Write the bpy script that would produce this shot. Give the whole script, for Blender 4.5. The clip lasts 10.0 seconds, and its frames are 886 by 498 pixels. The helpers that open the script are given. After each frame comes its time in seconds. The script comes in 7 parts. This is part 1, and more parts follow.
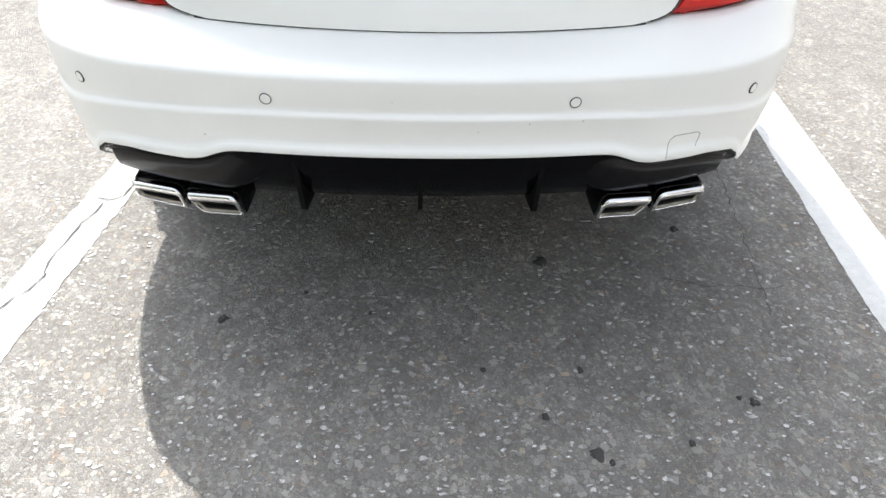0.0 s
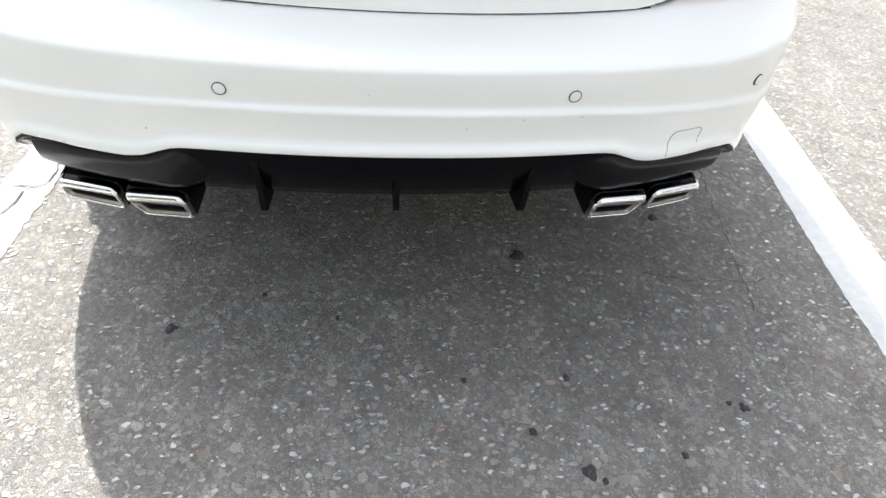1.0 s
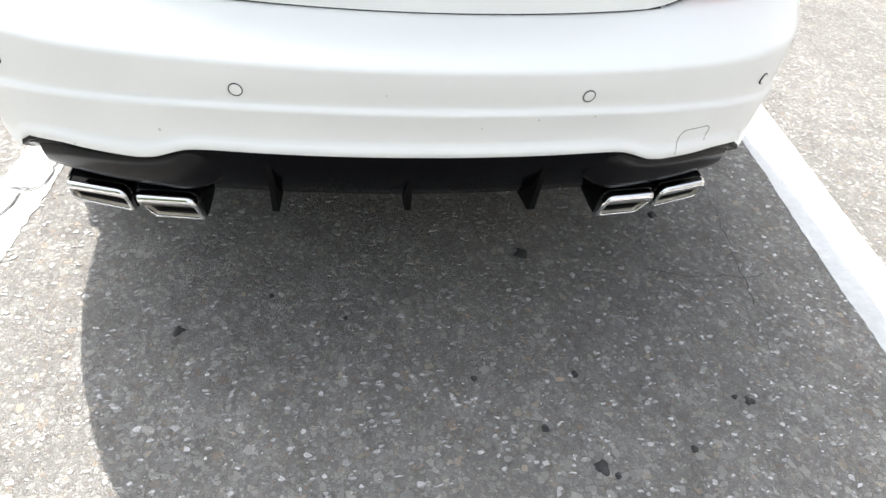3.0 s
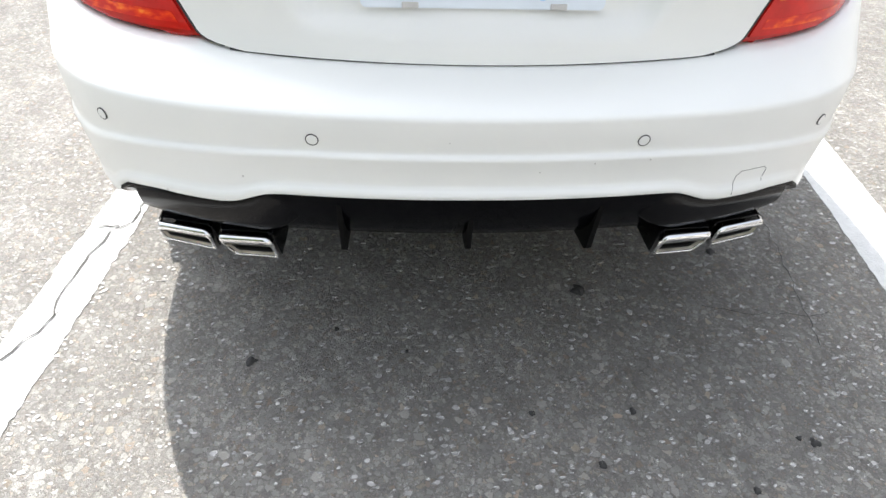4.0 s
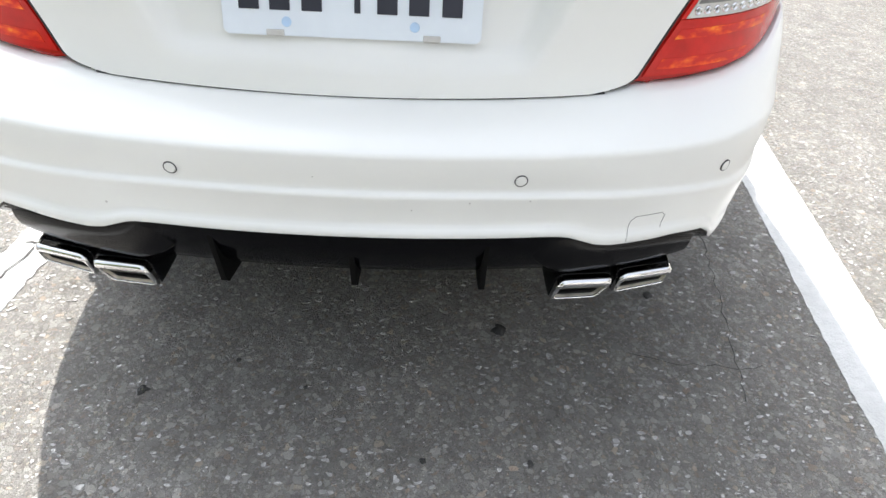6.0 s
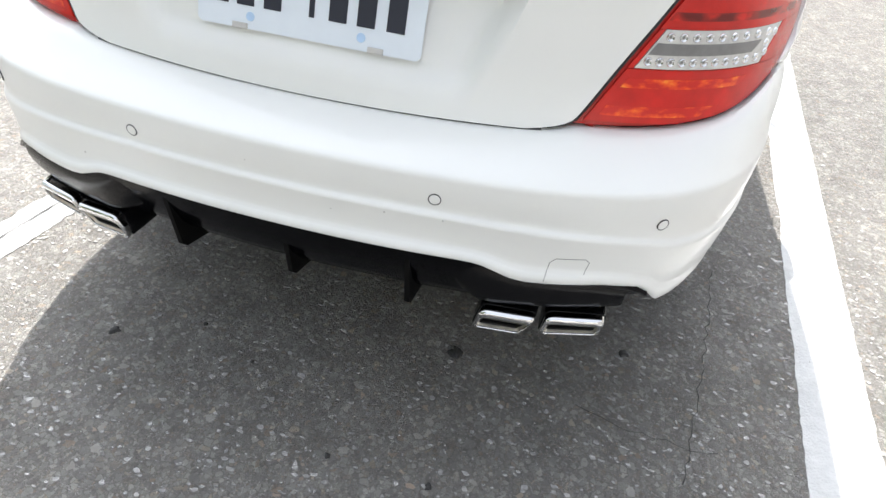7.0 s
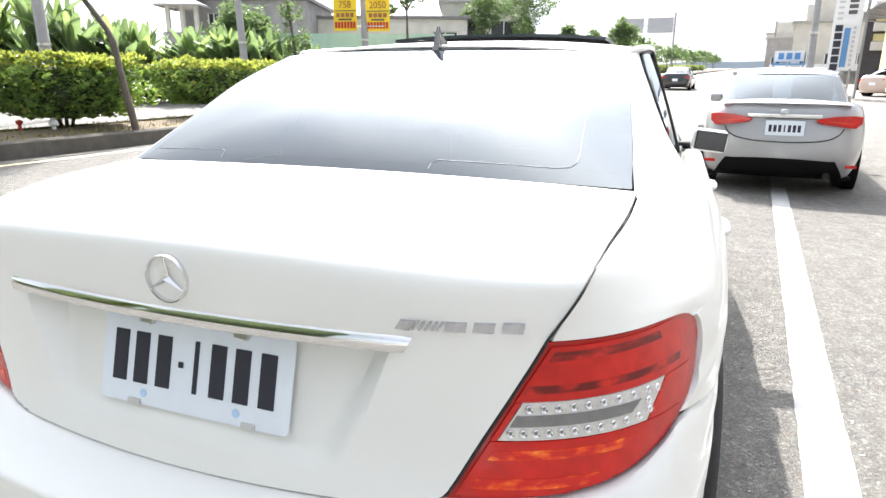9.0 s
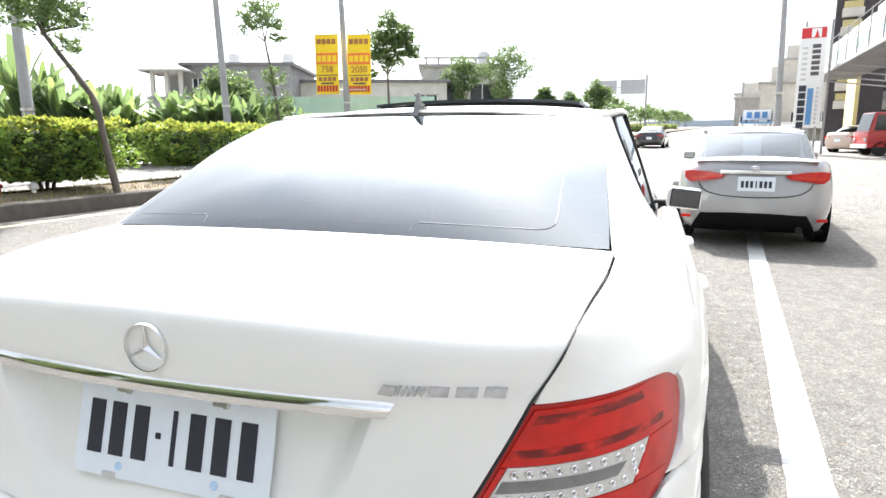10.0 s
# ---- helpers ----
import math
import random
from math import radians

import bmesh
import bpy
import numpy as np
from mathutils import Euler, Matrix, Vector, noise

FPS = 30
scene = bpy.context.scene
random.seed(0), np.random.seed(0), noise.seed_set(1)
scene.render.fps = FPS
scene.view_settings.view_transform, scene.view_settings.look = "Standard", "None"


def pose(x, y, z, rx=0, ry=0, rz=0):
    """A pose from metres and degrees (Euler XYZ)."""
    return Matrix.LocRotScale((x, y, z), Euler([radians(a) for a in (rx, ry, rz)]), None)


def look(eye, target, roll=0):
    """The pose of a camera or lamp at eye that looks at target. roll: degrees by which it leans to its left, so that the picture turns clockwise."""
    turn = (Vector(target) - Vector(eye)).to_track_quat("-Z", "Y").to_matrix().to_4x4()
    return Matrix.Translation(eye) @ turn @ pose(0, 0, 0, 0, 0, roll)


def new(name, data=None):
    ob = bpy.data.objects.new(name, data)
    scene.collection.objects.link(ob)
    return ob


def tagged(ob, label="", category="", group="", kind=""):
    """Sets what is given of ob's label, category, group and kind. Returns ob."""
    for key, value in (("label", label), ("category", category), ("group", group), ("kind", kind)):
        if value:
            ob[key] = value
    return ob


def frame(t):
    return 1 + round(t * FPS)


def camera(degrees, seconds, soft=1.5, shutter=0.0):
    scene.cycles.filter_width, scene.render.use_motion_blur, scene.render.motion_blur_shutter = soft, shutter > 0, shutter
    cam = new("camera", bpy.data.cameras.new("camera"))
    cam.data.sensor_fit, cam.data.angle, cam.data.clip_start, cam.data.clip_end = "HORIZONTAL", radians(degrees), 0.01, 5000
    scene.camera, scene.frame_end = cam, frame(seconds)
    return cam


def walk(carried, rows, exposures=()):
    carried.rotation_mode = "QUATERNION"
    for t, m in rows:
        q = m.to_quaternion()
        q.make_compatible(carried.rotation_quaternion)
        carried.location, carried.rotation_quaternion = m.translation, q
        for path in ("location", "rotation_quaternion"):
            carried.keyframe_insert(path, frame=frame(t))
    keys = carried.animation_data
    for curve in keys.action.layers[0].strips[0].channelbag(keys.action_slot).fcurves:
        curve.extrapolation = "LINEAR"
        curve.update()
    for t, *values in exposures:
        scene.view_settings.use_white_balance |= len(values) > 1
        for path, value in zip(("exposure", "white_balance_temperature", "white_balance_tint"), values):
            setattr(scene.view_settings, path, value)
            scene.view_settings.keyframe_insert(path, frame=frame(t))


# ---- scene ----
cam = camera(70.4, 10.0)
PATH = [
    (0, (0.010, -1.089, 1.055), (0.063, 0.453, -0.218), 1.6),
    (0.5, (-0.019, -0.979, 1.043), (0.068, 0.520, -0.278), 3.3),
    (1, (-0.050, -0.941, 1.036), (0.180, 0.509, -0.322), 5.8),
    (1.5, (-0.087, -0.934, 1.033), (0.193, 0.492, -0.341), 5.1),
    (2, (-0.101, -0.936, 1.031), (0.206, 0.491, -0.337), 6.2),
    (2.2, (-0.102, -0.937, 1.030), (0.216, 0.498, -0.328), 6.7),
    (3.3, (-0.107, -0.936, 1.039), (0.145, 0.507, -0.323), 6.2),
    (3.5, (-0.114, -0.942, 1.040), (0.077, 0.514, -0.318), 4.4),
    (4, (-0.120, -0.965, 1.078), (-0.003, 0.555, -0.216), 2.4),
    (4.5, (-0.126, -0.965, 1.071), (0.025, 0.543, -0.234), 4.1),
    (5, (-0.129, -0.967, 1.075), (0.046, 0.532, -0.237), 4.8),
    (5.5, (-0.082, -0.973, 1.085), (0.201, 0.530, -0.204), 5.0),
    (5.7, (-0.001, -0.943, 1.080), (0.221, 0.594, -0.181), 3.9),
    (6.8, (0.390, -0.892, 1.074), (0.089, 0.657, -0.157), 6.5),
    (7, (0.447, -0.900, 1.094), (0.142, 0.667, -0.112), 6.9),
    (7.5, (0.592, -0.851, 1.153), (0.201, 0.817, 0.121), 4.9),
    (8, (0.696, -0.751, 1.211), (0.179, 1.011, 0.418), 4.2),
    (8.5, (0.726, -0.717, 1.254), (0.097, 1.078, 0.634), 1.5),
    (9, (0.718, -0.707, 1.272), (0.052, 1.104, 0.746), 0.4),
    (9.5, (0.711, -0.714, 1.287), (0.055, 1.132, 0.885), 0.7),
    (10, (0.723, -0.714, 1.284), (0.095, 1.152, 0.936), -0.1),
]
walk(cam, [(t, look(eye, target, roll)) for t, eye, target, roll in PATH], [(0, 0.86), (1, 0.95), (2, 0.98), (3.4, 0.92), (4.5, 0.80), (5.6, 0.85), (7, 0.82), (8, 0.82), (10, 0.80)])

# ---- world, sun and exposure ----
SUN_TO = Vector((-0.352, 0.82, 1.0)).normalized()
world = bpy.data.worlds.new("sky")
scene.world = world
world.use_nodes = True
wn = world.node_tree
bg = wn.nodes["Background"]
sky = wn.nodes.new("ShaderNodeTexSky")
sky.sky_type = "NISHITA"
sky.sun_disc = False
sky.sun_elevation = math.asin(SUN_TO.z)
sky.sun_rotation = math.atan2(SUN_TO.x, SUN_TO.y)
sky.air_density, sky.dust_density, sky.ozone_density = 1.0, 2.0, 1.0
# thin bright haze: the sky's own brightness with most of its blue washed out, broken by soft cloud
grey = wn.nodes.new("ShaderNodeRGBToBW")
wn.links.new(sky.outputs["Color"], grey.inputs[0])
haze = wn.nodes.new("ShaderNodeMix")
haze.data_type = "RGBA"
haze.inputs[0].default_value = 0.66
wn.links.new(sky.outputs["Color"], haze.inputs[6])
wn.links.new(grey.outputs[0], haze.inputs[7])
cloud = wn.nodes.new("ShaderNodeTexNoise")
cloud.inputs["Scale"].default_value, cloud.inputs["Detail"].default_value = 2.2, 7
puff = wn.nodes.new("ShaderNodeValToRGB")
puff.color_ramp.elements[0].position, puff.color_ramp.elements[0].color = 0.36, (0.66, 0.70, 0.77, 1)
puff.color_ramp.elements[1].position, puff.color_ramp.elements[1].color = 0.62, (1.0, 1.0, 1.0, 1)
wn.links.new(cloud.outputs["Fac"], puff.inputs[0])
veil = wn.nodes.new("ShaderNodeMix")
veil.data_type, veil.blend_type = "RGBA", "MULTIPLY"
veil.inputs[0].default_value = 1.0
whole = wn.nodes.new("ShaderNodeVectorMath")
whole.operation = "ADD"
wn.links.new(puff.outputs[0], veil.inputs[7])
glow = wn.nodes.new("ShaderNodeMix")
glow.data_type = "RGBA"
glow.inputs[0].default_value = 0.62
# the haze itself is three times as bright overhead as at the horizon, as under thin cloud
where = wn.nodes.new("ShaderNodeTexCoord")
split = wn.nodes.new("ShaderNodeSeparateXYZ")
wn.links.new(where.outputs["Generated"], split.inputs[0])
high = wn.nodes.new("ShaderNodeMapRange")
high.inputs["From Min"].default_value, high.inputs["From Max"].default_value = 0.0, 1.0
high.inputs["To Min"].default_value, high.inputs["To Max"].default_value = 0.19, 0.66
wn.links.new(split.outputs["Z"], high.inputs["Value"])
cover = wn.nodes.new("ShaderNodeVectorMath")
cover.operation = "SCALE"
cover.inputs[0].default_value = (5.03, 5.2, 5.62)
wn.links.new(high.outputs[0], cover.inputs["Scale"])
wn.links.new(cover.outputs[0], glow.inputs[7])
# the thin cloud scatters the sun's light forwards: a broad bright field round the sun
toward = wn.nodes.new("ShaderNodeVectorMath")
toward.operation = "DOT_PRODUCT"
toward.inputs[1].default_value = SUN_TO
wn.links.new(where.outputs["Generated"], toward.inputs[0])
near_sun = wn.nodes.new("ShaderNodeMath")
near_sun.operation, near_sun.use_clamp = "MAXIMUM", True
near_sun.inputs[1].default_value = 0.0
wn.links.new(toward.outputs["Value"], near_sun.inputs[0])
fall = wn.nodes.new("ShaderNodeMath")
fall.operation = "POWER"
fall.inputs[1].default_value = 11.0
wn.links.new(near_sun.outputs[0], fall.inputs[0])
halo = wn.nodes.new("ShaderNodeVectorMath")
halo.operation = "SCALE"
halo.inputs[0].default_value = (25.0, 25.0, 25.3)
wn.links.new(fall.outputs[0], halo.inputs["Scale"])
wn.links.new(haze.outputs[2], glow.inputs[6])
wn.links.new(glow.outputs[2], whole.inputs[0])
wn.links.new(halo.outputs[0], whole.inputs[1])
wn.links.new(whole.outputs[0], veil.inputs[6])
wn.links.new(veil.outputs[2], bg.inputs["Color"])
bg.inputs["Strength"].default_value = 0.335
sun_data = bpy.data.lights.new("sun", "SUN")
sun_data.energy, sun_data.angle, sun_data.color = 7.3, radians(0.55), (1.0, 0.955, 0.89)
sun = new("sun", sun_data)
sun.matrix_world = look(SUN_TO * 30, (0, 0, 0))

# ---- materials ----


def mat(name, color, rough=0.5, metal=0.0, var=0.0, scale=20.0, bump=0.0, bump_scale=80.0, coat=0.0, spec=0.5, piece=0.0, emit=0.0):
    """A principled material with two scales of noise in its colour, fine relief, and a change from piece to piece."""
    m = bpy.data.materials.new(name)
    m.use_nodes = True
    nt = m.node_tree
    p = nt.nodes["Principled BSDF"]
    p.inputs["Roughness"].default_value = rough
    p.inputs["Metallic"].default_value = metal
    p.inputs["Specular IOR Level"].default_value = spec
    p.inputs["Coat Weight"].default_value = coat
    p.inputs["Coat Roughness"].default_value = 0.03
    p.inputs["Base Color"].default_value = (*color, 1)
    if emit:
        p.inputs["Emission Color"].default_value = (*color, 1)
        p.inputs["Emission Strength"].default_value = emit
    tc = nt.nodes.new("ShaderNodeTexCoord")
    if var or piece:
        n1 = nt.nodes.new("ShaderNodeTexNoise")
        n1.inputs["Scale"].default_value = scale
        n1.inputs["Detail"].default_value = 6
        n2 = nt.nodes.new("ShaderNodeTexNoise")
        n2.inputs["Scale"].default_value = scale * 0.13
        n2.inputs["Detail"].default_value = 3
        for n in (n1, n2):
            nt.links.new(tc.outputs["Object"], n.inputs["Vector"])
        add = nt.nodes.new("ShaderNodeMath")
        add.operation = "ADD"
        nt.links.new(n1.outputs["Fac"], add.inputs[0])
        nt.links.new(n2.outputs["Fac"], add.inputs[1])
        last = add.outputs[0]
        if piece:
            geo = nt.nodes.new("ShaderNodeNewGeometry")
            mul = nt.nodes.new("ShaderNodeMath")
            mul.operation = "MULTIPLY_ADD"
            mul.inputs[1].default_value = piece
            info = nt.nodes.new("ShaderNodeObjectInfo")
            both = nt.nodes.new("ShaderNodeMath")
            both.operation = "ADD"
            nt.links.new(geo.outputs["Random Per Island"], both.inputs[0])
            nt.links.new(info.outputs["Random"], both.inputs[1])
            wrap = nt.nodes.new("ShaderNodeMath")
            wrap.operation = "FRACT"
            nt.links.new(both.outputs[0], wrap.inputs[0])
            nt.links.new(wrap.outputs[0], mul.inputs[0])
            nt.links.new(last, mul.inputs[2])
            off = nt.nodes.new("ShaderNodeMath")
            off.operation = "SUBTRACT"
            off.inputs[1].default_value = piece * 0.5
            nt.links.new(mul.outputs[0], off.inputs[0])
            last = off.outputs[0]
        rng = nt.nodes.new("ShaderNodeMapRange")
        rng.inputs["From Min"].default_value, rng.inputs["From Max"].default_value = 0.6, 1.4
        rng.inputs["To Min"].default_value, rng.inputs["To Max"].default_value = 1 - var, 1 + var
        if piece:
            rng.clamp = False
        nt.links.new(last, rng.inputs["Value"])
        mix = nt.nodes.new("ShaderNodeVectorMath")
        mix.operation = "SCALE"
        mix.inputs[0].default_value = color
        nt.links.new(rng.outputs[0], mix.inputs["Scale"])
        nt.links.new(mix.outputs[0], p.inputs["Base Color"])
    if bump:
        nb = nt.nodes.new("ShaderNodeTexNoise")
        nb.inputs["Scale"].default_value = bump_scale
        nb.inputs["Detail"].default_value = 5
        nt.links.new(tc.outputs["Object"], nb.inputs["Vector"])
        b = nt.nodes.new("ShaderNodeBump")
        b.inputs["Strength"].default_value = bump
        b.inputs["Distance"].default_value = 0.01
        nt.links.new(nb.outputs["Fac"], b.inputs["Height"])
        nt.links.new(b.outputs[0], p.inputs["Normal"])
    return m


def leaf_mat(name, color, through_color):
    """A leaf: glossy skin, and light that shines through the blade."""
    m = mat(name, color, 0.45, var=0.25, scale=2.5, piece=1.2)
    nt = m.node_tree
    out, p = nt.nodes["Material Output"], nt.nodes["Principled BSDF"]
    tl = nt.nodes.new("ShaderNodeBsdfTranslucent")
    tl.inputs["Color"].default_value = (*through_color, 1)
    mx = nt.nodes.new("ShaderNodeMixShader")
    mx.inputs[0].default_value = 0.42
    nt.links.new(p.outputs[0], mx.inputs[1])
    nt.links.new(tl.outputs[0], mx.inputs[2])
    nt.links.new(mx.outputs[0], out.inputs["Surface"])
    return m


def glass_mat(name, tint, rough=0.02, ior=1.5):
    """A thin tinted pane: it lets tinted light through and mirrors by Fresnel."""
    m = bpy.data.materials.new(name)
    m.use_nodes = True
    nt = m.node_tree
    out = nt.nodes["Material Output"]
    tr = nt.nodes.new("ShaderNodeBsdfTransparent")
    tr.inputs["Color"].default_value = (*tint, 1)
    gl = nt.nodes.new("ShaderNodeBsdfGlossy")
    gl.inputs["Roughness"].default_value = rough
    gl.inputs["Color"].default_value = (0.90, 0.955, 1.0, 1)
    fr = nt.nodes.new("ShaderNodeFresnel")
    fr.inputs["IOR"].default_value = ior
    mx = nt.nodes.new("ShaderNodeMixShader")
    nt.links.new(fr.outputs[0], mx.inputs[0])
    nt.links.new(tr.outputs[0], mx.inputs[1])
    nt.links.new(gl.outputs[0], mx.inputs[2])
    nt.links.new(mx.outputs[0], out.inputs["Surface"])
    return m


def asphalt_mat(name, dark, light, chip):
    """Old asphalt: grey binder with pale and dark stones, and broad worn patches."""
    m = bpy.data.materials.new(name)
    m.use_nodes = True
    nt = m.node_tree
    p = nt.nodes["Principled BSDF"]
    p.inputs["Roughness"].default_value = 0.85
    p.inputs["Specular IOR Level"].default_value = 0.3
    tc = nt.nodes.new("ShaderNodeTexCoord")

    def tex(kind, scale, **kw):
        n = nt.nodes.new(kind)
        n.inputs["Scale"].default_value = scale
        nt.links.new(tc.outputs["Object"], n.inputs["Vector"])
        for k, v in kw.items():
            n.inputs[k].default_value = v
        return n

    warp = tex("ShaderNodeTexNoise", 130.0, Detail=2.0)
    bent = nt.nodes.new("ShaderNodeVectorMath")
    bent.operation = "MULTIPLY_ADD"
    bent.inputs[1].default_value = (0.006, 0.006, 0.006)
    nt.links.new(warp.outputs["Color"], bent.inputs[0])
    nt.links.new(tc.outputs["Object"], bent.inputs[2])

    def cells(scale):
        made = []
        for feature in ("F1", "DISTANCE_TO_EDGE"):
            v = nt.nodes.new("ShaderNodeTexVoronoi")
            v.feature = feature
            v.inputs["Scale"].default_value = scale
            nt.links.new(bent.outputs[0], v.inputs["Vector"])
            made.append(v)
        return made

    n1 = tex("ShaderNodeTexNoise", 9.0, Detail=5.0)
    n2 = tex("ShaderNodeTexNoise", 0.7, Detail=4.0)
    n3 = tex("ShaderNodeTexNoise", 330.0, Detail=4.0)

    def ramp(src, stops):
        r = nt.nodes.new("ShaderNodeValToRGB")
        el = r.color_ramp.elements
        el[0].position, el[0].color = stops[0][0], (*stops[0][1], 1)
        el[1].position, el[1].color = stops[-1][0], (*stops[-1][1], 1)
        for pos, col in stops[1:-1]:
            e = el.new(pos)
            e.color = (*col, 1)
        nt.links.new(src, r.inputs[0])
        return r.outputs[0]

    def mixc(fac, a, b, kind="MIX"):
        x = nt.nodes.new("ShaderNodeMix")
        x.data_type, x.blend_type = "RGBA", kind
        for sock, val in ((x.inputs[0], fac), (x.inputs[6], a), (x.inputs[7], b)):
            if isinstance(val, (int, float)):
                sock.default_value = val
            elif isinstance(val, tuple):
                sock.default_value = (*val, 1)
            else:
                nt.links.new(val, sock)
        return x.outputs[2]

    binder = ramp(n3.outputs["Fac"], [(0.3, dark), (0.7, light)])
    col = binder
    heights = []
    for scale, share, edge, tones in ((380.0, 0.30, 0.08, (0.5, 0.88, 1.3)), (190.0, 0.46, 0.08, (0.45, 0.9, 1.3)), (95.0, 0.50, 0.07, (0.52, 0.94, 1.38)), (62.0, 0.20, 0.06, (0.70, 1.0, 1.42))):
        flat, rim = cells(scale)
        sep = nt.nodes.new("ShaderNodeSeparateColor")
        nt.links.new(flat.outputs["Color"], sep.inputs[0])
        tint = ramp(sep.outputs[2], [(0.0, (0.98, 1.0, 1.03)), (0.8, (1.0, 1.0, 1.0)), (0.9, (1.08, 1.0, 0.88)), (1.0, (1.15, 0.95, 0.82))])
        stone = ramp(sep.outputs[1], [(0.0, tuple(c * tones[0] for c in chip)), (0.6, tuple(c * tones[1] for c in chip)), (1.0, tuple(c * tones[2] for c in chip))])
        stone = mixc(1.0, stone, tint, "MULTIPLY")
        has = ramp(sep.outputs[0], [(share - 0.01, (1, 1, 1)), (share + 0.01, (0.22, 0.22, 0.22))])
        core = ramp(rim.outputs["Distance"], [(edge * 0.7, (0, 0, 0)), (edge * 1.5, (1, 1, 1))])
        f = mixc(1.0, has, core, "MULTIPLY")
        f_soft = mixc(1.0, f, (0.8, 0.8, 0.8), "MULTIPLY")
        col = mixc(f_soft, col, stone)
        heights.append(core)
    f1 = mixc(1.0, mixc(0.5, heights[1], heights[2]), heights[0], "ADD")
    broad = ramp(n2.outputs["Fac"], [(0.3, (0.92, 0.915, 0.90)), (0.7, (1.08, 1.07, 1.04))])
    mid = ramp(n1.outputs["Fac"], [(0.3, (0.82, 0.82, 0.82)), (0.7, (1.1, 1.1, 1.1))])
    col = mixc(1.0, col, broad, "MULTIPLY")
    col = mixc(1.0, col, mid, "MULTIPLY")
    nt.links.new(col, p.inputs["Base Color"])
    hsum = nt.nodes.new("ShaderNodeMath")
    hsum.operation = "ADD"
    hsum.operation = "MULTIPLY_ADD"
    hsum.inputs[1].default_value = 0.55
    nt.links.new(f1, hsum.inputs[0])
    nt.links.new(n3.outputs["Fac"], hsum.inputs[2])
    b = nt.nodes.new("ShaderNodeBump")
    b.inputs["Strength"].default_value = 1.0
    b.inputs["Distance"].default_value = 0.010
    nt.links.new(hsum.outputs[0], b.inputs["Height"])
    nt.links.new(b.outputs[0], p.inputs["Normal"])
    return m



def facet_mat(name, stops, scale, stretch):
    """A lens with facets behind it: streaky noise through a ramp of lens colours."""
    m = mat(name, stops[0][1], 0.18, coat=0.3, spec=0.3)
    nt = m.node_tree
    p = nt.nodes["Principled BSDF"]
    tc = nt.nodes.new("ShaderNodeTexCoord")
    mp = nt.nodes.new("ShaderNodeMapping")
    mp.inputs["Scale"].default_value = stretch
    nz = nt.nodes.new("ShaderNodeTexNoise")
    nz.inputs["Scale"].default_value, nz.inputs["Detail"].default_value = scale, 4
    rp = nt.nodes.new("ShaderNodeValToRGB")
    el = rp.color_ramp.elements
    el[0].position, el[0].color = stops[0][0], (*stops[0][1], 1)
    el[1].position, el[1].color = stops[-1][0], (*stops[-1][1], 1)
    for pos, col in stops[1:-1]:
        el.new(pos).color = (*col, 1)
    nt.links.new(tc.outputs["Object"], mp.inputs["Vector"])
    nt.links.new(mp.outputs[0], nz.inputs["Vector"])
    nt.links.new(nz.outputs["Fac"], rp.inputs[0])
    nt.links.new(rp.outputs[0], p.inputs["Base Color"])
    return m


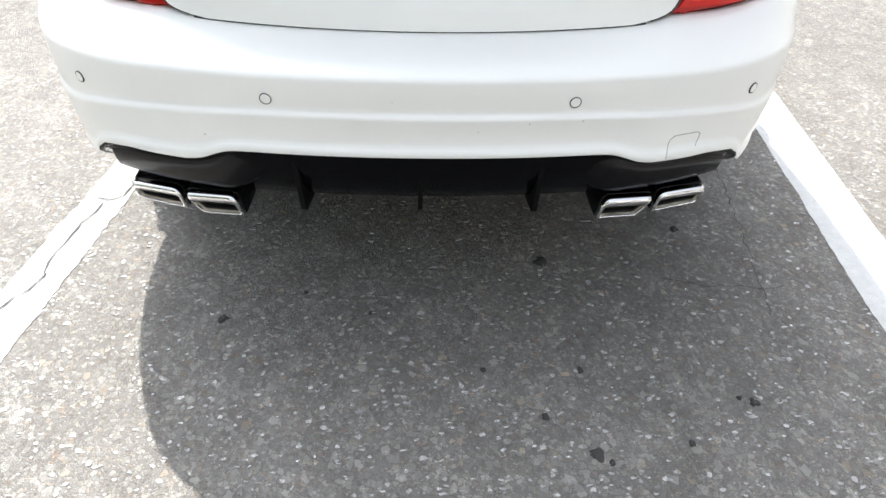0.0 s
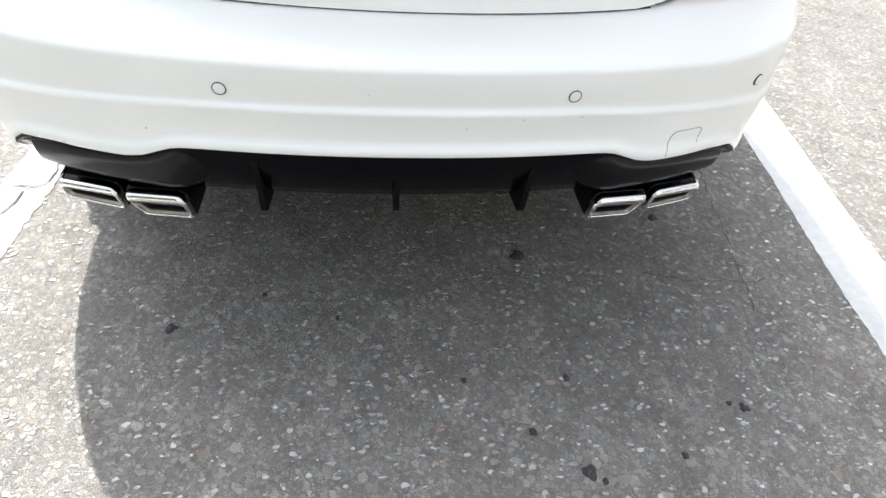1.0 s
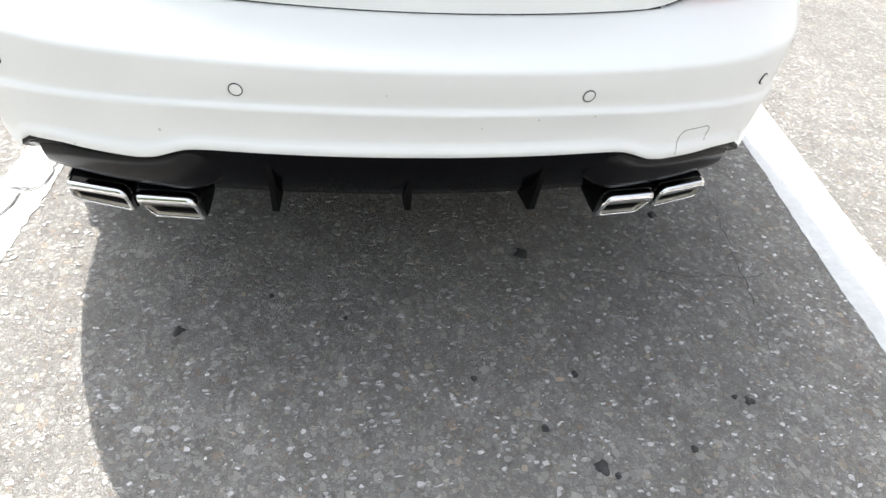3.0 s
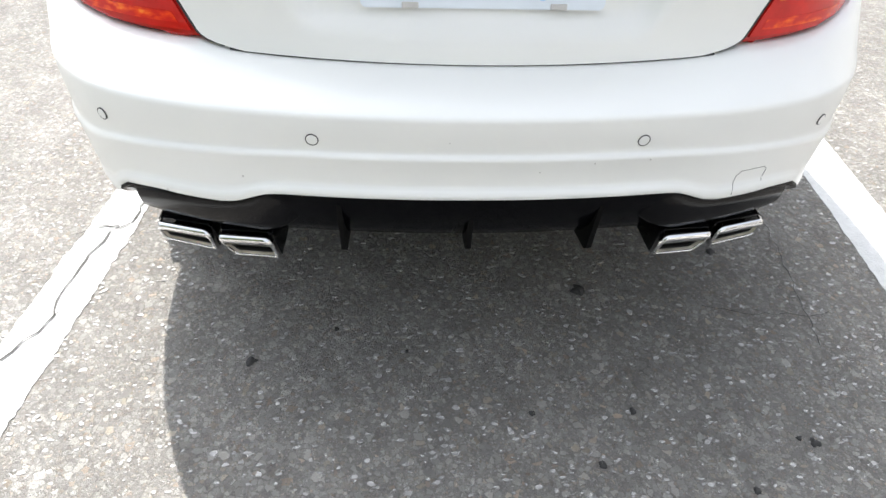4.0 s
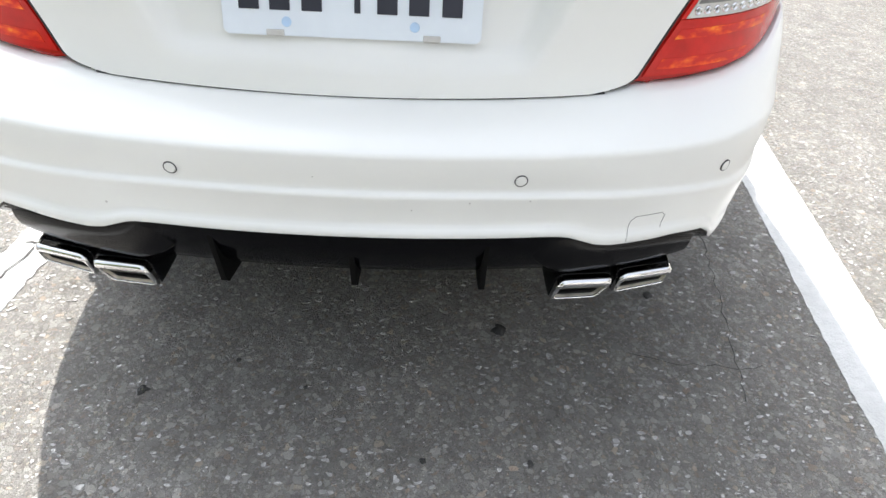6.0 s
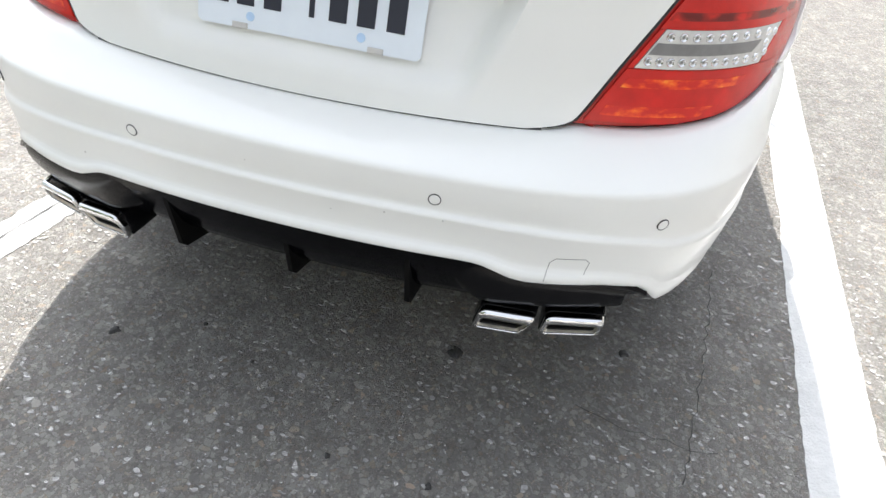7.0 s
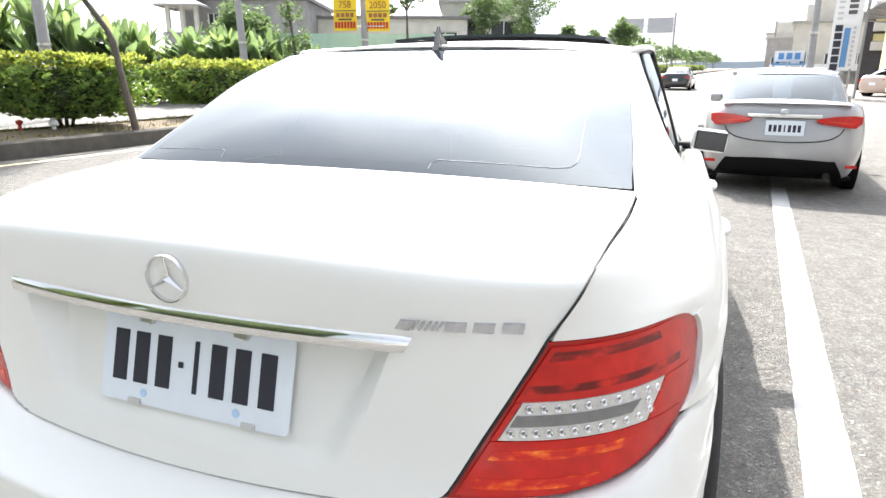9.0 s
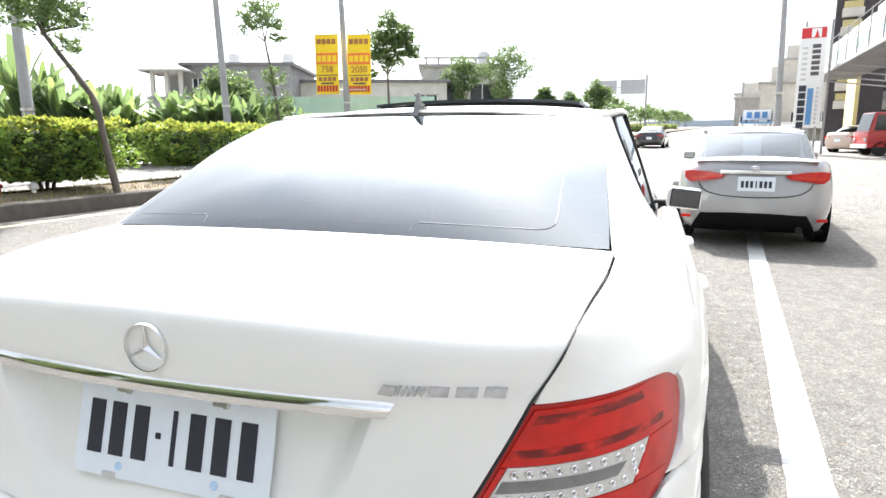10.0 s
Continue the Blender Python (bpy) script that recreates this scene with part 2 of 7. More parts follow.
M = {
    "asphalt": asphalt_mat("asphalt", (0.196, 0.189, 0.182), (0.302, 0.292, 0.279), (0.430, 0.416, 0.395)),
    "line": mat("road_paint", (0.39, 0.395, 0.39), 0.75, var=0.16, scale=34, bump=0.35, bump_scale=160),
    "yellow_line": mat("yellow_road_paint", (0.75, 0.62, 0.35), 0.7, var=0.15, scale=20),
    "kerb": mat("dark_kerb", (0.085, 0.078, 0.068), 0.9, var=0.3, scale=7, bump=0.4, bump_scale=40),
    "crack": mat("crack", (0.055, 0.053, 0.05), 0.95, var=0.2, scale=60),
    "stain": mat("tar", (0.032, 0.031, 0.030), 0.75, var=0.4, scale=90, bump=0.4, bump_scale=250),
    "chip": mat("stone_chips", (0.275, 0.268, 0.257), 0.8, var=0.085, scale=200, piece=2.6),
    "white": mat("white_paint", (0.80, 0.805, 0.775), 0.36, var=0.02, scale=6, coat=0.35),
    "silver": mat("silver_paint", (0.37, 0.374, 0.38), 0.36, metal=0.4, var=0.03, scale=300, coat=1.0),
    "blackpaint": mat("black_paint", (0.012, 0.012, 0.015), 0.3, var=0.05, scale=10, coat=1.0),
    "champagne": mat("champagne_paint", (0.55, 0.44, 0.38), 0.35, metal=0.3, var=0.03, scale=9, coat=1.0),
    "redpaint": mat("red_paint", (0.42, 0.02, 0.025), 0.4, var=0.1, scale=8, coat=0.6),
    "bluepaint": mat("blue_paint", (0.35, 0.5, 0.68), 0.5, var=0.1, scale=8),
    "gloss_black": mat("gloss_black", (0.003, 0.003, 0.004), 0.15, var=0.1, scale=40, spec=0.09),
    "matt_black": mat("matt_black", (0.005, 0.005, 0.005), 0.65, spec=0.08, var=0.2, scale=60, bump=0.1, bump_scale=300),
    "dark": mat("inside_shade", (0.008, 0.008, 0.008), 0.9, var=0.2, scale=10),
    "rubber": mat("rubber", (0.022, 0.022, 0.022), 0.8, var=0.2, scale=50, bump=0.2, bump_scale=200),
    "chrome": mat("chrome", (0.78, 0.78, 0.78), 0.07, metal=1.0, var=0.05, scale=60),
    "steel": mat("brushed_steel", (0.60, 0.59, 0.56), 0.28, metal=1.0, var=0.15, scale=90),
    "burnt_steel": mat("burnt_steel", (0.66, 0.62, 0.54), 0.32, metal=0.75, var=0.3, scale=60),
    "brow_black": mat("brow_black", (0.005, 0.005, 0.006), 0.22, var=0.2, scale=30, spec=0.24),
    "badge_grey": mat("badge_chrome", (0.54, 0.55, 0.58), 0.22, metal=0.85, var=0.25, scale=90),
    # sunlight caught by the reflectors, painted as orange streaks in the red
    "lens_glint": facet_mat("orange_glint_lens", [(0.46, (0.60, 0.016, 0.010)), (0.54, (0.74, 0.045, 0.011)), (0.63, (0.86, 0.11, 0.014)), (0.70, (0.93, 0.24, 0.025))], 36.0, (1.0, 1.0, 2.2)),
    "lens_shade": facet_mat("shaded_red_lens", [(0.42, (0.14, 0.006, 0.005)), (0.56, (0.30, 0.010, 0.007)), (0.68, (0.60, 0.016, 0.010))], 24.0, (1.0, 1.0, 2.0)),
    "lens_rim": mat("lens_rim", (0.40, 0.012, 0.009), 0.2, var=0.15, scale=45, coat=0.3, spec=0.3),
    "pipe_black": mat("pipe_black", (0.006, 0.005, 0.004), 0.8, var=0.4, scale=60),
    "alloy": mat("alloy", (0.5, 0.5, 0.52), 0.3, metal=0.9, var=0.05, scale=30),
    "lens_red": mat("red_lens", (0.53, 0.011, 0.007), 0.16, var=0.30, scale=28, coat=0.35, spec=0.3, bump=0.10, bump_scale=320),
    "lens_orange": mat("orange_reflector", (0.74, 0.042, 0.010), 0.25, var=0.35, scale=90, coat=0.3),
    "lens_clear": mat("clear_lens", (0.62, 0.62, 0.60), 0.15, metal=0.35, var=0.2, scale=120, coat=1.0),
    "lens_grey": mat("smoked_lens", (0.16, 0.16, 0.16), 0.15, var=0.2, scale=50, coat=1.0),
    "plate": mat("plate_white", (0.74, 0.80, 0.86), 0.45, var=0.03, scale=30),
    "plate_ink": mat("plate_ink", (0.02, 0.022, 0.035), 0.5, var=0.1, scale=60),
    "pale_blue": mat("pale_blue_print", (0.45, 0.62, 0.82), 0.5, var=0.1, scale=60),
    "clip": mat("grey_clip", (0.52, 0.51, 0.49), 0.5, var=0.1, scale=60),
    "seal": mat("seal", (0.02, 0.02, 0.022), 0.7, var=0.1, scale=60),
    "glass": glass_mat("tinted_glass", (0.10, 0.12, 0.14), 0.01, 1.64),
    "glass_far": glass_mat("smoked_glass", (0.16, 0.18, 0.20), 0.02, 1.42),
    "mirror": mat("mirror_glass", (0.10, 0.105, 0.115), 0.03, metal=1.0, var=0.03, scale=20),
    "trace": mat("heater_print", (0.36, 0.39, 0.42), 0.6, var=0.05, scale=40),
    "seat": mat("dark_seat", (0.03, 0.03, 0.033), 0.7, var=0.2, scale=30),
    "concrete": mat("concrete", (0.33, 0.32, 0.30), 0.85, var=0.2, scale=9, bump=0.25, bump_scale=60),
    "pole": mat("pole_grey", (0.30, 0.30, 0.30), 0.6, var=0.12, scale=6, bump=0.1, bump_scale=60),
    "soil": mat("dry_soil", (0.15, 0.115, 0.075), 0.95, var=0.35, scale=9, bump=0.6, bump_scale=40),
    "bark": mat("bark", (0.10, 0.085, 0.07), 0.9, var=0.3, scale=30, bump=0.6, bump_scale=60),
    "leaf": leaf_mat("hedge_leaf", (0.10, 0.17, 0.045), (0.24, 0.36, 0.06)),
    "leaf_new": leaf_mat("young_leaf", (0.25, 0.29, 0.06), (0.42, 0.46, 0.08)),
    "leaf_tree": leaf_mat("tree_leaf", (0.085, 0.135, 0.058), (0.20, 0.29, 0.10)),
    "leaf_banana": leaf_mat("banana_leaf", (0.095, 0.150, 0.070), (0.22, 0.31, 0.12)),
    "leaf_banana_new": leaf_mat("young_banana_leaf", (0.17, 0.24, 0.08), (0.31, 0.42, 0.14)),
    "hedge_shade": mat("core_shade", (0.03, 0.045, 0.015), 0.9, var=0.3, scale=5),
    "wall_grey": mat("weathered_render", (0.27, 0.265, 0.26), 0.9, var=0.3, scale=1.5, bump=0.2, bump_scale=20),
    "wall_pale": mat("pale_render", (0.55, 0.53, 0.48), 0.85, var=0.18, scale=1.5, bump=0.15, bump_scale=20),
    "wall_dark": mat("dark_cladding", (0.055, 0.05, 0.055), 0.8, var=0.25, scale=2),
    "wall_yellow": mat("yellow_cladding", (0.60, 0.52, 0.26), 0.8, var=0.15, scale=2),
    "roof_sheet": mat("roof_sheet", (0.16, 0.15, 0.15), 0.6, var=0.2, scale=3),
    "teal": mat("pale_teal_sheet", (0.42, 0.60, 0.55), 0.6, var=0.12, scale=2),
    "window": mat("dark_window", (0.03, 0.035, 0.04), 0.12, var=0.2, scale=4),
    "board": mat("board_white", (0.75, 0.75, 0.74), 0.5, var=0.05, scale=4),
    "board_red": mat("board_red", (0.55, 0.03, 0.035), 0.5, var=0.05, scale=5),
    "board_blue": mat("board_blue", (0.10, 0.26, 0.50), 0.5, var=0.08, scale=5),
    "board_yellow": mat("banner_yellow", (0.88, 0.62, 0.02), 0.6, var=0.06, scale=5),
    "board_orange": mat("banner_orange", (0.80, 0.20, 0.04), 0.6, var=0.06, scale=5),
    "ink": mat("print_ink", (0.09, 0.08, 0.08), 0.6, var=0.1, scale=20),
    "ink_brown": mat("print_brown", (0.36, 0.15, 0.05), 0.6, var=0.1, scale=20),
    "ink_red": mat("print_red", (0.55, 0.06, 0.03), 0.6, var=0.1, scale=20),
    "sign_grey": mat("sign_back", (0.34, 0.35, 0.37), 0.6, var=0.1, scale=3),
    "grass": mat("dry_grass", (0.24, 0.24, 0.07), 0.9, var=0.3, scale=8, piece=1.0),
    "hill": mat("hazed_hill", (0.30, 0.36, 0.42), 1.0, var=0.06, scale=0.02),
}

# ---- helpers for shapes ----


def table(pts, v):
    """A smooth value from a short list of (key, value) pairs."""
    if v <= pts[0][0]:
        return pts[0][1]
    if v >= pts[-1][0]:
        return pts[-1][1]
    n = len(pts)
    for i in range(n - 1):
        a, b = pts[i], pts[i + 1]
        if v <= b[0]:
            h = b[0] - a[0]
            d = (b[1] - a[1]) / h
            dl = (a[1] - pts[i - 1][1]) / (a[0] - pts[i - 1][0]) if i else d
            dr = (pts[i + 2][1] - b[1]) / (pts[i + 2][0] - b[0]) if i + 2 < n else d
            m0 = 0 if dl * d <= 0 else 2 * dl * d / (dl + d)
            m1 = 0 if dr * d <= 0 else 2 * dr * d / (dr + d)
            t = (v - a[0]) / h
            t2, t3 = t * t, t * t * t
            return (2 * t3 - 3 * t2 + 1) * a[1] + (t3 - 2 * t2 + t) * h * m0 + (3 * t2 - 2 * t3) * b[1] + (t3 - t2) * h * m1
    return pts[-1][1]


def lerp(a, b, t):
    return a + (b - a) * t


def path_at(pts, t):
    """A smooth point on a short chain of points, t from 0 to 1 by the chain's length."""
    ps = [Vector(p) for p in pts]
    ln = [0.0]
    for a, b in zip(ps, ps[1:]):
        ln.append(ln[-1] + (b - a).length)
    key = [v / ln[-1] for v in ln]
    return Vector([table(list(zip(key, [p[k] for p in ps])), t) for k in range(3)])


def smooth_mesh(me, angle=None):
    for p in me.polygons:
        p.use_smooth = True
    if angle is not None:
        me.set_sharp_from_angle(angle=radians(angle))


def mesh_ob(name, verts, faces, material, parent=None, label="", smooth=None):
    me = bpy.data.meshes.new(name)
    me.from_pydata([tuple(v) for v in verts], [], faces)
    me.update()
    if smooth is not None:
        smooth_mesh(me, smooth)
    me.materials.append(material)
    ob = new(name, me)
    if parent is not None:
        ob.parent = parent
    if label:
        ob["label"] = label
    return ob


def part(name, bm, material, parent, label="", smooth=None):
    """Links a bmesh as one mesh object under a thing or a part."""
    me = bpy.data.meshes.new(name)
    bm.to_mesh(me)
    bm.free()
    if smooth is not None:
        smooth_mesh(me, smooth)
    me.materials.append(material)
    ob = new(name, me)
    if parent is not None:
        ob.parent = parent
    if label:
        ob["label"] = label
    return ob


def box_bm(size, at=(0, 0, 0), bevel=0.0, turn=(0, 0, 0), taper=None, seg=2):
    bm = bmesh.new()
    bmesh.ops.create_cube(bm, size=1.0)
    bmesh.ops.scale(bm, vec=size, verts=bm.verts)
    if taper:
        for v in bm.verts:
            if v.co.z > 0:
                v.co.x *= taper[0]
                v.co.y *= taper[1]
    if bevel:
        bmesh.ops.bevel(bm, geom=list(bm.edges), offset=bevel, segments=seg, affect="EDGES", profile=0.6)
    bmesh.ops.transform(bm, matrix=pose(*at, *turn), verts=bm.verts)
    return bm


def box(name, size, at, material, parent, bevel=0.0, turn=(0, 0, 0), label="", taper=None):
    return part(name, box_bm(size, at, bevel, turn, taper), material, parent, label, 40 if bevel else None)


def tube_bm(pts, radius, sides=10, caps=True):
    """A tube along points; radius is a number or a list, one for each point."""
    bm = bmesh.new()
    ps = [Vector(p) for p in pts]
    rings = []
    up = Vector((0.13, 0.31, 0.94))
    for i, p in enumerate(ps):
        d = (ps[min(i + 1, len(ps) - 1)] - ps[max(i - 1, 0)]).normalized()
        u = d.cross(up)
        if u.length < 0.05:
            u = d.cross(Vector((1, 0, 0)))
        u.normalize()
        w = d.cross(u)
        r = radius[i] if isinstance(radius, (list, tuple)) else radius
        rings.append([bm.verts.new(p + (u * math.cos(a) + w * math.sin(a)) * r) for a in [2 * math.pi * k / sides for k in range(sides)]])
    for r0, r1 in zip(rings, rings[1:]):
        for k in range(sides):
            bm.faces.new((r0[k], r0[(k + 1) % sides], r1[(k + 1) % sides], r1[k]))
    if caps:
        bm.faces.new(rings[0][::-1])
        bm.faces.new(rings[-1])
    bmesh.ops.recalc_face_normals(bm, faces=bm.faces)
    return bm


def lathe_bm(profile, sides=32, axis="X"):
    """Turns a profile of (radius, offset along the axis) round the axis."""
    bm = bmesh.new()
    rings = []
    for r, o in profile:
        ring = []
        for k in range(sides):
            a = 2 * math.pi * k / sides
            c, s = math.cos(a) * r, math.sin(a) * r
            ring.append(bm.verts.new((o, c, s) if axis == "X" else (c, s, o) if axis == "Z" else (c, o, s)))
        rings.append(ring)
    for r0, r1 in zip(rings, rings[1:]):
        for k in range(sides):
            bm.faces.new((r0[k], r0[(k + 1) % sides], r1[(k + 1) % sides], r1[k]))
    closed = tuple(profile[0]) == tuple(profile[-1])
    for ring in (rings[0], rings[-1]):
        if not closed and (ring[0].co - ring[sides // 2].co).length > 1e-4:
            bm.faces.new(ring)
    bmesh.ops.remove_doubles(bm, verts=bm.verts, dist=1e-5)
    bmesh.ops.recalc_face_normals(bm, faces=bm.faces)
    return bm


def prism_bm(outline, depth, bevel=0.0):
    """An outline in (x, z), closed, made into a plate that runs from y = 0 back to y = depth."""
    bm = bmesh.new()
    front = [bm.verts.new((x, 0, z)) for x, z in outline]
    back = [bm.verts.new((x, depth, z)) for x, z in outline]
    bm.faces.new(front)
    bm.faces.new(back[::-1])
    n = len(outline)
    for k in range(n):
        bm.faces.new((front[k], back[k], back[(k + 1) % n], front[(k + 1) % n]))
    bmesh.ops.recalc_face_normals(bm, faces=bm.faces)
    if bevel:
        bmesh.ops.bevel(bm, geom=[e for e in bm.edges if all(abs(v.co.y) < 1e-6 for v in e.verts)], offset=bevel, segments=2, affect="EDGES")
    return bm


def panel(name, rows, material, parent, depth=0.012, outward=None, label="", smooth=32, mirror=False, wrap=False):
    """A sheet from a grid of points (rows of columns), its border turned in by depth: a body panel with real shut lines."""
    n, m = len(rows), len(rows[0])
    P = np.array([[tuple(p) for p in r] for r in rows], dtype=float)
    if mirror:
        P = P * np.array((-1, 1, 1))
    du = np.gradient(P, axis=1)
    dv = np.gradient(P, axis=0)
    nrm = np.cross(du, dv)
    nrm /= np.maximum(np.linalg.norm(nrm, axis=2, keepdims=True), 1e-9)
    out = np.array(outward if outward is not None else (0, -1, 0.3), dtype=float)
    if mirror:
        out = out * np.array((-1, 1, 1))
    flip = (nrm * out).sum() < 0
    if flip:
        nrm = -nrm
    verts = [tuple(p) for r in P for p in r]
    idx = lambda i, j: i * m + j
    faces = []
    for i in range(n - 1):
        for j in range(m - 1):
            f = (idx(i, j), idx(i, j + 1), idx(i + 1, j + 1), idx(i + 1, j))
            faces.append(f[::-1] if flip else f)
    if depth:
        ring = [(0, j) for j in range(m)] + [(i, m - 1) for i in range(1, n)] + [(n - 1, j) for j in range(m - 2, -1, -1)] + [(i, 0) for i in range(n - 2, 0, -1)]
        base = len(verts)
        for i, j in ring:
            verts.append(tuple(P[i, j] - nrm[i, j] * depth))
        for k in range(len(ring)):
            a, b = idx(*ring[k]), idx(*ring[(k + 1) % len(ring)])
            c, d = base + (k + 1) % len(ring), base + k
            f = (a, d, c, b)
            faces.append(f[::-1] if flip else f)
    return mesh_ob(name, verts, faces, material, parent, label, smooth)


def patch(A, B, n, m, bulge=None):
    """Rows of points between two chains of points, bowed out by bulge(f, g)."""
    rows = []
    for j in range(m + 1):
        g = j / m
        a, b = path_at(A, g), path_at(B, g)
        row = []
        for i in range(n + 1):
            f = i / n
            p = a.lerp(b, f)
            if bulge:
                p = p + Vector(bulge(f, g))
            row.append(p)
        rows.append(row)
    return rows


def thing(name, label, category, group="", at=(0, 0, 0), turn=0.0):
    ob = new(name)
    ob.empty_display_size = 0.1
    ob.matrix_world = pose(*at, 0, 0, turn)
    return tagged(ob, label, category, group)

# ---- ground ----
PARK = Vector((0.0967, 1.0, 0)).normalized()   # along the parking lines
ROAD = Vector((0.10, 1.0, 0)).normalized()    # along the road
LEFT = Vector((-ROAD.y, ROAD.x, 0))


def rise(y):
    """The road climbs gently ahead of the parked cars."""
    return 0.019 * (math.log1p(math.exp(-abs(y - 9) / 3)) * 3 + max(0.0, y - 9)) - 0.0028 * math.exp(-abs(y) / 5) if y < 400 else 0.019 * 391


def gz(y):
    return rise(y) if y > 3 else 0.0


def build_ground():
    xs = [-2500, -600, -120, -30, -8, -3, 3, 8, 30, 120, 600, 2500]
    ys = [-2500, -300, -40, -8, -3, 0, 2, 3.0, 4, 5, 6, 7, 8, 9, 10, 11, 12, 14, 16, 19, 24, 34, 60, 120, 240, 400, 2500]
    verts = [(x, y, gz(y)) for y in ys for x in xs]
    n = len(xs)
    faces = [(j * n + i, j * n + i + 1, (j + 1) * n + i + 1, (j + 1) * n + i) for j in range(len(ys) - 1) for i in range(n - 1)]
    g = mesh_ob("ground", verts, faces, M["asphalt"], smooth=30)
    tagged(g, "worn grey asphalt road with pale stone chips", "ground", kind="structure")


def strip(name, start, direction, length, width, material, label, ragged=0.004, step=0.03, z=0.0025, seed=1, chips=0.0):
    """A painted line with uneven edges; chips: how deep bites go into its inner edge."""
    rnd = random.Random(seed)
    d = Vector(direction).normalized()
    side = Vector((d.y, -d.x, 0))
    k = int(length / step)
    verts, faces = [], []
    for i in range(k + 1):
        p = Vector(start) + d * (i * step)
        a = (noise.noise(Vector((i * step * 11, seed, 0))) + rnd.uniform(-0.6, 0.6)) * ragged
        b = (noise.noise(Vector((i * step * 11, seed + 9.5, 0))) + rnd.uniform(-0.6, 0.6)) * ragged
        if chips:
            c = noise.noise(Vector((i * step * 3.1, seed + 4.2, 0)))
            a += max(0.0, c - 0.05) * chips
        p0, p1 = p + side * a, p + side * (width + b)
        h0, h1 = gz(p0.y), gz(p1.y)
        verts += [(p0.x, p0.y, z + h0), (p1.x, p1.y, z + h1), (p1.x, p1.y, -0.004 + h1), (p0.x, p0.y, -0.004 + h0)]
    for i in range(k):
        o, q = i * 4, i * 4 + 4
        faces += [(o, o + 1, q + 1, q), (o + 1, o + 2, q + 2, q + 1), (o + 3, o, q, q + 3)]
    ob = mesh_ob(name, verts, faces, material)
    return tagged(ob, label, "road marking", kind="structure")


def crack(name, pts, width, seed, label, z=0.003):
    """A wandering hairline crack in the surface."""
    rnd = random.Random(seed)
    fine = []
    for a, b in zip(pts, pts[1:]):
        k = max(2, int((Vector(b) - Vector(a)).length / 0.022))
        for i in range(k):
            p = Vector(a).lerp(Vector(b), i / k)
            fine.append(p + Vector((rnd.uniform(-1, 1), rnd.uniform(-1, 1))) * 0.006)
    verts, faces = [], []
    for i, p in enumerate(fine):
        d = (fine[min(i + 1, len(fine) - 1)] - fine[max(i - 1, 0)]).normalized()
        s = Vector((d.y, -d.x)) * width * rnd.uniform(0.25, 0.6)
        verts += [(p.x + s.x, p.y + s.y, z), (p.x - s.x, p.y - s.y, z)]
    for i in range(len(fine) - 1):
        faces.append((2 * i, 2 * i + 1, 2 * i + 3, 2 * i + 2))
    return tagged(mesh_ob(name, verts, faces, M["crack"]), label, "crack", kind="structure")


def stain(x, y, r, seed, group="tar spots on the asphalt"):
    """A small uneven lump of tar pressed into the road."""
    rnd = random.Random(seed)
    n = 22
    verts = [(0, 0, 0.0055)]
    for k in range(n):
        a = 2 * math.pi * k / n
        q = r * (0.75 + 0.45 * noise.noise(Vector((math.cos(a) * 1.3, math.sin(a) * 1.3, seed))) + rnd.uniform(-0.12, 0.12))
        verts.append((q * 0.75 * math.cos(a), q * 0.75 * math.sin(a), 0.0048))
    for k in range(n):
        vx, vy, _ = verts[1 + k]
        verts.append((vx * 1.35, vy * 1.35, -0.001))
    faces = [(0, 1 + k, 1 + (k + 1) % n) for k in range(n)]
    faces += [(1 + k, 1 + n + k, 1 + n + (k + 1) % n, 1 + (k + 1) % n) for k in range(n)]
    ob = mesh_ob("tar_spot", verts, faces, M["stain"], smooth=80)
    ob.location = (x, y, 0)
    tagged(ob, "black tar spot pressed into the grey asphalt", "tar spot", group)


def stone_chips():
    """Loose and half-sunk stones in the surface behind the car, one mesh."""
    rnd = random.Random(5)
    verts, faces = [], []
    for k in range(34000):
        x, y = rnd.uniform(-1.6, 1.7), rnd.uniform(-0.75, 1.2)
        if k % 3 == 0:
            x, y = rnd.uniform(0.95, 2.4), rnd.uniform(0.4, 4.5)
        r = 0.0014 + 0.0074 * rnd.random() ** 2.6
        h = rnd.uniform(0.08, 0.30) * r
        n = rnd.choice((4, 5, 5, 6))
        wob = [rnd.uniform(0.4, 1.35) for _ in range(n)]
        a0 = rnd.uniform(0, 6.3)
        ex = rnd.uniform(0.25, 0.85)
        o = len(verts)
        tilt = rnd.uniform(-0.12, 0.12)
        for ring, zz in ((1.12, -0.001), (0.92, h)):
            for i in range(n):
                a = a0 + 2 * math.pi * i / n
                q = r * ring * wob[i]
                c, s = math.cos(a) * q, math.sin(a) * q * ex
                verts.append((x + c, y + s, zz + (tilt * c if zz > 0 else 0)))
        faces.append(tuple(o + n + i for i in range(n)))
        faces += [(o + i, o + (i + 1) % n, o + n + (i + 1) % n, o + n + i) for i in range(n)]
    ob = mesh_ob("stone_chips", verts, faces, M["chip"])
    tagged(ob, "pale and dark stone chips in the asphalt", "gravel", kind="stuff")


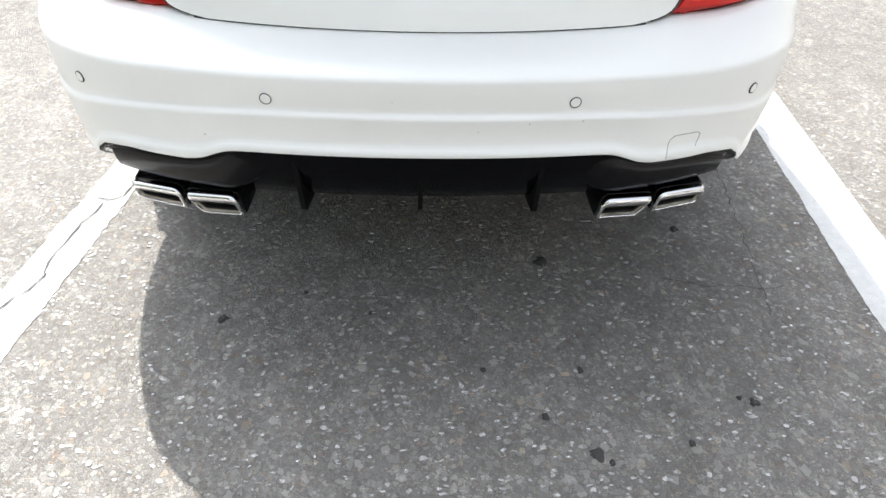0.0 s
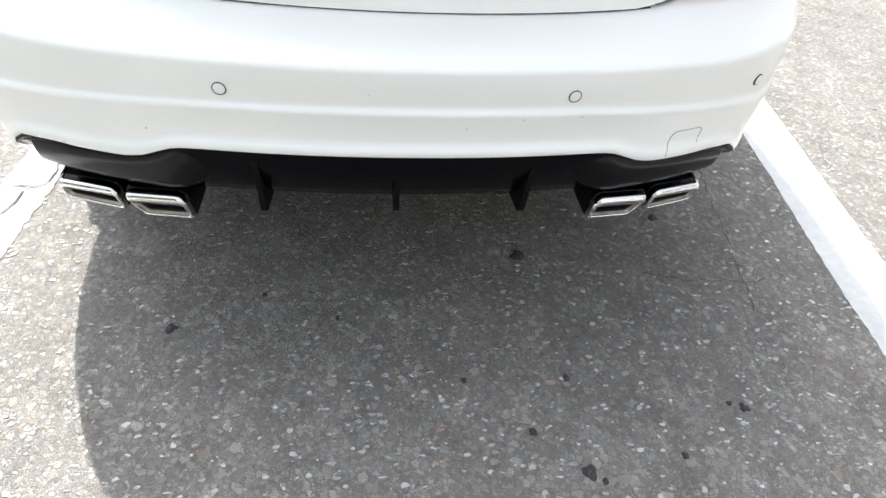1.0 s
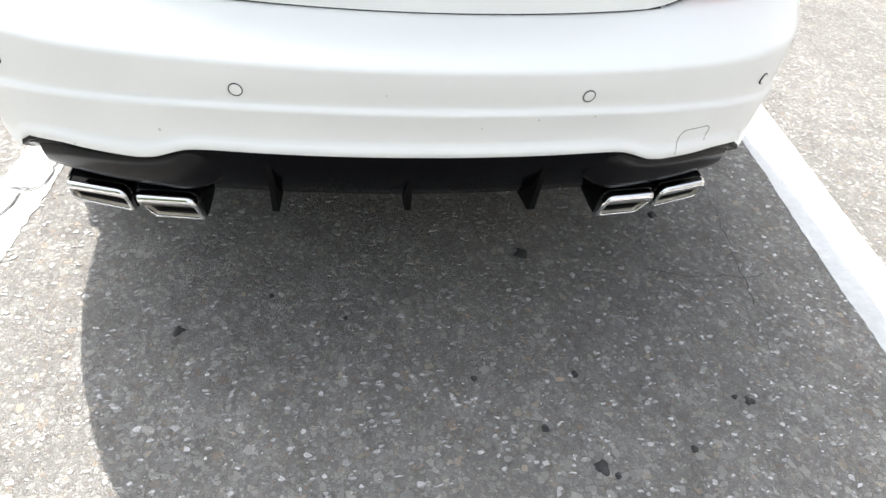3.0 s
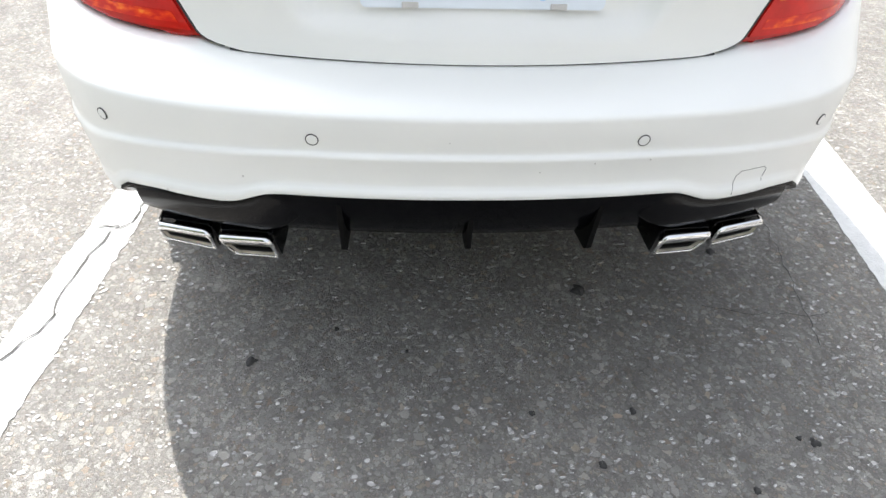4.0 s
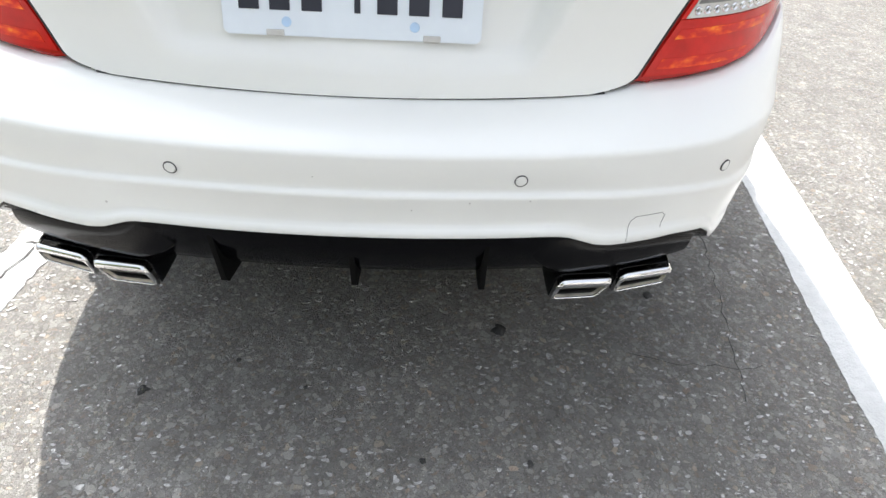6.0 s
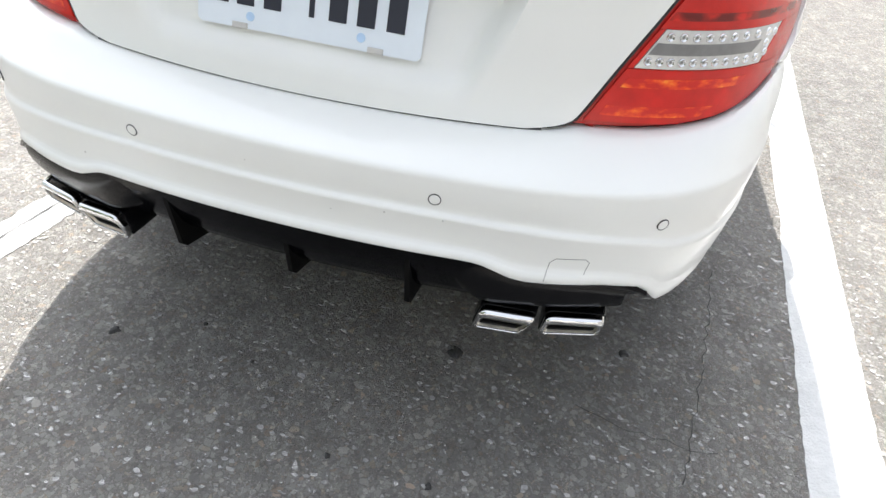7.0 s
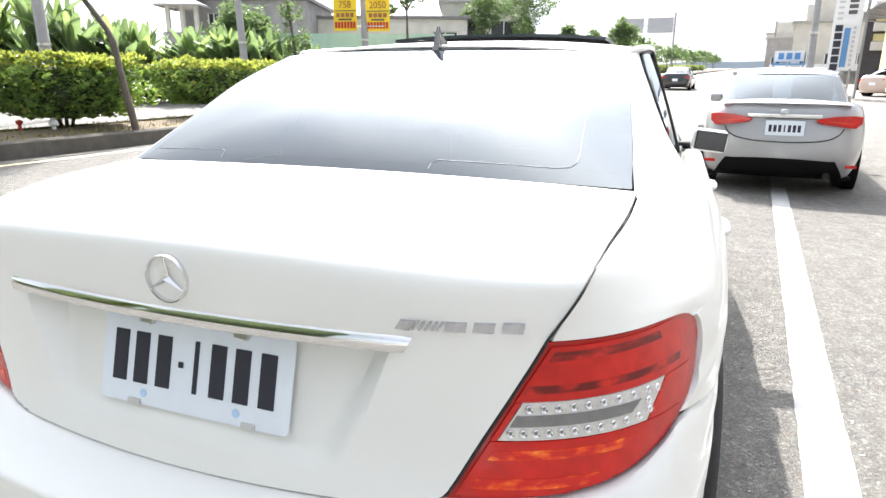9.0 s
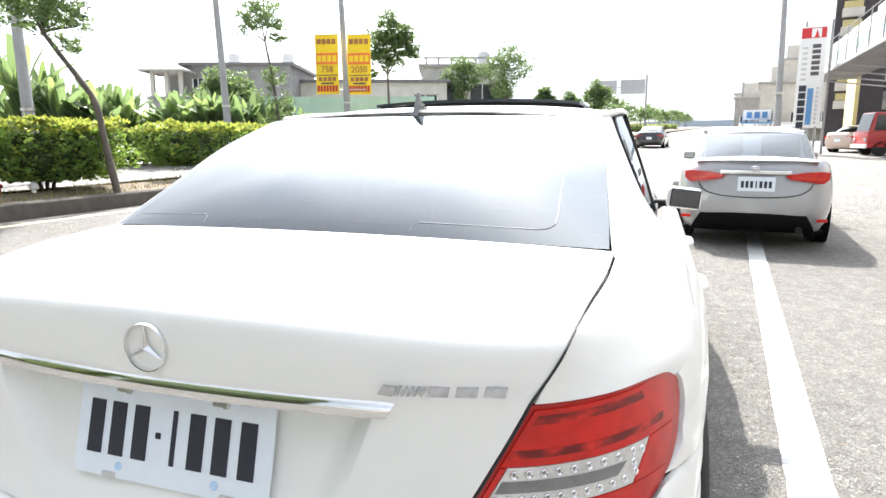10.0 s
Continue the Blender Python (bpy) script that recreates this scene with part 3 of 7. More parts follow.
# ---- the white car ----
WT = [(0.20, 0.76), (0.30, 0.79), (0.36, 0.805), (0.42, 0.83), (0.48, 0.838), (0.56, 0.845), (0.66, 0.847), (0.70, 0.853), (0.74, 0.852), (0.80, 0.845), (0.88, 0.827), (0.93, 0.815), (1.0, 0.80)]
BUMP = [(0.452, -0.117), (0.460, -0.122), (0.467, -0.121), (0.480, -0.111), (0.506, -0.1105), (0.533, -0.1130), (0.5365, -0.1115), (0.5415, -0.1060), (0.546, -0.1050), (0.574, -0.107), (0.600, -0.106), (0.606, -0.1035), (0.611, -0.098), (0.622, -0.085), (0.647, -0.050), (0.668, -0.020), (0.676, 0.004), (0.680, 0.034)]
LID = [(0.660, -0.008), (0.690, 0.0), (0.72, 0.005), (0.80, 0.010), (0.90, 0.012), (0.97, 0.008), (1.0, 0.008), (1.019, 0.011), (1.030, 0.017), (1.037, 0.027), (1.041, 0.041)]
CORNER, BOW = 0.60, 0.20


def rear_xy(x, yr, w):
    """The plan of the rear: y at x for a centre at yr and a half width w."""
    q = min(1.0, abs(x) / w)
    return yr + BOW * x * x + CORNER * (1 - math.sqrt(max(0.0, 1 - q ** 7)))


def skin(c, yr, w):
    """Round the plan from the rear's middle (c = 0) by the corner (1 to 2) and forwards along the side (metres past 2)."""
    if c <= 1:
        x = c * 0.62
        return x, rear_xy(x, yr, w)
    if c <= 2:
        t0 = math.asin((0.62 / w) ** 3.5)
        t = lerp(t0, math.pi / 2, c - 1)
        x = w * math.sin(t) ** (2 / 7)
        return x, yr + BOW * x * x + CORNER * (1 - math.cos(t))
    return w, yr + BOW * w * w + CORNER + (c - 2)


def skin_c(x, w):
    """The c of skin() at which x is reached."""
    if x <= 0.62:
        return x / 0.62
    t0 = math.asin((0.62 / w) ** 3.5)
    return 1 + (math.asin(min(1.0, (x / w) ** 3.5)) - t0) / (math.pi / 2 - t0)


def bump_low(x):
    return table([(0, 0.465), (0.30, 0.464), (0.345, 0.462), (0.375, 0.453), (0.405, 0.441), (0.44, 0.436), (0.54, 0.436), (0.59, 0.428), (0.622, 0.415), (0.642, 0.398), (0.655, 0.379), (0.666, 0.368), (0.70, 0.364), (0.78, 0.362), (0.84, 0.362)], abs(x))


def tail_low(x):
    return table([(0, 0.652), (0.15, 0.653), (0.30, 0.656), (0.40, 0.661), (0.43, 0.666), (0.455, 0.670), (0.52, 0.670), (0.585, 0.673), (0.632, 0.677), (0.677, 0.684), (0.715, 0.698), (0.745, 0.719), (0.765, 0.738), (0.775, 0.738), (0.80, 0.722), (0.83, 0.702), (0.847, 0.695), (0.90, 0.695)], abs(x))


def crease(x):
    """Height of the moulded ledge round the bumper."""
    return table([(0, 0.5385), (0.27, 0.537), (0.40, 0.532), (0.51, 0.526), (0.60, 0.516), (0.66, 0.503), (0.75, 0.492), (0.85, 0.486)], abs(x))


def bump_pt(c, nominal):
    """A point of the rear bumper's skin; nominal: the height that it would have in the middle."""
    s = -1 if c < 0 else 1
    c = abs(c)
    yr = table(BUMP, nominal)
    w = table(WT, lerp(bump_low(0.85), 0.747, (nominal - 0.457) / 0.215)) + (max(-0.125, min(yr, -0.098)) + 0.107) * -0.4
    x, y = skin(c, yr, w)
    lo, hi = bump_low(x), tail_low(x)
    if nominal < 0.5365:
        z = lerp(lo, crease(x), (nominal - 0.457) / 0.0795)
    elif nominal < 0.606:
        z = lerp(crease(x), 0.606, (nominal - 0.5365) / 0.0695)
    else:
        z = lerp(0.606, hi - 0.004, min(1.0, (nominal - 0.606) / 0.066))
    return Vector((s * x, y, z))


def bump_at(x, z):
    """The bumper's point at (x, z), and the way out of it."""
    lo, hi = bump_low(x), tail_low(x)
    cr = crease(x)
    nom = 0.457 + (z - lo) / (cr - lo) * 0.0795 if z < cr else 0.5365 + (z - cr) / (0.606 - cr) * 0.0695 if z < 0.606 else 0.606 + (z - 0.606) / (hi - 0.610) * 0.066
    w = table(WT, nom)
    c = math.copysign(skin_c(abs(x), w), x)
    p = bump_pt(c, nom)
    e = 0.01
    du = bump_pt(c + e, nom) - p
    dv = bump_pt(c, nom + e) - p
    return p, du.cross(dv).normalized()


def lid_edge(z):
    return table([(0.660, 0.375), (0.664, 0.405), (0.670, 0.430), (0.680, 0.447), (0.694, 0.456), (0.754, 0.487), (0.915, 0.571), (1.004, 0.610), (1.044, 0.622)], z)


def lid_pt(x, z, recess=True):
    yr = table(LID, z)
    w = table(WT, z)
    y = rear_xy(x, yr, w)
    if recess and 0.69 < z < 0.915:
        xr = lerp(0.285, 0.372, (z - 0.69) / 0.21)
        q = max(0.0, min(1.0, (xr - abs(x)) / 0.045))
        q = q * q * (3 - 2 * q)
        dep = max(0.0, min(z - 0.693, 0.19)) * 0.24 + 0.012 * max(0.0, min(1.0, (z - 0.693) / 0.03))
        if z > 0.895:
            dep *= max(0.0, (0.915 - z) / 0.02)
        y += dep * q
    drop = max(0.0, min(1.0, (z - 0.92) / 0.11))
    sag = 0.009 * max(0.0, 1 - (x / 0.42) ** 2) * max(0.0, min(1.0, (0.71 - z) / 0.05))
    return Vector((x, y, z - 0.085 * x * x * drop - sag))


def deck_pt(x, g):
    """The lid's top, g from the lip (0) to the rear window (1)."""
    a = lid_pt(x, 1.041)
    b = Vector((x, 0.60, 1.064 - 0.010 * (x / 0.65) ** 2))
    k = 1 - (1 - g) ** 2.0
    return Vector((x, lerp(a.y, b.y, g), lerp(a.z, b.z, k)))


SEAM = [(0.577, 0.112, 0.915), (0.598, 0.124, 0.962), (0.617, 0.158, 1.004), (0.636, 0.26, 1.028), (0.652, 0.42, 1.047), (0.654, 0.60, 1.055)]
TIP = Vector((0.770, 0.375, 0.890))


def tail_pt(x, z, lift=0.0):
    w = table(WT, z)
    y = rear_xy(x, table(LID, z) + 0.004, w)
    return Vector((x, y - lift, z))


def tail_grid(f0, f1, g0, g1, n, m, lift=0.0):
    """A field of the lamp's lens; f from the lid's edge outwards, g from the lower edge up."""
    rows = []
    for j in range(m + 1):
        g = lerp(g0, g1, j / m)
        row = []
        for i in range(n + 1):
            f = lerp(f0, f1, i / n)
            bx = lerp(0.447, 0.760, f)
            bz = tail_low(bx) + 0.003 + 0.004 * f
            tx = lerp(0.578, 0.772, f)
            tz = table([(0.576, 0.9135), (0.69, 0.911), (0.721, 0.910), (0.746, 0.906), (0.761, 0.899), (0.776, 0.882)], tx) - 0.002
            row.append(tail_pt(lerp(bx, tx, g), lerp(bz, tz, g), lift))
        rows.append(row)
    return rows


def lamp_in(z):
    """The lamp's edge beside the lid."""
    return 0.447 + 0.129 * (z - 0.673) / 0.241


def lamp_out(z):
    """The lamp's outer edge, with its lower sweep and its rounded upper tip."""
    return table([(0.672, 0.46), (0.674, 0.525), (0.677, 0.585), (0.681, 0.632), (0.688, 0.677), (0.702, 0.715), (0.723, 0.745), (0.744, 0.763), (0.771, 0.776), (0.812, 0.782), (0.845, 0.782), (0.875, 0.777), (0.892, 0.768), (0.902, 0.757), (0.908, 0.742), (0.9115, 0.712), (0.914, 0.60)], z)


def lamp_field(z0, z1, into=0.0, out=0.0, lift=0.0, m=10, n=24, x0=None, x1=None):
    """A field of the lens between two heights; into, out: how far it stays inside the lamp's edges; x0, x1: limits in x."""
    rows = []
    for j in range(m + 1):
        v = j / m
        z = lerp(z0, z1, v)
        a, b = lamp_in(z) + into, max(lamp_in(z) + into + 0.002, lamp_out(z) - out)
        if x0 is not None:
            a = max(a, lerp(x0[0], x0[1], v))
        if x1 is not None:
            b = min(b, lerp(x1[0], x1[1], v))
        rows.append([tail_pt(lerp(a, b, i / n), z, lift) for i in range(n + 1)])
    return rows


AXLE_R, AXLE_F, WHEEL_R, ARCH = 0.93, 3.69, 0.318, 0.352


def side_w(y, z):
    """Half width of the body's side behind its corner."""
    w = table(WT, max(0.44, min(z, 0.80))) - (0.06 * ((0.44 - z) / 0.24) if z < 0.44 else 0)
    q = max(0.0, min(1.0, (y - 0.55) / 0.65))
    w += 0.030 * q * q * (3 - 2 * q)
    if y > 3.3:
        w -= 0.10 * ((y - 3.3) / 1.2) ** 2
    return w


def side_x(y, z):
    """The body's side with its rear corner and the shoulder that bends in to the windows."""
    w = side_w(y, z)
    yr = 0.012
    w0 = table(WT, max(0.44, min(z, 0.80)))
    if y < yr + BOW * w0 * w0 + CORNER:
        lo, hi = 0.5, w0
        for _ in range(40):
            mid = (lo + hi) / 2
            if rear_xy(mid, yr, w0) < y:
                lo = mid
            else:
                hi = mid
        w = lo + (w - w0)
    if z > 0.80:
        bx, zb = belt_x(y), belt(y) + 0.004
        t = min(1.0, (z - 0.80) / (zb - 0.80))
        full = side_w(y, 0.80)
        w -= (full - bx) * (1 - math.sqrt(max(0.0, 1 - t * t)))
    return w


def belt_x(y):
    return table([(0.3, 0.705), (1.45, 0.720), (2.75, 0.732), (3.3, 0.74)], y)


def shoulder_z(y):
    """The line between the wing's side and its top."""
    return table([(0.375, 0.890), (0.6, 0.908), (0.9, 0.940), (1.2, 0.968), (1.43, 0.986)], y)


def side_low(y):
    for ax in (AXLE_R, AXLE_F):
        if abs(y - ax) < ARCH:
            return 0.315 + math.sqrt(ARCH ** 2 - (y - ax) ** 2)
    return 0.20


def side_grid(y0, y1, zlow, ztop, n=14, m=12):
    rows = []
    for j in range(m + 1):
        row = []
        for i in range(n + 1):
            y = lerp(y0, y1, i / n)
            lo = zlow(y)
            z = lerp(lo, ztop(y), (j / m))
            w = side_x(y, z)
            # swage line and arch flare
            w += 0.005 * math.exp(-((z - 0.775) / 0.016) ** 2)
            d = min(abs(math.hypot(y - ax, z - 0.315) - ARCH) for ax in (AXLE_R, AXLE_F))
            w += 0.006 * math.exp(-(d / 0.03) ** 2)
            row.append(Vector((w, y, z)))
        rows.append(row)
    return rows


def belt(y):
    return table([(0.3, 1.00), (1.2, 0.998), (1.45, 0.988), (2.1, 0.962), (2.75, 0.935), (3.2, 0.912), (3.5, 0.90)], y)


def rail(y):
    """The roof's edge."""
    return Vector((table([(1.2, 0.545), (1.62, 0.578), (2.1, 0.585), (2.5, 0.565)], y), y, table([(1.2, 1.338), (1.62, 1.370), (2.1, 1.384), (2.5, 1.366)], y)))


def roof_z(x, y):
    e = rail(y)
    top = table([(1.17, 1.362), (1.4, 1.388), (1.8, 1.412), (2.1, 1.420), (2.5, 1.400)], y)
    return lerp(top, e.z, min(1, abs(x) / e.x) ** 2.6)


def wheel(parent, x, y, out):
    """A road wheel: tyre, rim, five spokes."""
    s = 1 if out > 0 else -1
    tyre = part("tyre", lathe_bm([(0.235, -0.105), (0.29, -0.112), (0.312, -0.095), (WHEEL_R, -0.06), (WHEEL_R, 0.06), (0.312, 0.095), (0.29, 0.112), (0.235, 0.105)], 40), M["rubber"], parent, "black rubber tyre", 50)
    tyre.location = (x, y, WHEEL_R)
    rim = part("rim", lathe_bm([(0.236, -0.10), (0.245, 0.10 * s), (0.232, 0.104 * s), (0.222, 0.07 * s), (0.215, -0.06 * s)], 40), M["alloy"], parent, "silver alloy rim", 50)
    rim.location = (x, y, WHEEL_R)
    hub = part("hub", lathe_bm([(0.0, 0.082 * s), (0.04, 0.08 * s), (0.05, 0.05 * s), (0.05, -0.05 * s), (0.0, -0.05 * s)], 20), M["alloy"], rim, "", 50)
    for k in range(5):
        a = 360 / 5 * k
        sp = part("spoke", box_bm((0.03, 0.05, 0.20), (0, 0, 0.13), 0.008, taper=(0.8, 1.5)), M["alloy"], rim, "", 40)
        sp.matrix_local = pose(0.06 * s, 0, 0, a, 0, 0)
    disc = part("brake_disc", lathe_bm([(0.0, -0.01), (0.16, -0.01), (0.16, 0.01), (0.0, 0.01)], 28), M["steel"], rim, "", 40)


def exhaust_tip(parent, x0, x1, y0, y1, ztop, zb0, zb1, s0, s1):
    """A chrome tail pipe trim: a four-sided mouth with a thick rolled upper lip, a thin lower one and a near-black
    inside.
    """
    corners = [Vector((x0 + s0, zb0)), Vector((x1 + s1, zb1)), Vector((x1, ztop)), Vector((x0, ztop))]
    cx, cz = sum(p.x for p in corners) / 4, sum(p.y for p in corners) / 4
    zlow = min(zb0, zb1)
    outline = []
    for i in range(4):
        p, a, b = corners[i], corners[i - 1], corners[(i + 1) % 4]
        r = 0.007 if i < 2 else 0.014
        for t in (0, 0.25, 0.5, 0.75, 1):
            outline.append(p + (a - p).normalized() * r * (1 - t) ** 2 + (b - p).normalized() * r * t ** 2)

    def ring(back, angle=None, deep=0.0):
        pts = []
        for q in outline:
            w = max(0.0, min(1.0, (q.y - zlow) / (ztop - zlow)))
            w = w * w * (3 - 2 * w)
            lip = lerp(0.0026, 0.0122, w)
            side = 0.0040
            if angle is None:
                iz, ix, dy = 2 * lip + deep, 2 * side + deep, back
            else:
                k = 1 - math.cos(angle)
                iz, ix, dy = lip * k, side * k, back + lip * (1 - math.sin(angle))
            v = Vector((cx + (q.x - cx) * (1 - ix / 0.047), cz + (q.y - cz) * (1 - iz / 0.0275)))
            f = (v.x - x0) / (x1 - x0)
            lean = (1 - (v.y - zlow) / (ztop - zlow)) * 0.014
            pts.append(Vector((v.x, lerp(y0, y1, f) + dy + lean, v.y)))
        return pts

    def sleeve(rings, cap=False):
        n = len(rings[0])
        faces = []
        for k in range(len(rings) - 1):
            for i in range(n):
                faces.append((k * n + i, k * n + (i + 1) % n, (k + 1) * n + (i + 1) % n, (k + 1) * n + i))
        if cap:
            faces.append(tuple(range((len(rings) - 1) * n, len(rings) * n)))
        return [p for r in rings for p in r], faces
    verts, faces = sleeve([ring(0.020, 0)] + [ring(0.0, math.pi * k / 10) for k in range(11)])
    tip = mesh_ob("exhaust_tip", verts, faces, M["chrome"], parent, "polished chrome exhaust tip with a slanted mouth", 50)
    verts, faces = sleeve([ring(0.004, None, -0.0002), ring(0.007, None, 0.0012), ring(0.010, None, 0.0025)])
    mesh_ob("inner_sleeve", verts, faces, M["burnt_steel"], tip, "heat-stained inner sleeve", 40)
    verts, faces = sleeve([ring(0.0098, None, 0.0024), ring(0.012, None, 0.0050), ring(0.16, None, 0.010)], True)
    mesh_ob("inner_pipe", verts, faces, M["pipe_black"], tip, "near-black inner pipe", 40)
    # glossy black shroud that the chrome mouth sits in
    def shell(back, grow):
        return [Vector((cx + (p.x - cx) * grow, p.y, cz + (p.z - cz) * grow)) for p in ring(back, 0)]
    verts, faces = sleeve([shell(0.0105, 0.99), shell(0.0110, 1.03), shell(0.04, 1.05), shell(0.20, 1.05)])
    mesh_ob("shroud", verts, faces, M["brow_black"], tip, "gloss black shroud behind the chrome mouth", 40)
    return tip


def white_car():
    car = thing("sedan_car", "white four-door sedan with sport bumper parked between white lines", "car")
    W = M["white"]
    # rear bumper
    noms = [0.457, 0.460, 0.464, 0.468, 0.472, 0.477, 0.482, 0.488, 0.50, 0.515, 0.527, 0.531, 0.5335, 0.5355, 0.5375, 0.5395, 0.5415, 0.544, 0.548, 0.555, 0.568, 0.584, 0.596, 0.600, 0.604, 0.608, 0.613, 0.621, 0.633, 0.647, 0.660, 0.668, 0.673, 0.678]
    cs = [k / 40 for k in range(40)] + [1 + k / 48 for k in range(24)] + [1.5 + k / 24 for k in range(12)] + [2.0, 2.03]
    cols = [-c for c in cs[::-1][:-1]] + cs
    bumper = panel("rear_bumper", [[bump_pt(c, z) for c in cols] for z in noms], W, car, 0.02, (0, -1, 0.2), "white painted rear bumper with a moulded ledge")
    for x, z in ((-0.267, 0.563), (0.267, 0.563), (-0.625, 0.553), (0.624, 0.548)):
        p, n = bump_at(x, z)
        m = Matrix.Translation(p) @ n.to_track_quat("Z", "Y").to_matrix().to_4x4()
        m = m @ Matrix.Translation((0, 0, 0.0008 if abs(x) > 0.5 else 0.0))
        s = part("parking_sensor", lathe_bm([(0.0, 0.0022), (0.0080, 0.0018), (0.0092, 0.0006), (0.0092, -0.008)], 24, "Z"), M["white"], bumper, "white round parking sensor", 40)
        s.matrix_local = m
        r = part("sensor_ring", lathe_bm([(0.0090, -0.004), (0.0092, 0.0010), (0.0106, 0.0010), (0.0110, -0.004)], 24, "Z"), M["seal"], s, "", 40)
    # tow eye cover: four grooves round a cap
    for a, b in (((0.460, 0.441), (0.463, 0.474)), ((0.463, 0.474), (0.472, 0.483)), ((0.472, 0.483), (0.519, 0.484)), ((0.519, 0.484), (0.526, 0.478)), ((0.526, 0.478), (0.522, 0.455))):
        pts = []
        for k in range(8):
            p, n = bump_at(lerp(a[0], b[0], k / 7), lerp(a[1], b[1], k / 7))
            pts.append(p + n * 0.0002)
        part("tow_cover_groove", tube_bm(pts, 0.00045, 6), M["seal"], bumper, "thin dark groove round the tow eye cover")
    # small stone marks in the paint
    for x, z, r in ((-0.389, 0.486, 0.0022), (0.285, 0.530, 0.0018), (-0.53, 0.44, 0.0020), (0.10, 0.512, 0.0014), (0.19, 0.527, 0.0016), (-0.05, 0.565, 0.0012)):
        p, n = bump_at(x, z)
        m = Matrix.Translation(p) @ n.to_track_quat("Z", "Y").to_matrix().to_4x4()
        c = part("paint_chip", lathe_bm([(0.0, 0.0008), (r, 0.0004), (r, -0.001)], 9, "Z"), M["clip"], bumper)
        c.matrix_local = m
    # black diffuser below it
    D = M["gloss_black"]
    rows = []
    for k, (dy, dz) in enumerate(((0.014, 0.014), (0.011, -0.003), (0.014, -0.014), (0.030, -0.055), (0.055, -0.105), (0.09, -0.145), (0.16, -0.185), (0.30, -0.24), (0.52, -0.285))):
        row = []
        for i in range(61):
            x = lerp(-0.640, 0.640, i / 60)
            lo = bump_low(x)
            y = rear_xy(x, -0.118, 0.874)
            low = lo + dz * (1.0 if abs(x) < 0.36 else max(0.35, 1 - (abs(x) - 0.36) * 4))
            row.append(Vector((x, y + dy, low)))
        rows.append(row)
    diff = panel("diffuser", rows, D, car, 0.01, (0, -1, -0.4), "black plastic rear diffuser with fins", 40)
    for x in (-0.236, -0.003, 0.228):
        o = [(-0.088, 0.448), (-0.064, 0.312), (-0.052, 0.300), (0.05, 0.276), (0.22, 0.262), (0.22, 0.43)]
        bm = bmesh.new()
        vs = [[bm.verts.new((x + sx * (0.004 if k in (0, 5) else 0.005), yy, zz)) for k, (yy, zz) in enumerate(o)] for sx in (-1, 1)]
        bm.faces.new(vs[0])
        bm.faces.new(vs[1][::-1])
        for k in range(6):
            bm.faces.new((vs[0][k], vs[1][k], vs[1][(k + 1) % 6], vs[0][(k + 1) % 6]))
        bmesh.ops.recalc_face_normals(bm, faces=bm.faces)
        part("fin", bm, M["matt_black"], diff)
    for x in (-0.235, 0.0, 0.235):
        y = rear_xy(x, -0.118, 0.874)
        box("clip", (0.028, 0.004, 0.006), (x, y + 0.024, bump_low(x) - 0.022), M["matt_black"], diff, 0.0015)
    # brows over the tail pipes
    for s in (-1, 1):
        rows = []
        for dy, q in ((0.030, -0.1), (0.014, 0.0), (0.010, 0.10), (0.011, 0.40), (0.016, 0.75), (0.020, 0.93), (0.024, 0.99), (0.032, 1.0), (0.06, 0.97), (0.14, 0.80)):
            row = []
            for i in range(31):
                f = i / 28
                x = lerp(0.305, 0.603, min(1.0, f))
                inward = 0.05 * max(0, i - 28)
                y = rear_xy(x, -0.116, 0.874) + inward
                fall = max(0.0, min(1.0, (0.385 - x) / 0.08))
                zt = bump_low(x) - 0.008
                zb = lerp(0.354, 0.369, f) + 0.030 * fall * fall
                row.append(Vector((x, y + dy + 0.022 * fall * fall, lerp(zt, zb, q))))
            rows.append(row)
        panel("exhaust_brow", rows, M["brow_black"], diff, 0.01, (0, -1, 0.1), "gloss black brow over the tail pipes", 50, mirror=s < 0)
    # black return at the lower corners of the bumper
    for s in (-1, 1):
        rows = []
        for dy, dz, pull in ((0.030, 0.010, 0.0), (0.016, -0.006, 0.0), (0.014, -0.012, 0.0), (0.022, -0.034, 0.006), (0.030, -0.048, 0.014), (0.06, -0.054, 0.022)):
            rows.append([Vector((x - pull * f, rear_xy(x, -0.118, 0.874) + dy, bump_low(x) + dz * lerp(1.0, 0.25, f * f))) for f, x in [(i / 12, lerp(0.56, 0.642, i / 12)) for i in range(13)]])
        panel("corner_return", rows, M["brow_black"], bumper, 0.006, (0, -1, -0.2), "gloss black return under the bumper's corner", 50, mirror=s < 0)
    # tail pipes
    for s in (-1, 1):
        for x0, x1, zi, zo, s0, s1 in ((0.366, 0.466, 0.292, 0.293, -0.013, -0.022), (0.481, 0.585, 0.294, 0.301, -0.008, -0.003)):
            ya, yb = rear_xy(x0, -0.116, 0.874) + 0.010, rear_xy(x1, -0.116, 0.874) + 0.002
            if s < 0:
                x0, x1, ya, yb, s0, s1, zi, zo = -x1, -x0, yb, ya, -s1, -s0, zo, zi
            exhaust_tip(car, x0, x1, ya, yb, 0.346, zi, zo, s0, s1)
        box("silencer", (0.30, 0.32, 0.10), (0.47 * s, 0.32, 0.335), M["pipe_black"], car, 0.03, label="dull steel silencer box")
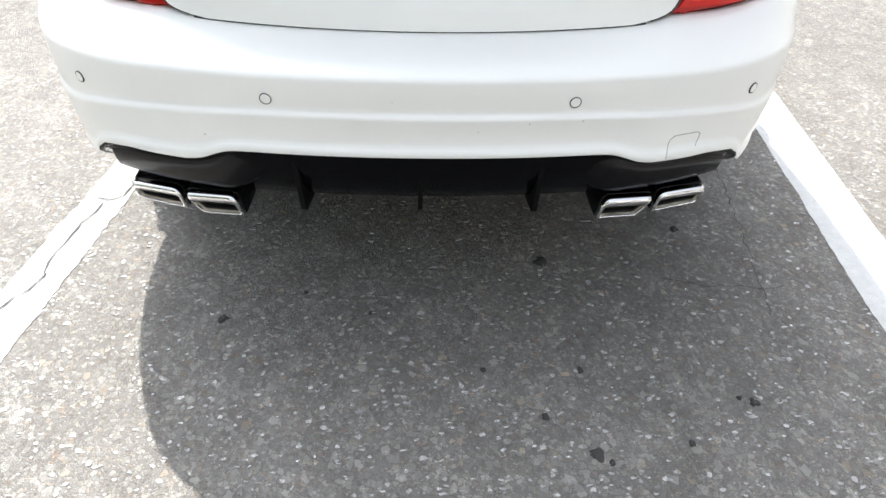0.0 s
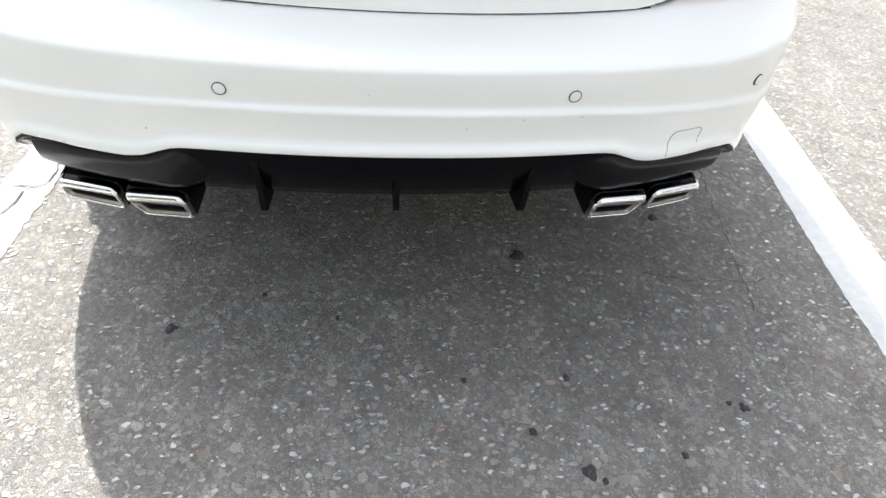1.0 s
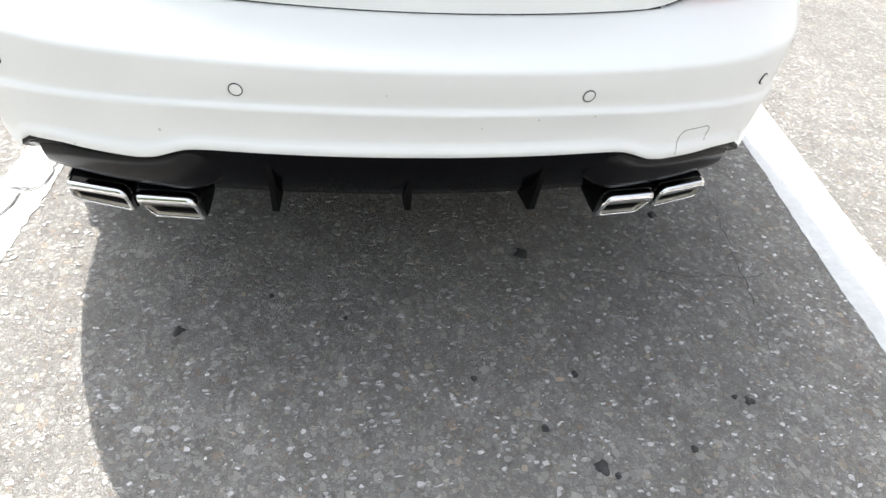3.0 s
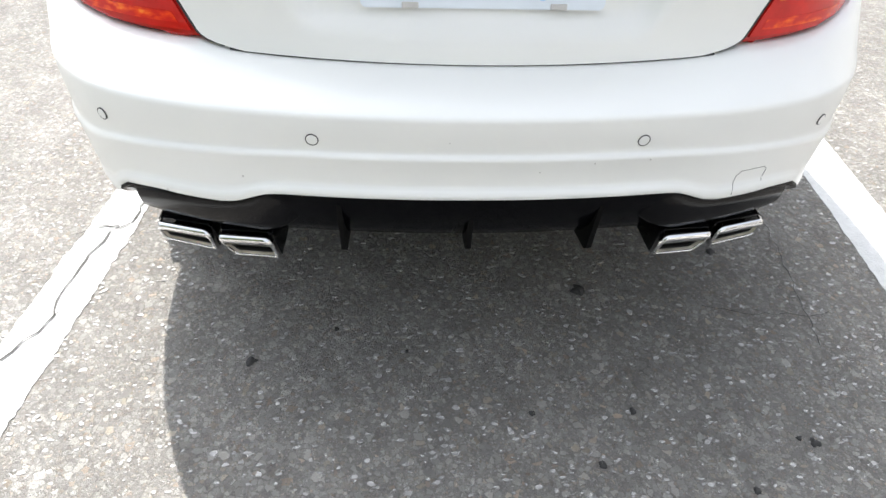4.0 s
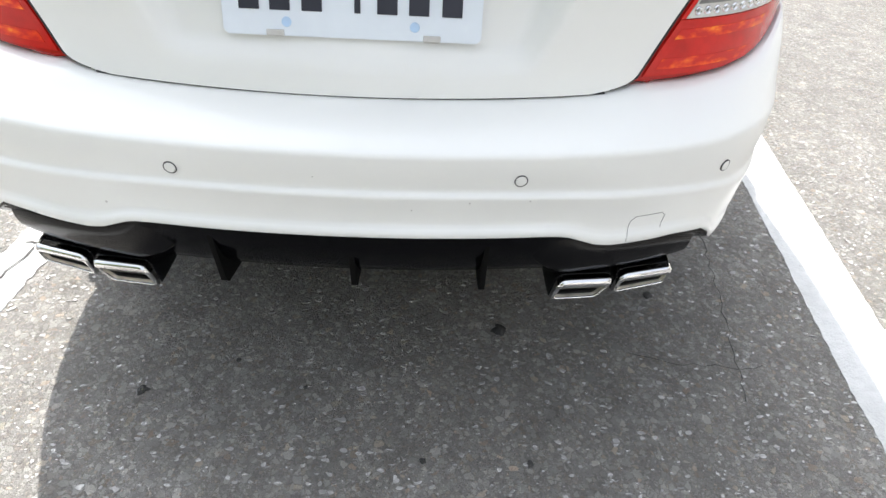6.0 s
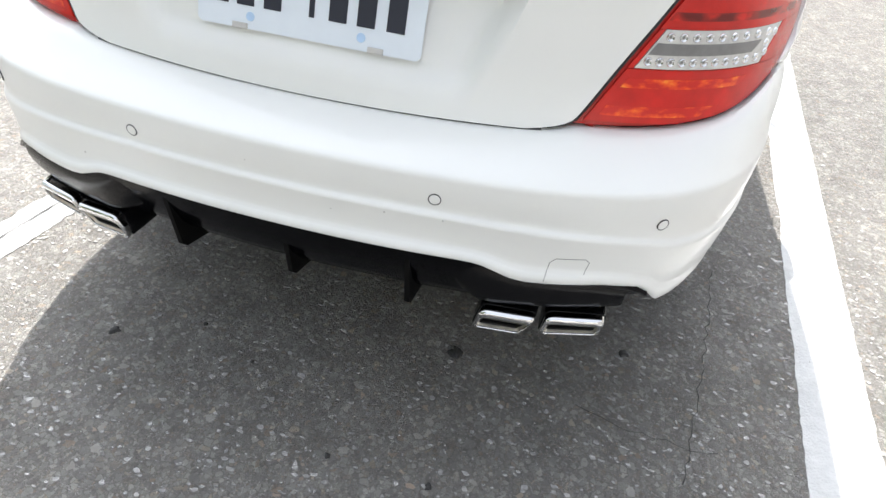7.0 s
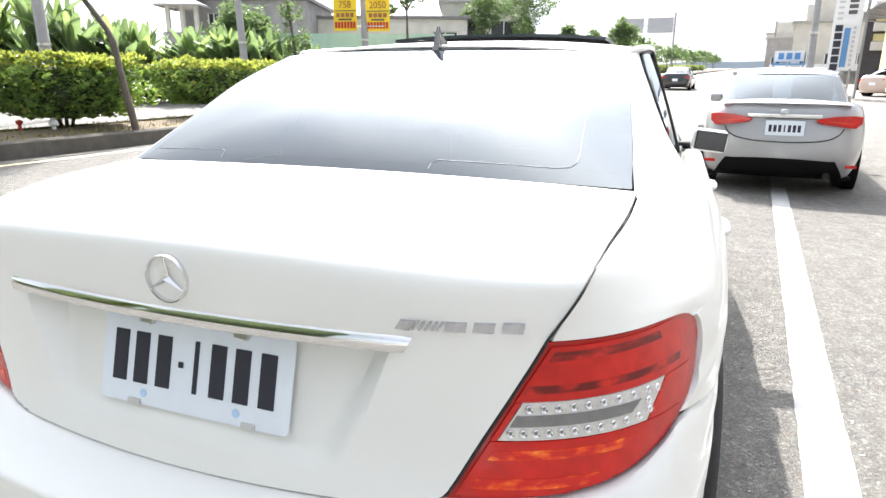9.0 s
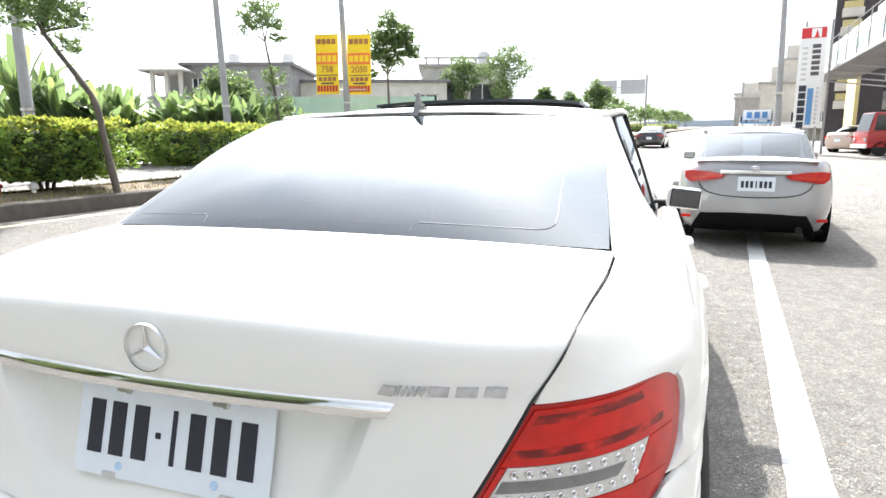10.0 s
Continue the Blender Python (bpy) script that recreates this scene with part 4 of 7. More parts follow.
    # boot lid: rear face, lip and top in one sheet
    zs = [0.660, 0.663, 0.667, 0.672, 0.678, 0.685] + [lerp(0.695, 0.888, k / 22) for k in range(23)] + [0.893, 0.898, 0.903, 0.908, 0.914, 0.922, 0.935, 0.95, 0.97, 0.985, 1.0, 1.010, 1.017, 1.023, 1.028, 1.032, 1.035, 1.038, 1.041]
    rows = []
    N = 90
    for z in zs:
        e = lid_edge(z)
        rows.append([lid_pt(lerp(-e, e, i / N), z) for i in range(N + 1)])
    for k in range(1, 15):
        g = k / 14
        e = lerp(0.621, 0.651, min(1, g * 1.8))
        rows.append([deck_pt(lerp(-e, e, i / N), g) for i in range(N + 1)])
    lid = panel("boot_lid", rows, W, car, 0.015, (0, -0.7, 0.7), "white painted boot lid")
    # dark tubes stand for the shade in the lid's shut lines
    lower = [lid_pt(lerp(-0.40, 0.40, k / 30), 0.664) + Vector((0, 0.004, -0.005)) for k in range(31)]
    part("shut_line_shade", tube_bm(lower, 0.0032, 6), M["seal"], lid, "dark line for the shade in the gap below the lid", 60)
    for s in (-1, 1):
        pts = [lid_pt(lid_edge(z) + 0.0035, z) + Vector((0, 0.003, 0)) for z in (0.664, 0.670, 0.680, 0.70, 0.73, 0.77, 0.82, 0.87, 0.905)]
        pts += [lid_pt(lid_edge(z) + 0.0028, z) + Vector((0, -0.0020, 0.0008)) for z in (0.918, 0.935, 0.952, 0.97, 0.988, 1.003, 1.015, 1.026, 1.034)]
        pts += [path_at(SEAM, k / 24) + Vector((-0.0005, -0.0005, 0.0012 if s > 0 else -0.006)) for k in range(9, 25)]
        pts = [Vector((p.x * s, p.y, p.z)) for p in pts]
        part("shut_line_shade", tube_bm(pts, [0.0024 if k < 9 else lerp(0.0022, 0.0013, (k - 9) / (len(pts) - 9)) for k in range(len(pts))], 6), M["seal"], lid, "dark line for the shade in the gap beside the lid", 60)
    # chrome bar over the plate
    rows = []
    for dy, dz in ((0.006, -0.0145), (-0.006, -0.0140), (-0.0095, -0.0115), (-0.0095, -0.004), (-0.0080, 0.004), (-0.0050, 0.0105), (-0.0010, 0.0140), (0.008, 0.0150)):
        row = []
        for i in range(61):
            end = 0.385 + 0.013 * (dz + 0.0145) / 0.0295
            x = lerp(-end, end, i / 60)
            taper = min(1.0, (end - abs(x)) / 0.006 + 0.9)
            z = 0.912 + dz * taper - 0.0024 * (x / 0.39) ** 2
            row.append(Vector((x, rear_xy(x, 0.013, 0.825) + dy * taper + 0.002, z)))
        rows.append(row)
    panel("chrome_bar", rows, M["chrome"], lid, 0.01, (0, -1, 0), "polished chrome bar over the plate", 50)
    # round badge: ring and three arms
    badge = part("badge", lathe_bm([(0.0395, 0.0), (0.0392, -0.003), (0.0382, -0.0050), (0.0368, -0.0046), (0.0360, -0.001), (0.0360, 0.004), (0.0395, 0.004), (0.0395, 0.0)], 48, "Y"), M["chrome"], lid, "round chrome badge", 50)
    badge.matrix_local = pose(0.006, lid_pt(0.006, 0.97).y - 0.002, 0.973, 2, 0, 0)
    for k in range(3):
        bm = bmesh.new()
        tipv = bm.verts.new((0, -0.002, 0.0370))
        cv = bm.verts.new((0, -0.0075, 0))
        l = bm.verts.new((-0.0052, -0.0005, 0.003))
        r = bm.verts.new((0.0052, -0.0005, 0.003))
        o = bm.verts.new((0, -0.0005, -0.003))
        for f in ((tipv, l, cv), (tipv, cv, r), (l, o, cv), (o, r, cv)):
            bm.faces.new(f)
        arm = part("badge_arm", bm, M["chrome"], badge)
        arm.matrix_local = pose(0, 0, 0, 0, 120 * k, 0)
    # slanted maker's mark: bars and blocks
    def on_lid(x, z):
        return lid_pt(x, z).y
    for k in range(6):
        x = 0.373 + 0.0 * k if k == 0 else 0.396 + 0.0085 * (k - 1)
        wd = 0.022 if k == 0 else 0.0045
        o = [(0, -0.0075), (wd, -0.0075), (wd + 0.009, 0.0075), (0.009, 0.0075)]
        b = part("trim_bar", prism_bm(o, 0.004, 0.0008), M["badge_grey"], lid, "slanted chrome trim bar")
        b.location = (x, on_lid(x, 0.941) - 0.003, 0.941)
    for x, wd in ((0.441, 0.030), (0.479, 0.030), (0.517, 0.030)):
        o = [(0, -0.0075), (wd, -0.0075), (wd + 0.003, 0.0075), (0.003, 0.0075)]
        b = part("trim_block", prism_bm(o, 0.004, 0.001), M["badge_grey"], lid, "small plain chrome block on the boot lid")
        b.matrix_local = pose(x, on_lid(x, 0.941) - 0.003, 0.941, 0, 0, 14)
    # number plate with its marks as bars
    pt, pb = Vector((0, 0.060, 0.885)), Vector((0, 0.018, 0.7275))
    tilt = math.degrees(math.atan2(pt.y - pb.y, pt.z - pb.z))
    plate_at = pose(0.004, 0.0415, 0.810, -tilt, 0, 0)
    o = []
    for cx, cz, a0 in ((0.182, 0.072, 0), (-0.182, 0.072, 90), (-0.182, -0.072, 180), (0.182, -0.072, 270)):
        for k in range(5):
            a = radians(a0 + 90 * k / 4)
            o.append((cx + 0.010 * math.cos(a), cz + 0.010 * math.sin(a)))
    plate = part("number_plate", prism_bm(o, 0.002, 0.0006), M["plate"], car, "pale blue-white number plate bolted to the lid")
    plate.matrix_local = plate_at
    for k, x in enumerate((-0.152, -0.107, -0.060, 0.007, 0.051, 0.098, 0.147)):
        wd = 0.030 if k != 3 else 0.009
        part("plate_mark", box_bm((wd, 0.0024, 0.088), (x, -0.0005, -0.002), 0.001), M["plate_ink"], plate, "dark upright bar")
    part("plate_dot", box_bm((0.010, 0.0024, 0.010), (-0.024, -0.0005, -0.002), 0.001), M["plate_ink"], plate)
    for x in (-0.092, 0.100):
        b = part("plate_bolt", lathe_bm([(0, -0.006), (0.005, -0.006), (0.0075, -0.003), (0.0075, 0.001)], 16, "Y"), M["steel"], plate, "steel bolt", 40)
        b.location = (x, 0, 0.064)
        part("bolt_clip", box_bm((0.024, 0.003, 0.011), (x - 0.012, -0.001, 0.064), 0.001), M["steel"], plate)
    for x in (-0.115, 0.118):
        part("plate_clip", box_bm((0.026, 0.006, 0.009), (x, -0.001, -0.0775), 0.0015), M["clip"], plate, "grey plastic clip")
    for x in (-0.098, 0.092):
        d = part("plate_spot", lathe_bm([(0, -0.0012), (0.007, -0.0010), (0.0075, 0.0005)], 18, "Y"), M["pale_blue"], plate, "pale blue printed spot")
        d.location = (x, 0, -0.062)
    # tail lamps
    for s in (-1, 1):
        mi = s < 0
        out = (0.3, -1, 0.1)
        zs_l = [0.6725, 0.6735, 0.675, 0.677, 0.679, 0.682, 0.686, 0.691, 0.697] + [lerp(0.704, 0.885, k / 20) for k in range(21)] + [0.890, 0.895, 0.899, 0.903, 0.906, 0.909, 0.911, 0.9125, 0.914]
        lamp = panel("tail_lamp", [[tail_pt(lerp(lamp_in(z) - 0.001, lamp_out(z) + 0.001, k / 30), z, -0.004) for k in range(31)] for z in zs_l], M["lens_rim"], car, 0.05, out, "red tail lamp with a clear middle band", 60, mi)
        panel("lower_lens", lamp_field(0.680, 0.764, 0.011, 0.010, 0.0, 12), M["lens_red"], lamp, 0.004, out, "red lower lens", 60, mi)
        panel("upper_lens", lamp_field(0.826, 0.907, 0.009, 0.010, 0.0, 14), M["lens_red"], lamp, 0.004, out, "red upper lens", 60, mi)
        panel("clear_lens", lamp_field(0.7655, 0.8245, 0.020, 0, -0.001, 8, 24, x1=(0.716, 0.736)), M["lens_clear"], lamp, 0.003, out, "clear reversing lens with silver cups", 60, mi)
        panel("outer_lens", lamp_field(0.7655, 0.8245, 0, 0.010, 0.0, 8, 8, x0=(0.718, 0.738)), M["lens_red"], lamp, 0.004, out, "red outer lens", 60, mi)
        panel("inner_lens", lamp_field(0.7655, 0.8245, 0.010, 0, 0.0, 8, 4, x1=(0.515, 0.546)), M["lens_red"], lamp, 0.004, out, "red inner lens", 60, mi)
        panel("smoked_bar", lamp_field(0.787, 0.8045, 0.024, 0, 0.0006, 3, 16, x1=(0.694, 0.706)), M["lens_grey"], lamp, 0.002, out, "grey smoked bar", 60, mi)
        for z0, z1, a, b in ((0.886, 0.899, 0.018, (0.726, 0.722)), (0.838, 0.850, 0.012, (0.756, 0.756))):
            panel("dark_bar", lamp_field(z0, z1, a, 0, 0.0006, 3, 18, x1=b), M["lens_shade"], lamp, 0.003, out, "dark red bar in the lens", 60, mi)
        # strips with the reflectors' sun glints in their colour
        for z0, z1, a, b in ((0.735, 0.750, 0.024, (0.690, 0.700)), (0.690, 0.706, 0.026, (0.640, 0.660))):
            panel("reflector", lamp_field(z0, z1, a, 0, 0.0006, 3, 18, x1=b), M["lens_glint"], lamp, 0.003, out, "orange sun glints of the reflector, painted on the lens", 60, mi)
        cups = [(lerp(0.557, 0.714, k / 8), 0.8140) for k in range(9)] + [(lerp(0.534, 0.705, k / 10), 0.7765) for k in range(11)] + [(0.716, 0.797), (0.727, 0.811), (0.719, 0.782)]
        for x, z in cups:
            p = tail_pt(x, z)
            if mi:
                p.x = -p.x
            slope = 0.4 * x + 2.1 * (x / 0.84) ** 6 / 0.84 / max(0.3, math.sqrt(1 - (x / 0.84) ** 7))
            c = part("lamp_cup", lathe_bm([(0.0, 0.0022), (0.0036, 0.0010), (0.0056, -0.0016), (0.0066, -0.0008), (0.0070, 0.003)], 14, "Y"), M["chrome"], lamp, "", 60)
            c.matrix_local = pose(p.x, p.y, p.z, 0, 0, math.degrees(math.atan(slope)) * (-1 if mi else 1))
            part("cup_eye", lathe_bm([(0.0, 0.0004), (0.0026, 0.0008), (0.0030, 0.0022)], 10, "Y"), M["lens_grey"], c)
    # quarter panels
    outer = [tuple(TIP)] + [(side_x(y, shoulder_z(y)), y, shoulder_z(y)) for y in (0.45, 0.55, 0.7, 0.85, 1.0, 1.15, 1.3, 1.43)]
    inner = [tuple(Vector(p) + Vector((0.004, 0, -0.002 * min(1, k / 3)))) for k, p in enumerate(SEAM)]
    end_out = outer[-1]

    def top_edge(f):
        return tail_grid(f, f + 0.001, 1.022, 1.03, 1, 1)[0][0]

    def quarter_bulge(f, g):
        h = lerp(0.016, 0.031, math.sin(math.pi * min(1, g * 1.2) * 0.5)) * 4 * f * (1 - f) * (0.75 + 0.5 * f)
        base = Vector((h * 0.6, -h * 0.3 * (1 - g), h * 0.8))
        k = max(0.0, 1 - g * 3.0)
        k = k * k * (3 - 2 * k)
        straight = Vector(inner[0]).lerp(Vector(outer[0]), f)
        return base * (1 - k) + (top_edge(f) - straight) * k

    def pillar_bulge(f, g):
        h = 0.031 * (1 - g) ** 1.5 * 4 * f * (1 - f) * (0.75 + 0.5 * f) + 0.012 * 4 * f * (1 - f) * min(1.0, g * 2.5)
        return (h * lerp(0.6, 0.75, g), 0, h * lerp(0.8, 0.5, g))
    glass_side = [(0.648, 0.60, 1.056), (0.628, 0.78, 1.146), (0.595, 1.0, 1.258), (0.545, 1.2, 1.338)]
    window_rear = [end_out, (0.678, 1.41, 1.11), (0.612, 1.42, 1.262), (0.576, 1.50, 1.350)]
    for s in (1, -1):
        mi = s < 0
        q = panel("quarter_panel", patch(inner, outer, 24, 40, quarter_bulge) + patch([inner[-1]] + glass_side[1:], window_rear, 24, 24, pillar_bulge)[1:], W, car, 0.012, (0.5, -0.2, 0.8), "white painted rear wing", 60, mi)
        # side of the wing between lamp and door
        rows = []
        for j in range(15):
            v = j / 14
            row = []
            y_start = table([(0, 0.294), (0.15, 0.332), (0.4, 0.367), (0.7, 0.386), (0.9, 0.388), (1, 0.376)], v)
            for i in range(31):
                y = lerp(y_start, 1.28, (i / 30) ** 1.4)
                z = lerp(table([(0.29, 0.748), (0.40, 0.727), (0.55, 0.700), (0.65, 0.690)], y), shoulder_z(y), v)
                row.append(Vector((side_x(y, z) + 0.005 * math.exp(-((z - 0.775) / 0.016) ** 2), y, z)))
            rows.append(row)
        panel("wing_side", rows, W, q, 0.012, (1, -0.4, 0), "", 60, mi)
        # wing below the swage, round the rear arch
        rows = side_grid(0.600, 1.28, lambda y: max(0.20, side_low(y)), lambda y: 0.749, 36, 10)
        panel("arch_panel", rows, W, q, 0.03, (1, 0, 0), "", 50, mi)
        # doors
        for nm, y0, y1 in (("rear_door", 1.285, 2.185), ("front_door", 2.19, 3.20)):
            rows = side_grid(y0, y1, lambda y: 0.26, lambda y: min(belt(y), shoulder_z(y) if y < 1.43 else 9) - 0.003, 24, 26)
            d = panel(nm, rows, W, car, 0.02, (1, 0, 0), "white painted door", 50, mi)
            hy = y0 + 0.15
            hx = side_w(hy, 0.80)
            pts = [(hx - 0.014, hy - 0.01, 0.800), (hx + 0.010, hy, 0.801), (hx + 0.021, hy + 0.03, 0.802), (hx + 0.024, hy + 0.10, 0.803), (hx + 0.022, hy + 0.16, 0.802), (hx + 0.010, hy + 0.19, 0.801), (hx - 0.014, hy + 0.20, 0.80)]
            bm = tube_bm([path_at(pts, k / 16) for k in range(17)], 0.012, 10)
            bmesh.ops.scale(bm, vec=(s, 1, 1), verts=bm.verts)
            bmesh.ops.recalc_face_normals(bm, faces=bm.faces)
            part("door_handle", bm, W, d, "white door handle", 60)
        fender = panel("front_wing", side_grid(3.205, 4.18, side_low, lambda y: table([(3.2, 0.875), (3.7, 0.84), (4.18, 0.74)], y), 44, 14), W, car, 0.03, (1, 0, 0), "white painted front wing", 50, mi)
        # sill
        rows = [[Vector((side_w(y, 0.26) - ins, y, z)) for y in [lerp(1.29, 3.33, i / 12) for i in range(13)]] for ins, z in ((0.06, 0.175), (0.012, 0.18), (0.002, 0.20), (0.0, 0.23), (0.004, 0.256))]
        panel("sill", rows, W, car, 0.02, (1, 0, 0), "white sill", 50, mi)
        # side windows, their frame and the pillars
        def glass_rows(y0, y1, t0, t1, n):
            rows = []
            for j in range(9):
                g = j / 8
                row = []
                for i in range(n + 1):
                    f = i / n
                    yb, yt = lerp(y0, y1, f), lerp(t0, t1, f)
                    b = Vector((belt_x(yb) + 0.004, yb, belt(yb) + 0.002))
                    tp = rail(yt) + Vector((0.004, 0, -0.012))
                    p = b.lerp(tp, g)
                    p.x += 0.006 * 4 * g * (1 - g)
                    row.append(p)
                rows.append(row)
            return rows
        panel("side_window", glass_rows(1.43, 2.16, 1.50, 2.02, 10), M["glass"], car, 0, (1, 0, 0.5), "dark tinted side window", 60, mi)
        panel("side_window", glass_rows(2.22, 3.12, 2.07, 2.46, 10), M["glass"], car, 0, (1, 0, 0.5), "dark tinted side window", 60, mi)
        def bar(pts, r, mt, nm, label=""):
            bm = tube_bm([path_at([Vector((p[0] * s, p[1], p[2])) for p in pts], k / 20) for k in range(21)], r, 8)
            return part(nm, bm, mt, car, label, 60)
        bar([(0.722, 1.42, 0.992), (0.727, 1.6, 0.985), (0.735, 2.4, 0.953), (0.742, 3.1, 0.922)], 0.007, M["seal"], "window_trim", "black window trim")
        bar([(0.732, 2.19, 0.962), (0.674, 2.13, 1.14), (0.592, 2.045, 1.374)], 0.007, M["seal"], "door_pillar", "black door pillar")
        bar([(0.722, 1.43, 0.99), (0.682, 1.415, 1.115), (0.617, 1.425, 1.262), (0.584, 1.50, 1.346), (0.590, 1.70, 1.368), (0.592, 2.05, 1.378), (0.577, 2.45, 1.362)], 0.005, M["seal"], "window_frame", "black window frame")
        bar([(0.566, 2.40, 1.366), (0.600, 2.72, 1.225), (0.632, 2.95, 1.115), (0.690, 3.12, 0.99), (0.738, 3.24, 0.90)], 0.019, M["seal"], "front_pillar", "black front pillar trim")
        bar([(0.555, 1.3, 1.348), (0.581, 1.62, 1.372), (0.588, 2.05, 1.386), (0.570, 2.46, 1.369)], 0.012, W, "roof_rail")
        bar([(0.700, 1.45, 0.985), (0.664, 1.44, 1.10), (0.602, 1.45, 1.245), (0.565, 1.55, 1.335)], 0.018, M["seat"], "pillar_trim", "dark trim inside the pillar")
        # door mirror
        bm = box_bm((0.172, 0.10, 0.112), (0, 0, 0), 0.032, taper=(0.96, 0.9), seg=4)
        for v in bm.verts:
            if v.co.y > 0:
                v.co.x *= 0.85
                v.co.z *= 0.82
        if s < 0:
            bmesh.ops.scale(bm, vec=(-1, 1, 1), verts=bm.verts)
            bmesh.ops.recalc_face_normals(bm, faces=bm.faces)
        mirror = part("door_mirror", bm, W, car, "white door mirror with a dark glass", 60)
        mirror.matrix_local = pose(0.868 * s, 2.78, 0.976, 0, 6 * s, 6 * s)
        g = part("mirror_glass", box_bm((0.138, 0.004, 0.084), (0.002 * s, -0.0505, 0.0), 0.0015), M["mirror"], mirror, "dark mirror glass")
        part("mirror_rim", box_bm((0.146, 0.004, 0.091), (0.002 * s, -0.0482, 0.0), 0.0015), M["seal"], mirror)
        part("mirror_arm", tube_bm([(-0.14 * s, 0.06, -0.045), (-0.05 * s, 0.015, -0.035)], [0.018, 0.022], 10), M["seal"], mirror, "black mirror arm", 50)
        wheel(car, 0.765 * s, AXLE_R, s)
        wheel(car, 0.765 * s, AXLE_F, s)
        for ax in (AXLE_R, AXLE_F):
            rows = [[Vector((xx * s, ax + ARCH * 0.985 * math.cos(a), 0.315 + ARCH * 0.985 * math.sin(a))) for a in [math.pi * k / 20 for k in range(21)]] for xx in (0.50, 0.70, 0.845)]
            panel("wheel_house", rows, M["matt_black"], car, 0, (0, 0, -1), "black wheel house", 60)
    # rear window with its printed border, roof, sunroof, aerial
    rows = []
    for j in range(25):
        g = j / 24
        a, b = path_at(glass_side, g), None
        row = []
        for i in range(41):
            f = lerp(-1, 1, i / 40)
            x = (a.x - 0.006) * f
            cen = Vector((0, lerp(0.605, 1.172, g), lerp(1.060, 1.356, g) + 0.030 * math.sin(math.pi * g) ** 0.9))
            k = abs(f) ** 2.6
            row.append(Vector((x, lerp(cen.y, a.y, k), lerp(cen.z, a.z + 0.002, k))))
        rows.append(row)
    panel("rear_window", rows, M["glass"], car, 0, (0, -0.5, 0.85), "tinted rear window", 60)

    def on_glass(u, g):
        i = (u + 1) / 2 * 40
        j = g * 24
        i0, j0 = min(39, int(i)), min(23, int(j))
        a = rows[j0][i0].lerp(rows[j0][i0 + 1], i - i0)
        b = rows[j0 + 1][i0].lerp(rows[j0 + 1][i0 + 1], i - i0)
        return a.lerp(b, j - j0) + Vector((0, -0.0004, 0.0008))
    for s in (-1, 1):
        pts = [on_glass(s * u, g) for u, g in [(0.30, 0.03), (0.305, 0.062), (0.325, 0.075), (0.5, 0.075), (0.76, 0.075), (0.80, 0.085), (0.82, 0.11), (0.825, 0.16), (0.83, 0.4), (0.83, 0.65), (0.83, 0.90)]]
        if s < 0:
            pts = [on_glass(u, g) for u, g in [(-0.595, 0.03), (-0.60, 0.062), (-0.62, 0.075), (-0.75, 0.075), (-0.95, 0.075)]]
        part("aerial_print", tube_bm(pts, 0.0008 if s > 0 else 0.0006, 5), M["trace"], car, "thin pale line printed on the rear window")
    roofs = [[Vector((lerp(-1, 1, i / 32) * (rail(y).x + 0.004), y + (0.0 if k else -0.02 * (1 - (i / 16 - 1) ** 2)), roof_z(lerp(-1, 1, i / 32) * rail(y).x, y))) for i in range(33)] for k, y in enumerate([lerp(1.205, 2.5, q / 22) for q in range(23)])]
    panel("roof", roofs, W, car, 0.012, (0, 0, 1), "white painted roof", 60)
    seal = [Vector((lerp(-0.54, 0.54, i / 24), lerp(1.172, 1.205, abs(i / 12 - 1) ** 2.6), roof_z(lerp(-0.54, 0.54, i / 24), 1.2) - 0.006)) for i in range(25)]
    part("window_seal", tube_bm(seal, 0.002, 6), M["seal"], car, "black seal over the rear window", 60)
    # tilted sunroof
    rows = [[Vector((lerp(-0.43, 0.43, i / 20), y, roof_z(lerp(-0.43, 0.43, i / 20), y) + lerp(0.027, 0.005, k / 8))) for i in range(21)] for k, y in enumerate([lerp(1.82, 2.36, q / 8) for q in range(9)])]
    sr = panel("sunroof", rows, M["window"], car, 0.012, (0, 0, 1), "dark glass sunroof tilted up", 40)
    # dark sheet put in for the shade below the raised glass
    rows = [[Vector((lerp(-0.42, 0.42, i / 20), 1.845, roof_z(lerp(-0.42, 0.42, i / 20), 1.845) + h)) for i in range(21)] for h in (-0.002, 0.014)]
    panel("sunroof_gap", rows, M["seal"], sr, 0.01, (0, -1, 0), "", 40)
    # shark fin aerial
    bm = bmesh.new()
    o = [(1.100, 1.345), (1.112, 1.372), (1.118, 1.400), (1.128, 1.424), (1.136, 1.425), (1.144, 1.404), (1.170, 1.388), (1.215, 1.374), (1.225, 1.345)]
    wds = [0.011, 0.009, 0.005, 0.003, 0.003, 0.005, 0.008, 0.006, 0.006]
    lft = [bm.verts.new((-w, y + 0.06, z)) for (y, z), w in zip(o, wds)]
    rgt = [bm.verts.new((w, y + 0.06, z)) for (y, z), w in zip(o, wds)]
    bm.faces.new(lft)
    bm.faces.new(rgt[::-1])
    for k in range(len(o)):
        bm.faces.new((lft[k], rgt[k], rgt[(k + 1) % len(o)], lft[(k + 1) % len(o)]))
    bmesh.ops.recalc_face_normals(bm, faces=bm.faces)
    part("shark_fin_aerial", bm, M["lens_grey"], car, "grey shark fin aerial on the roof", 30)
    # windscreen, bonnet, front bumper
    rows = []
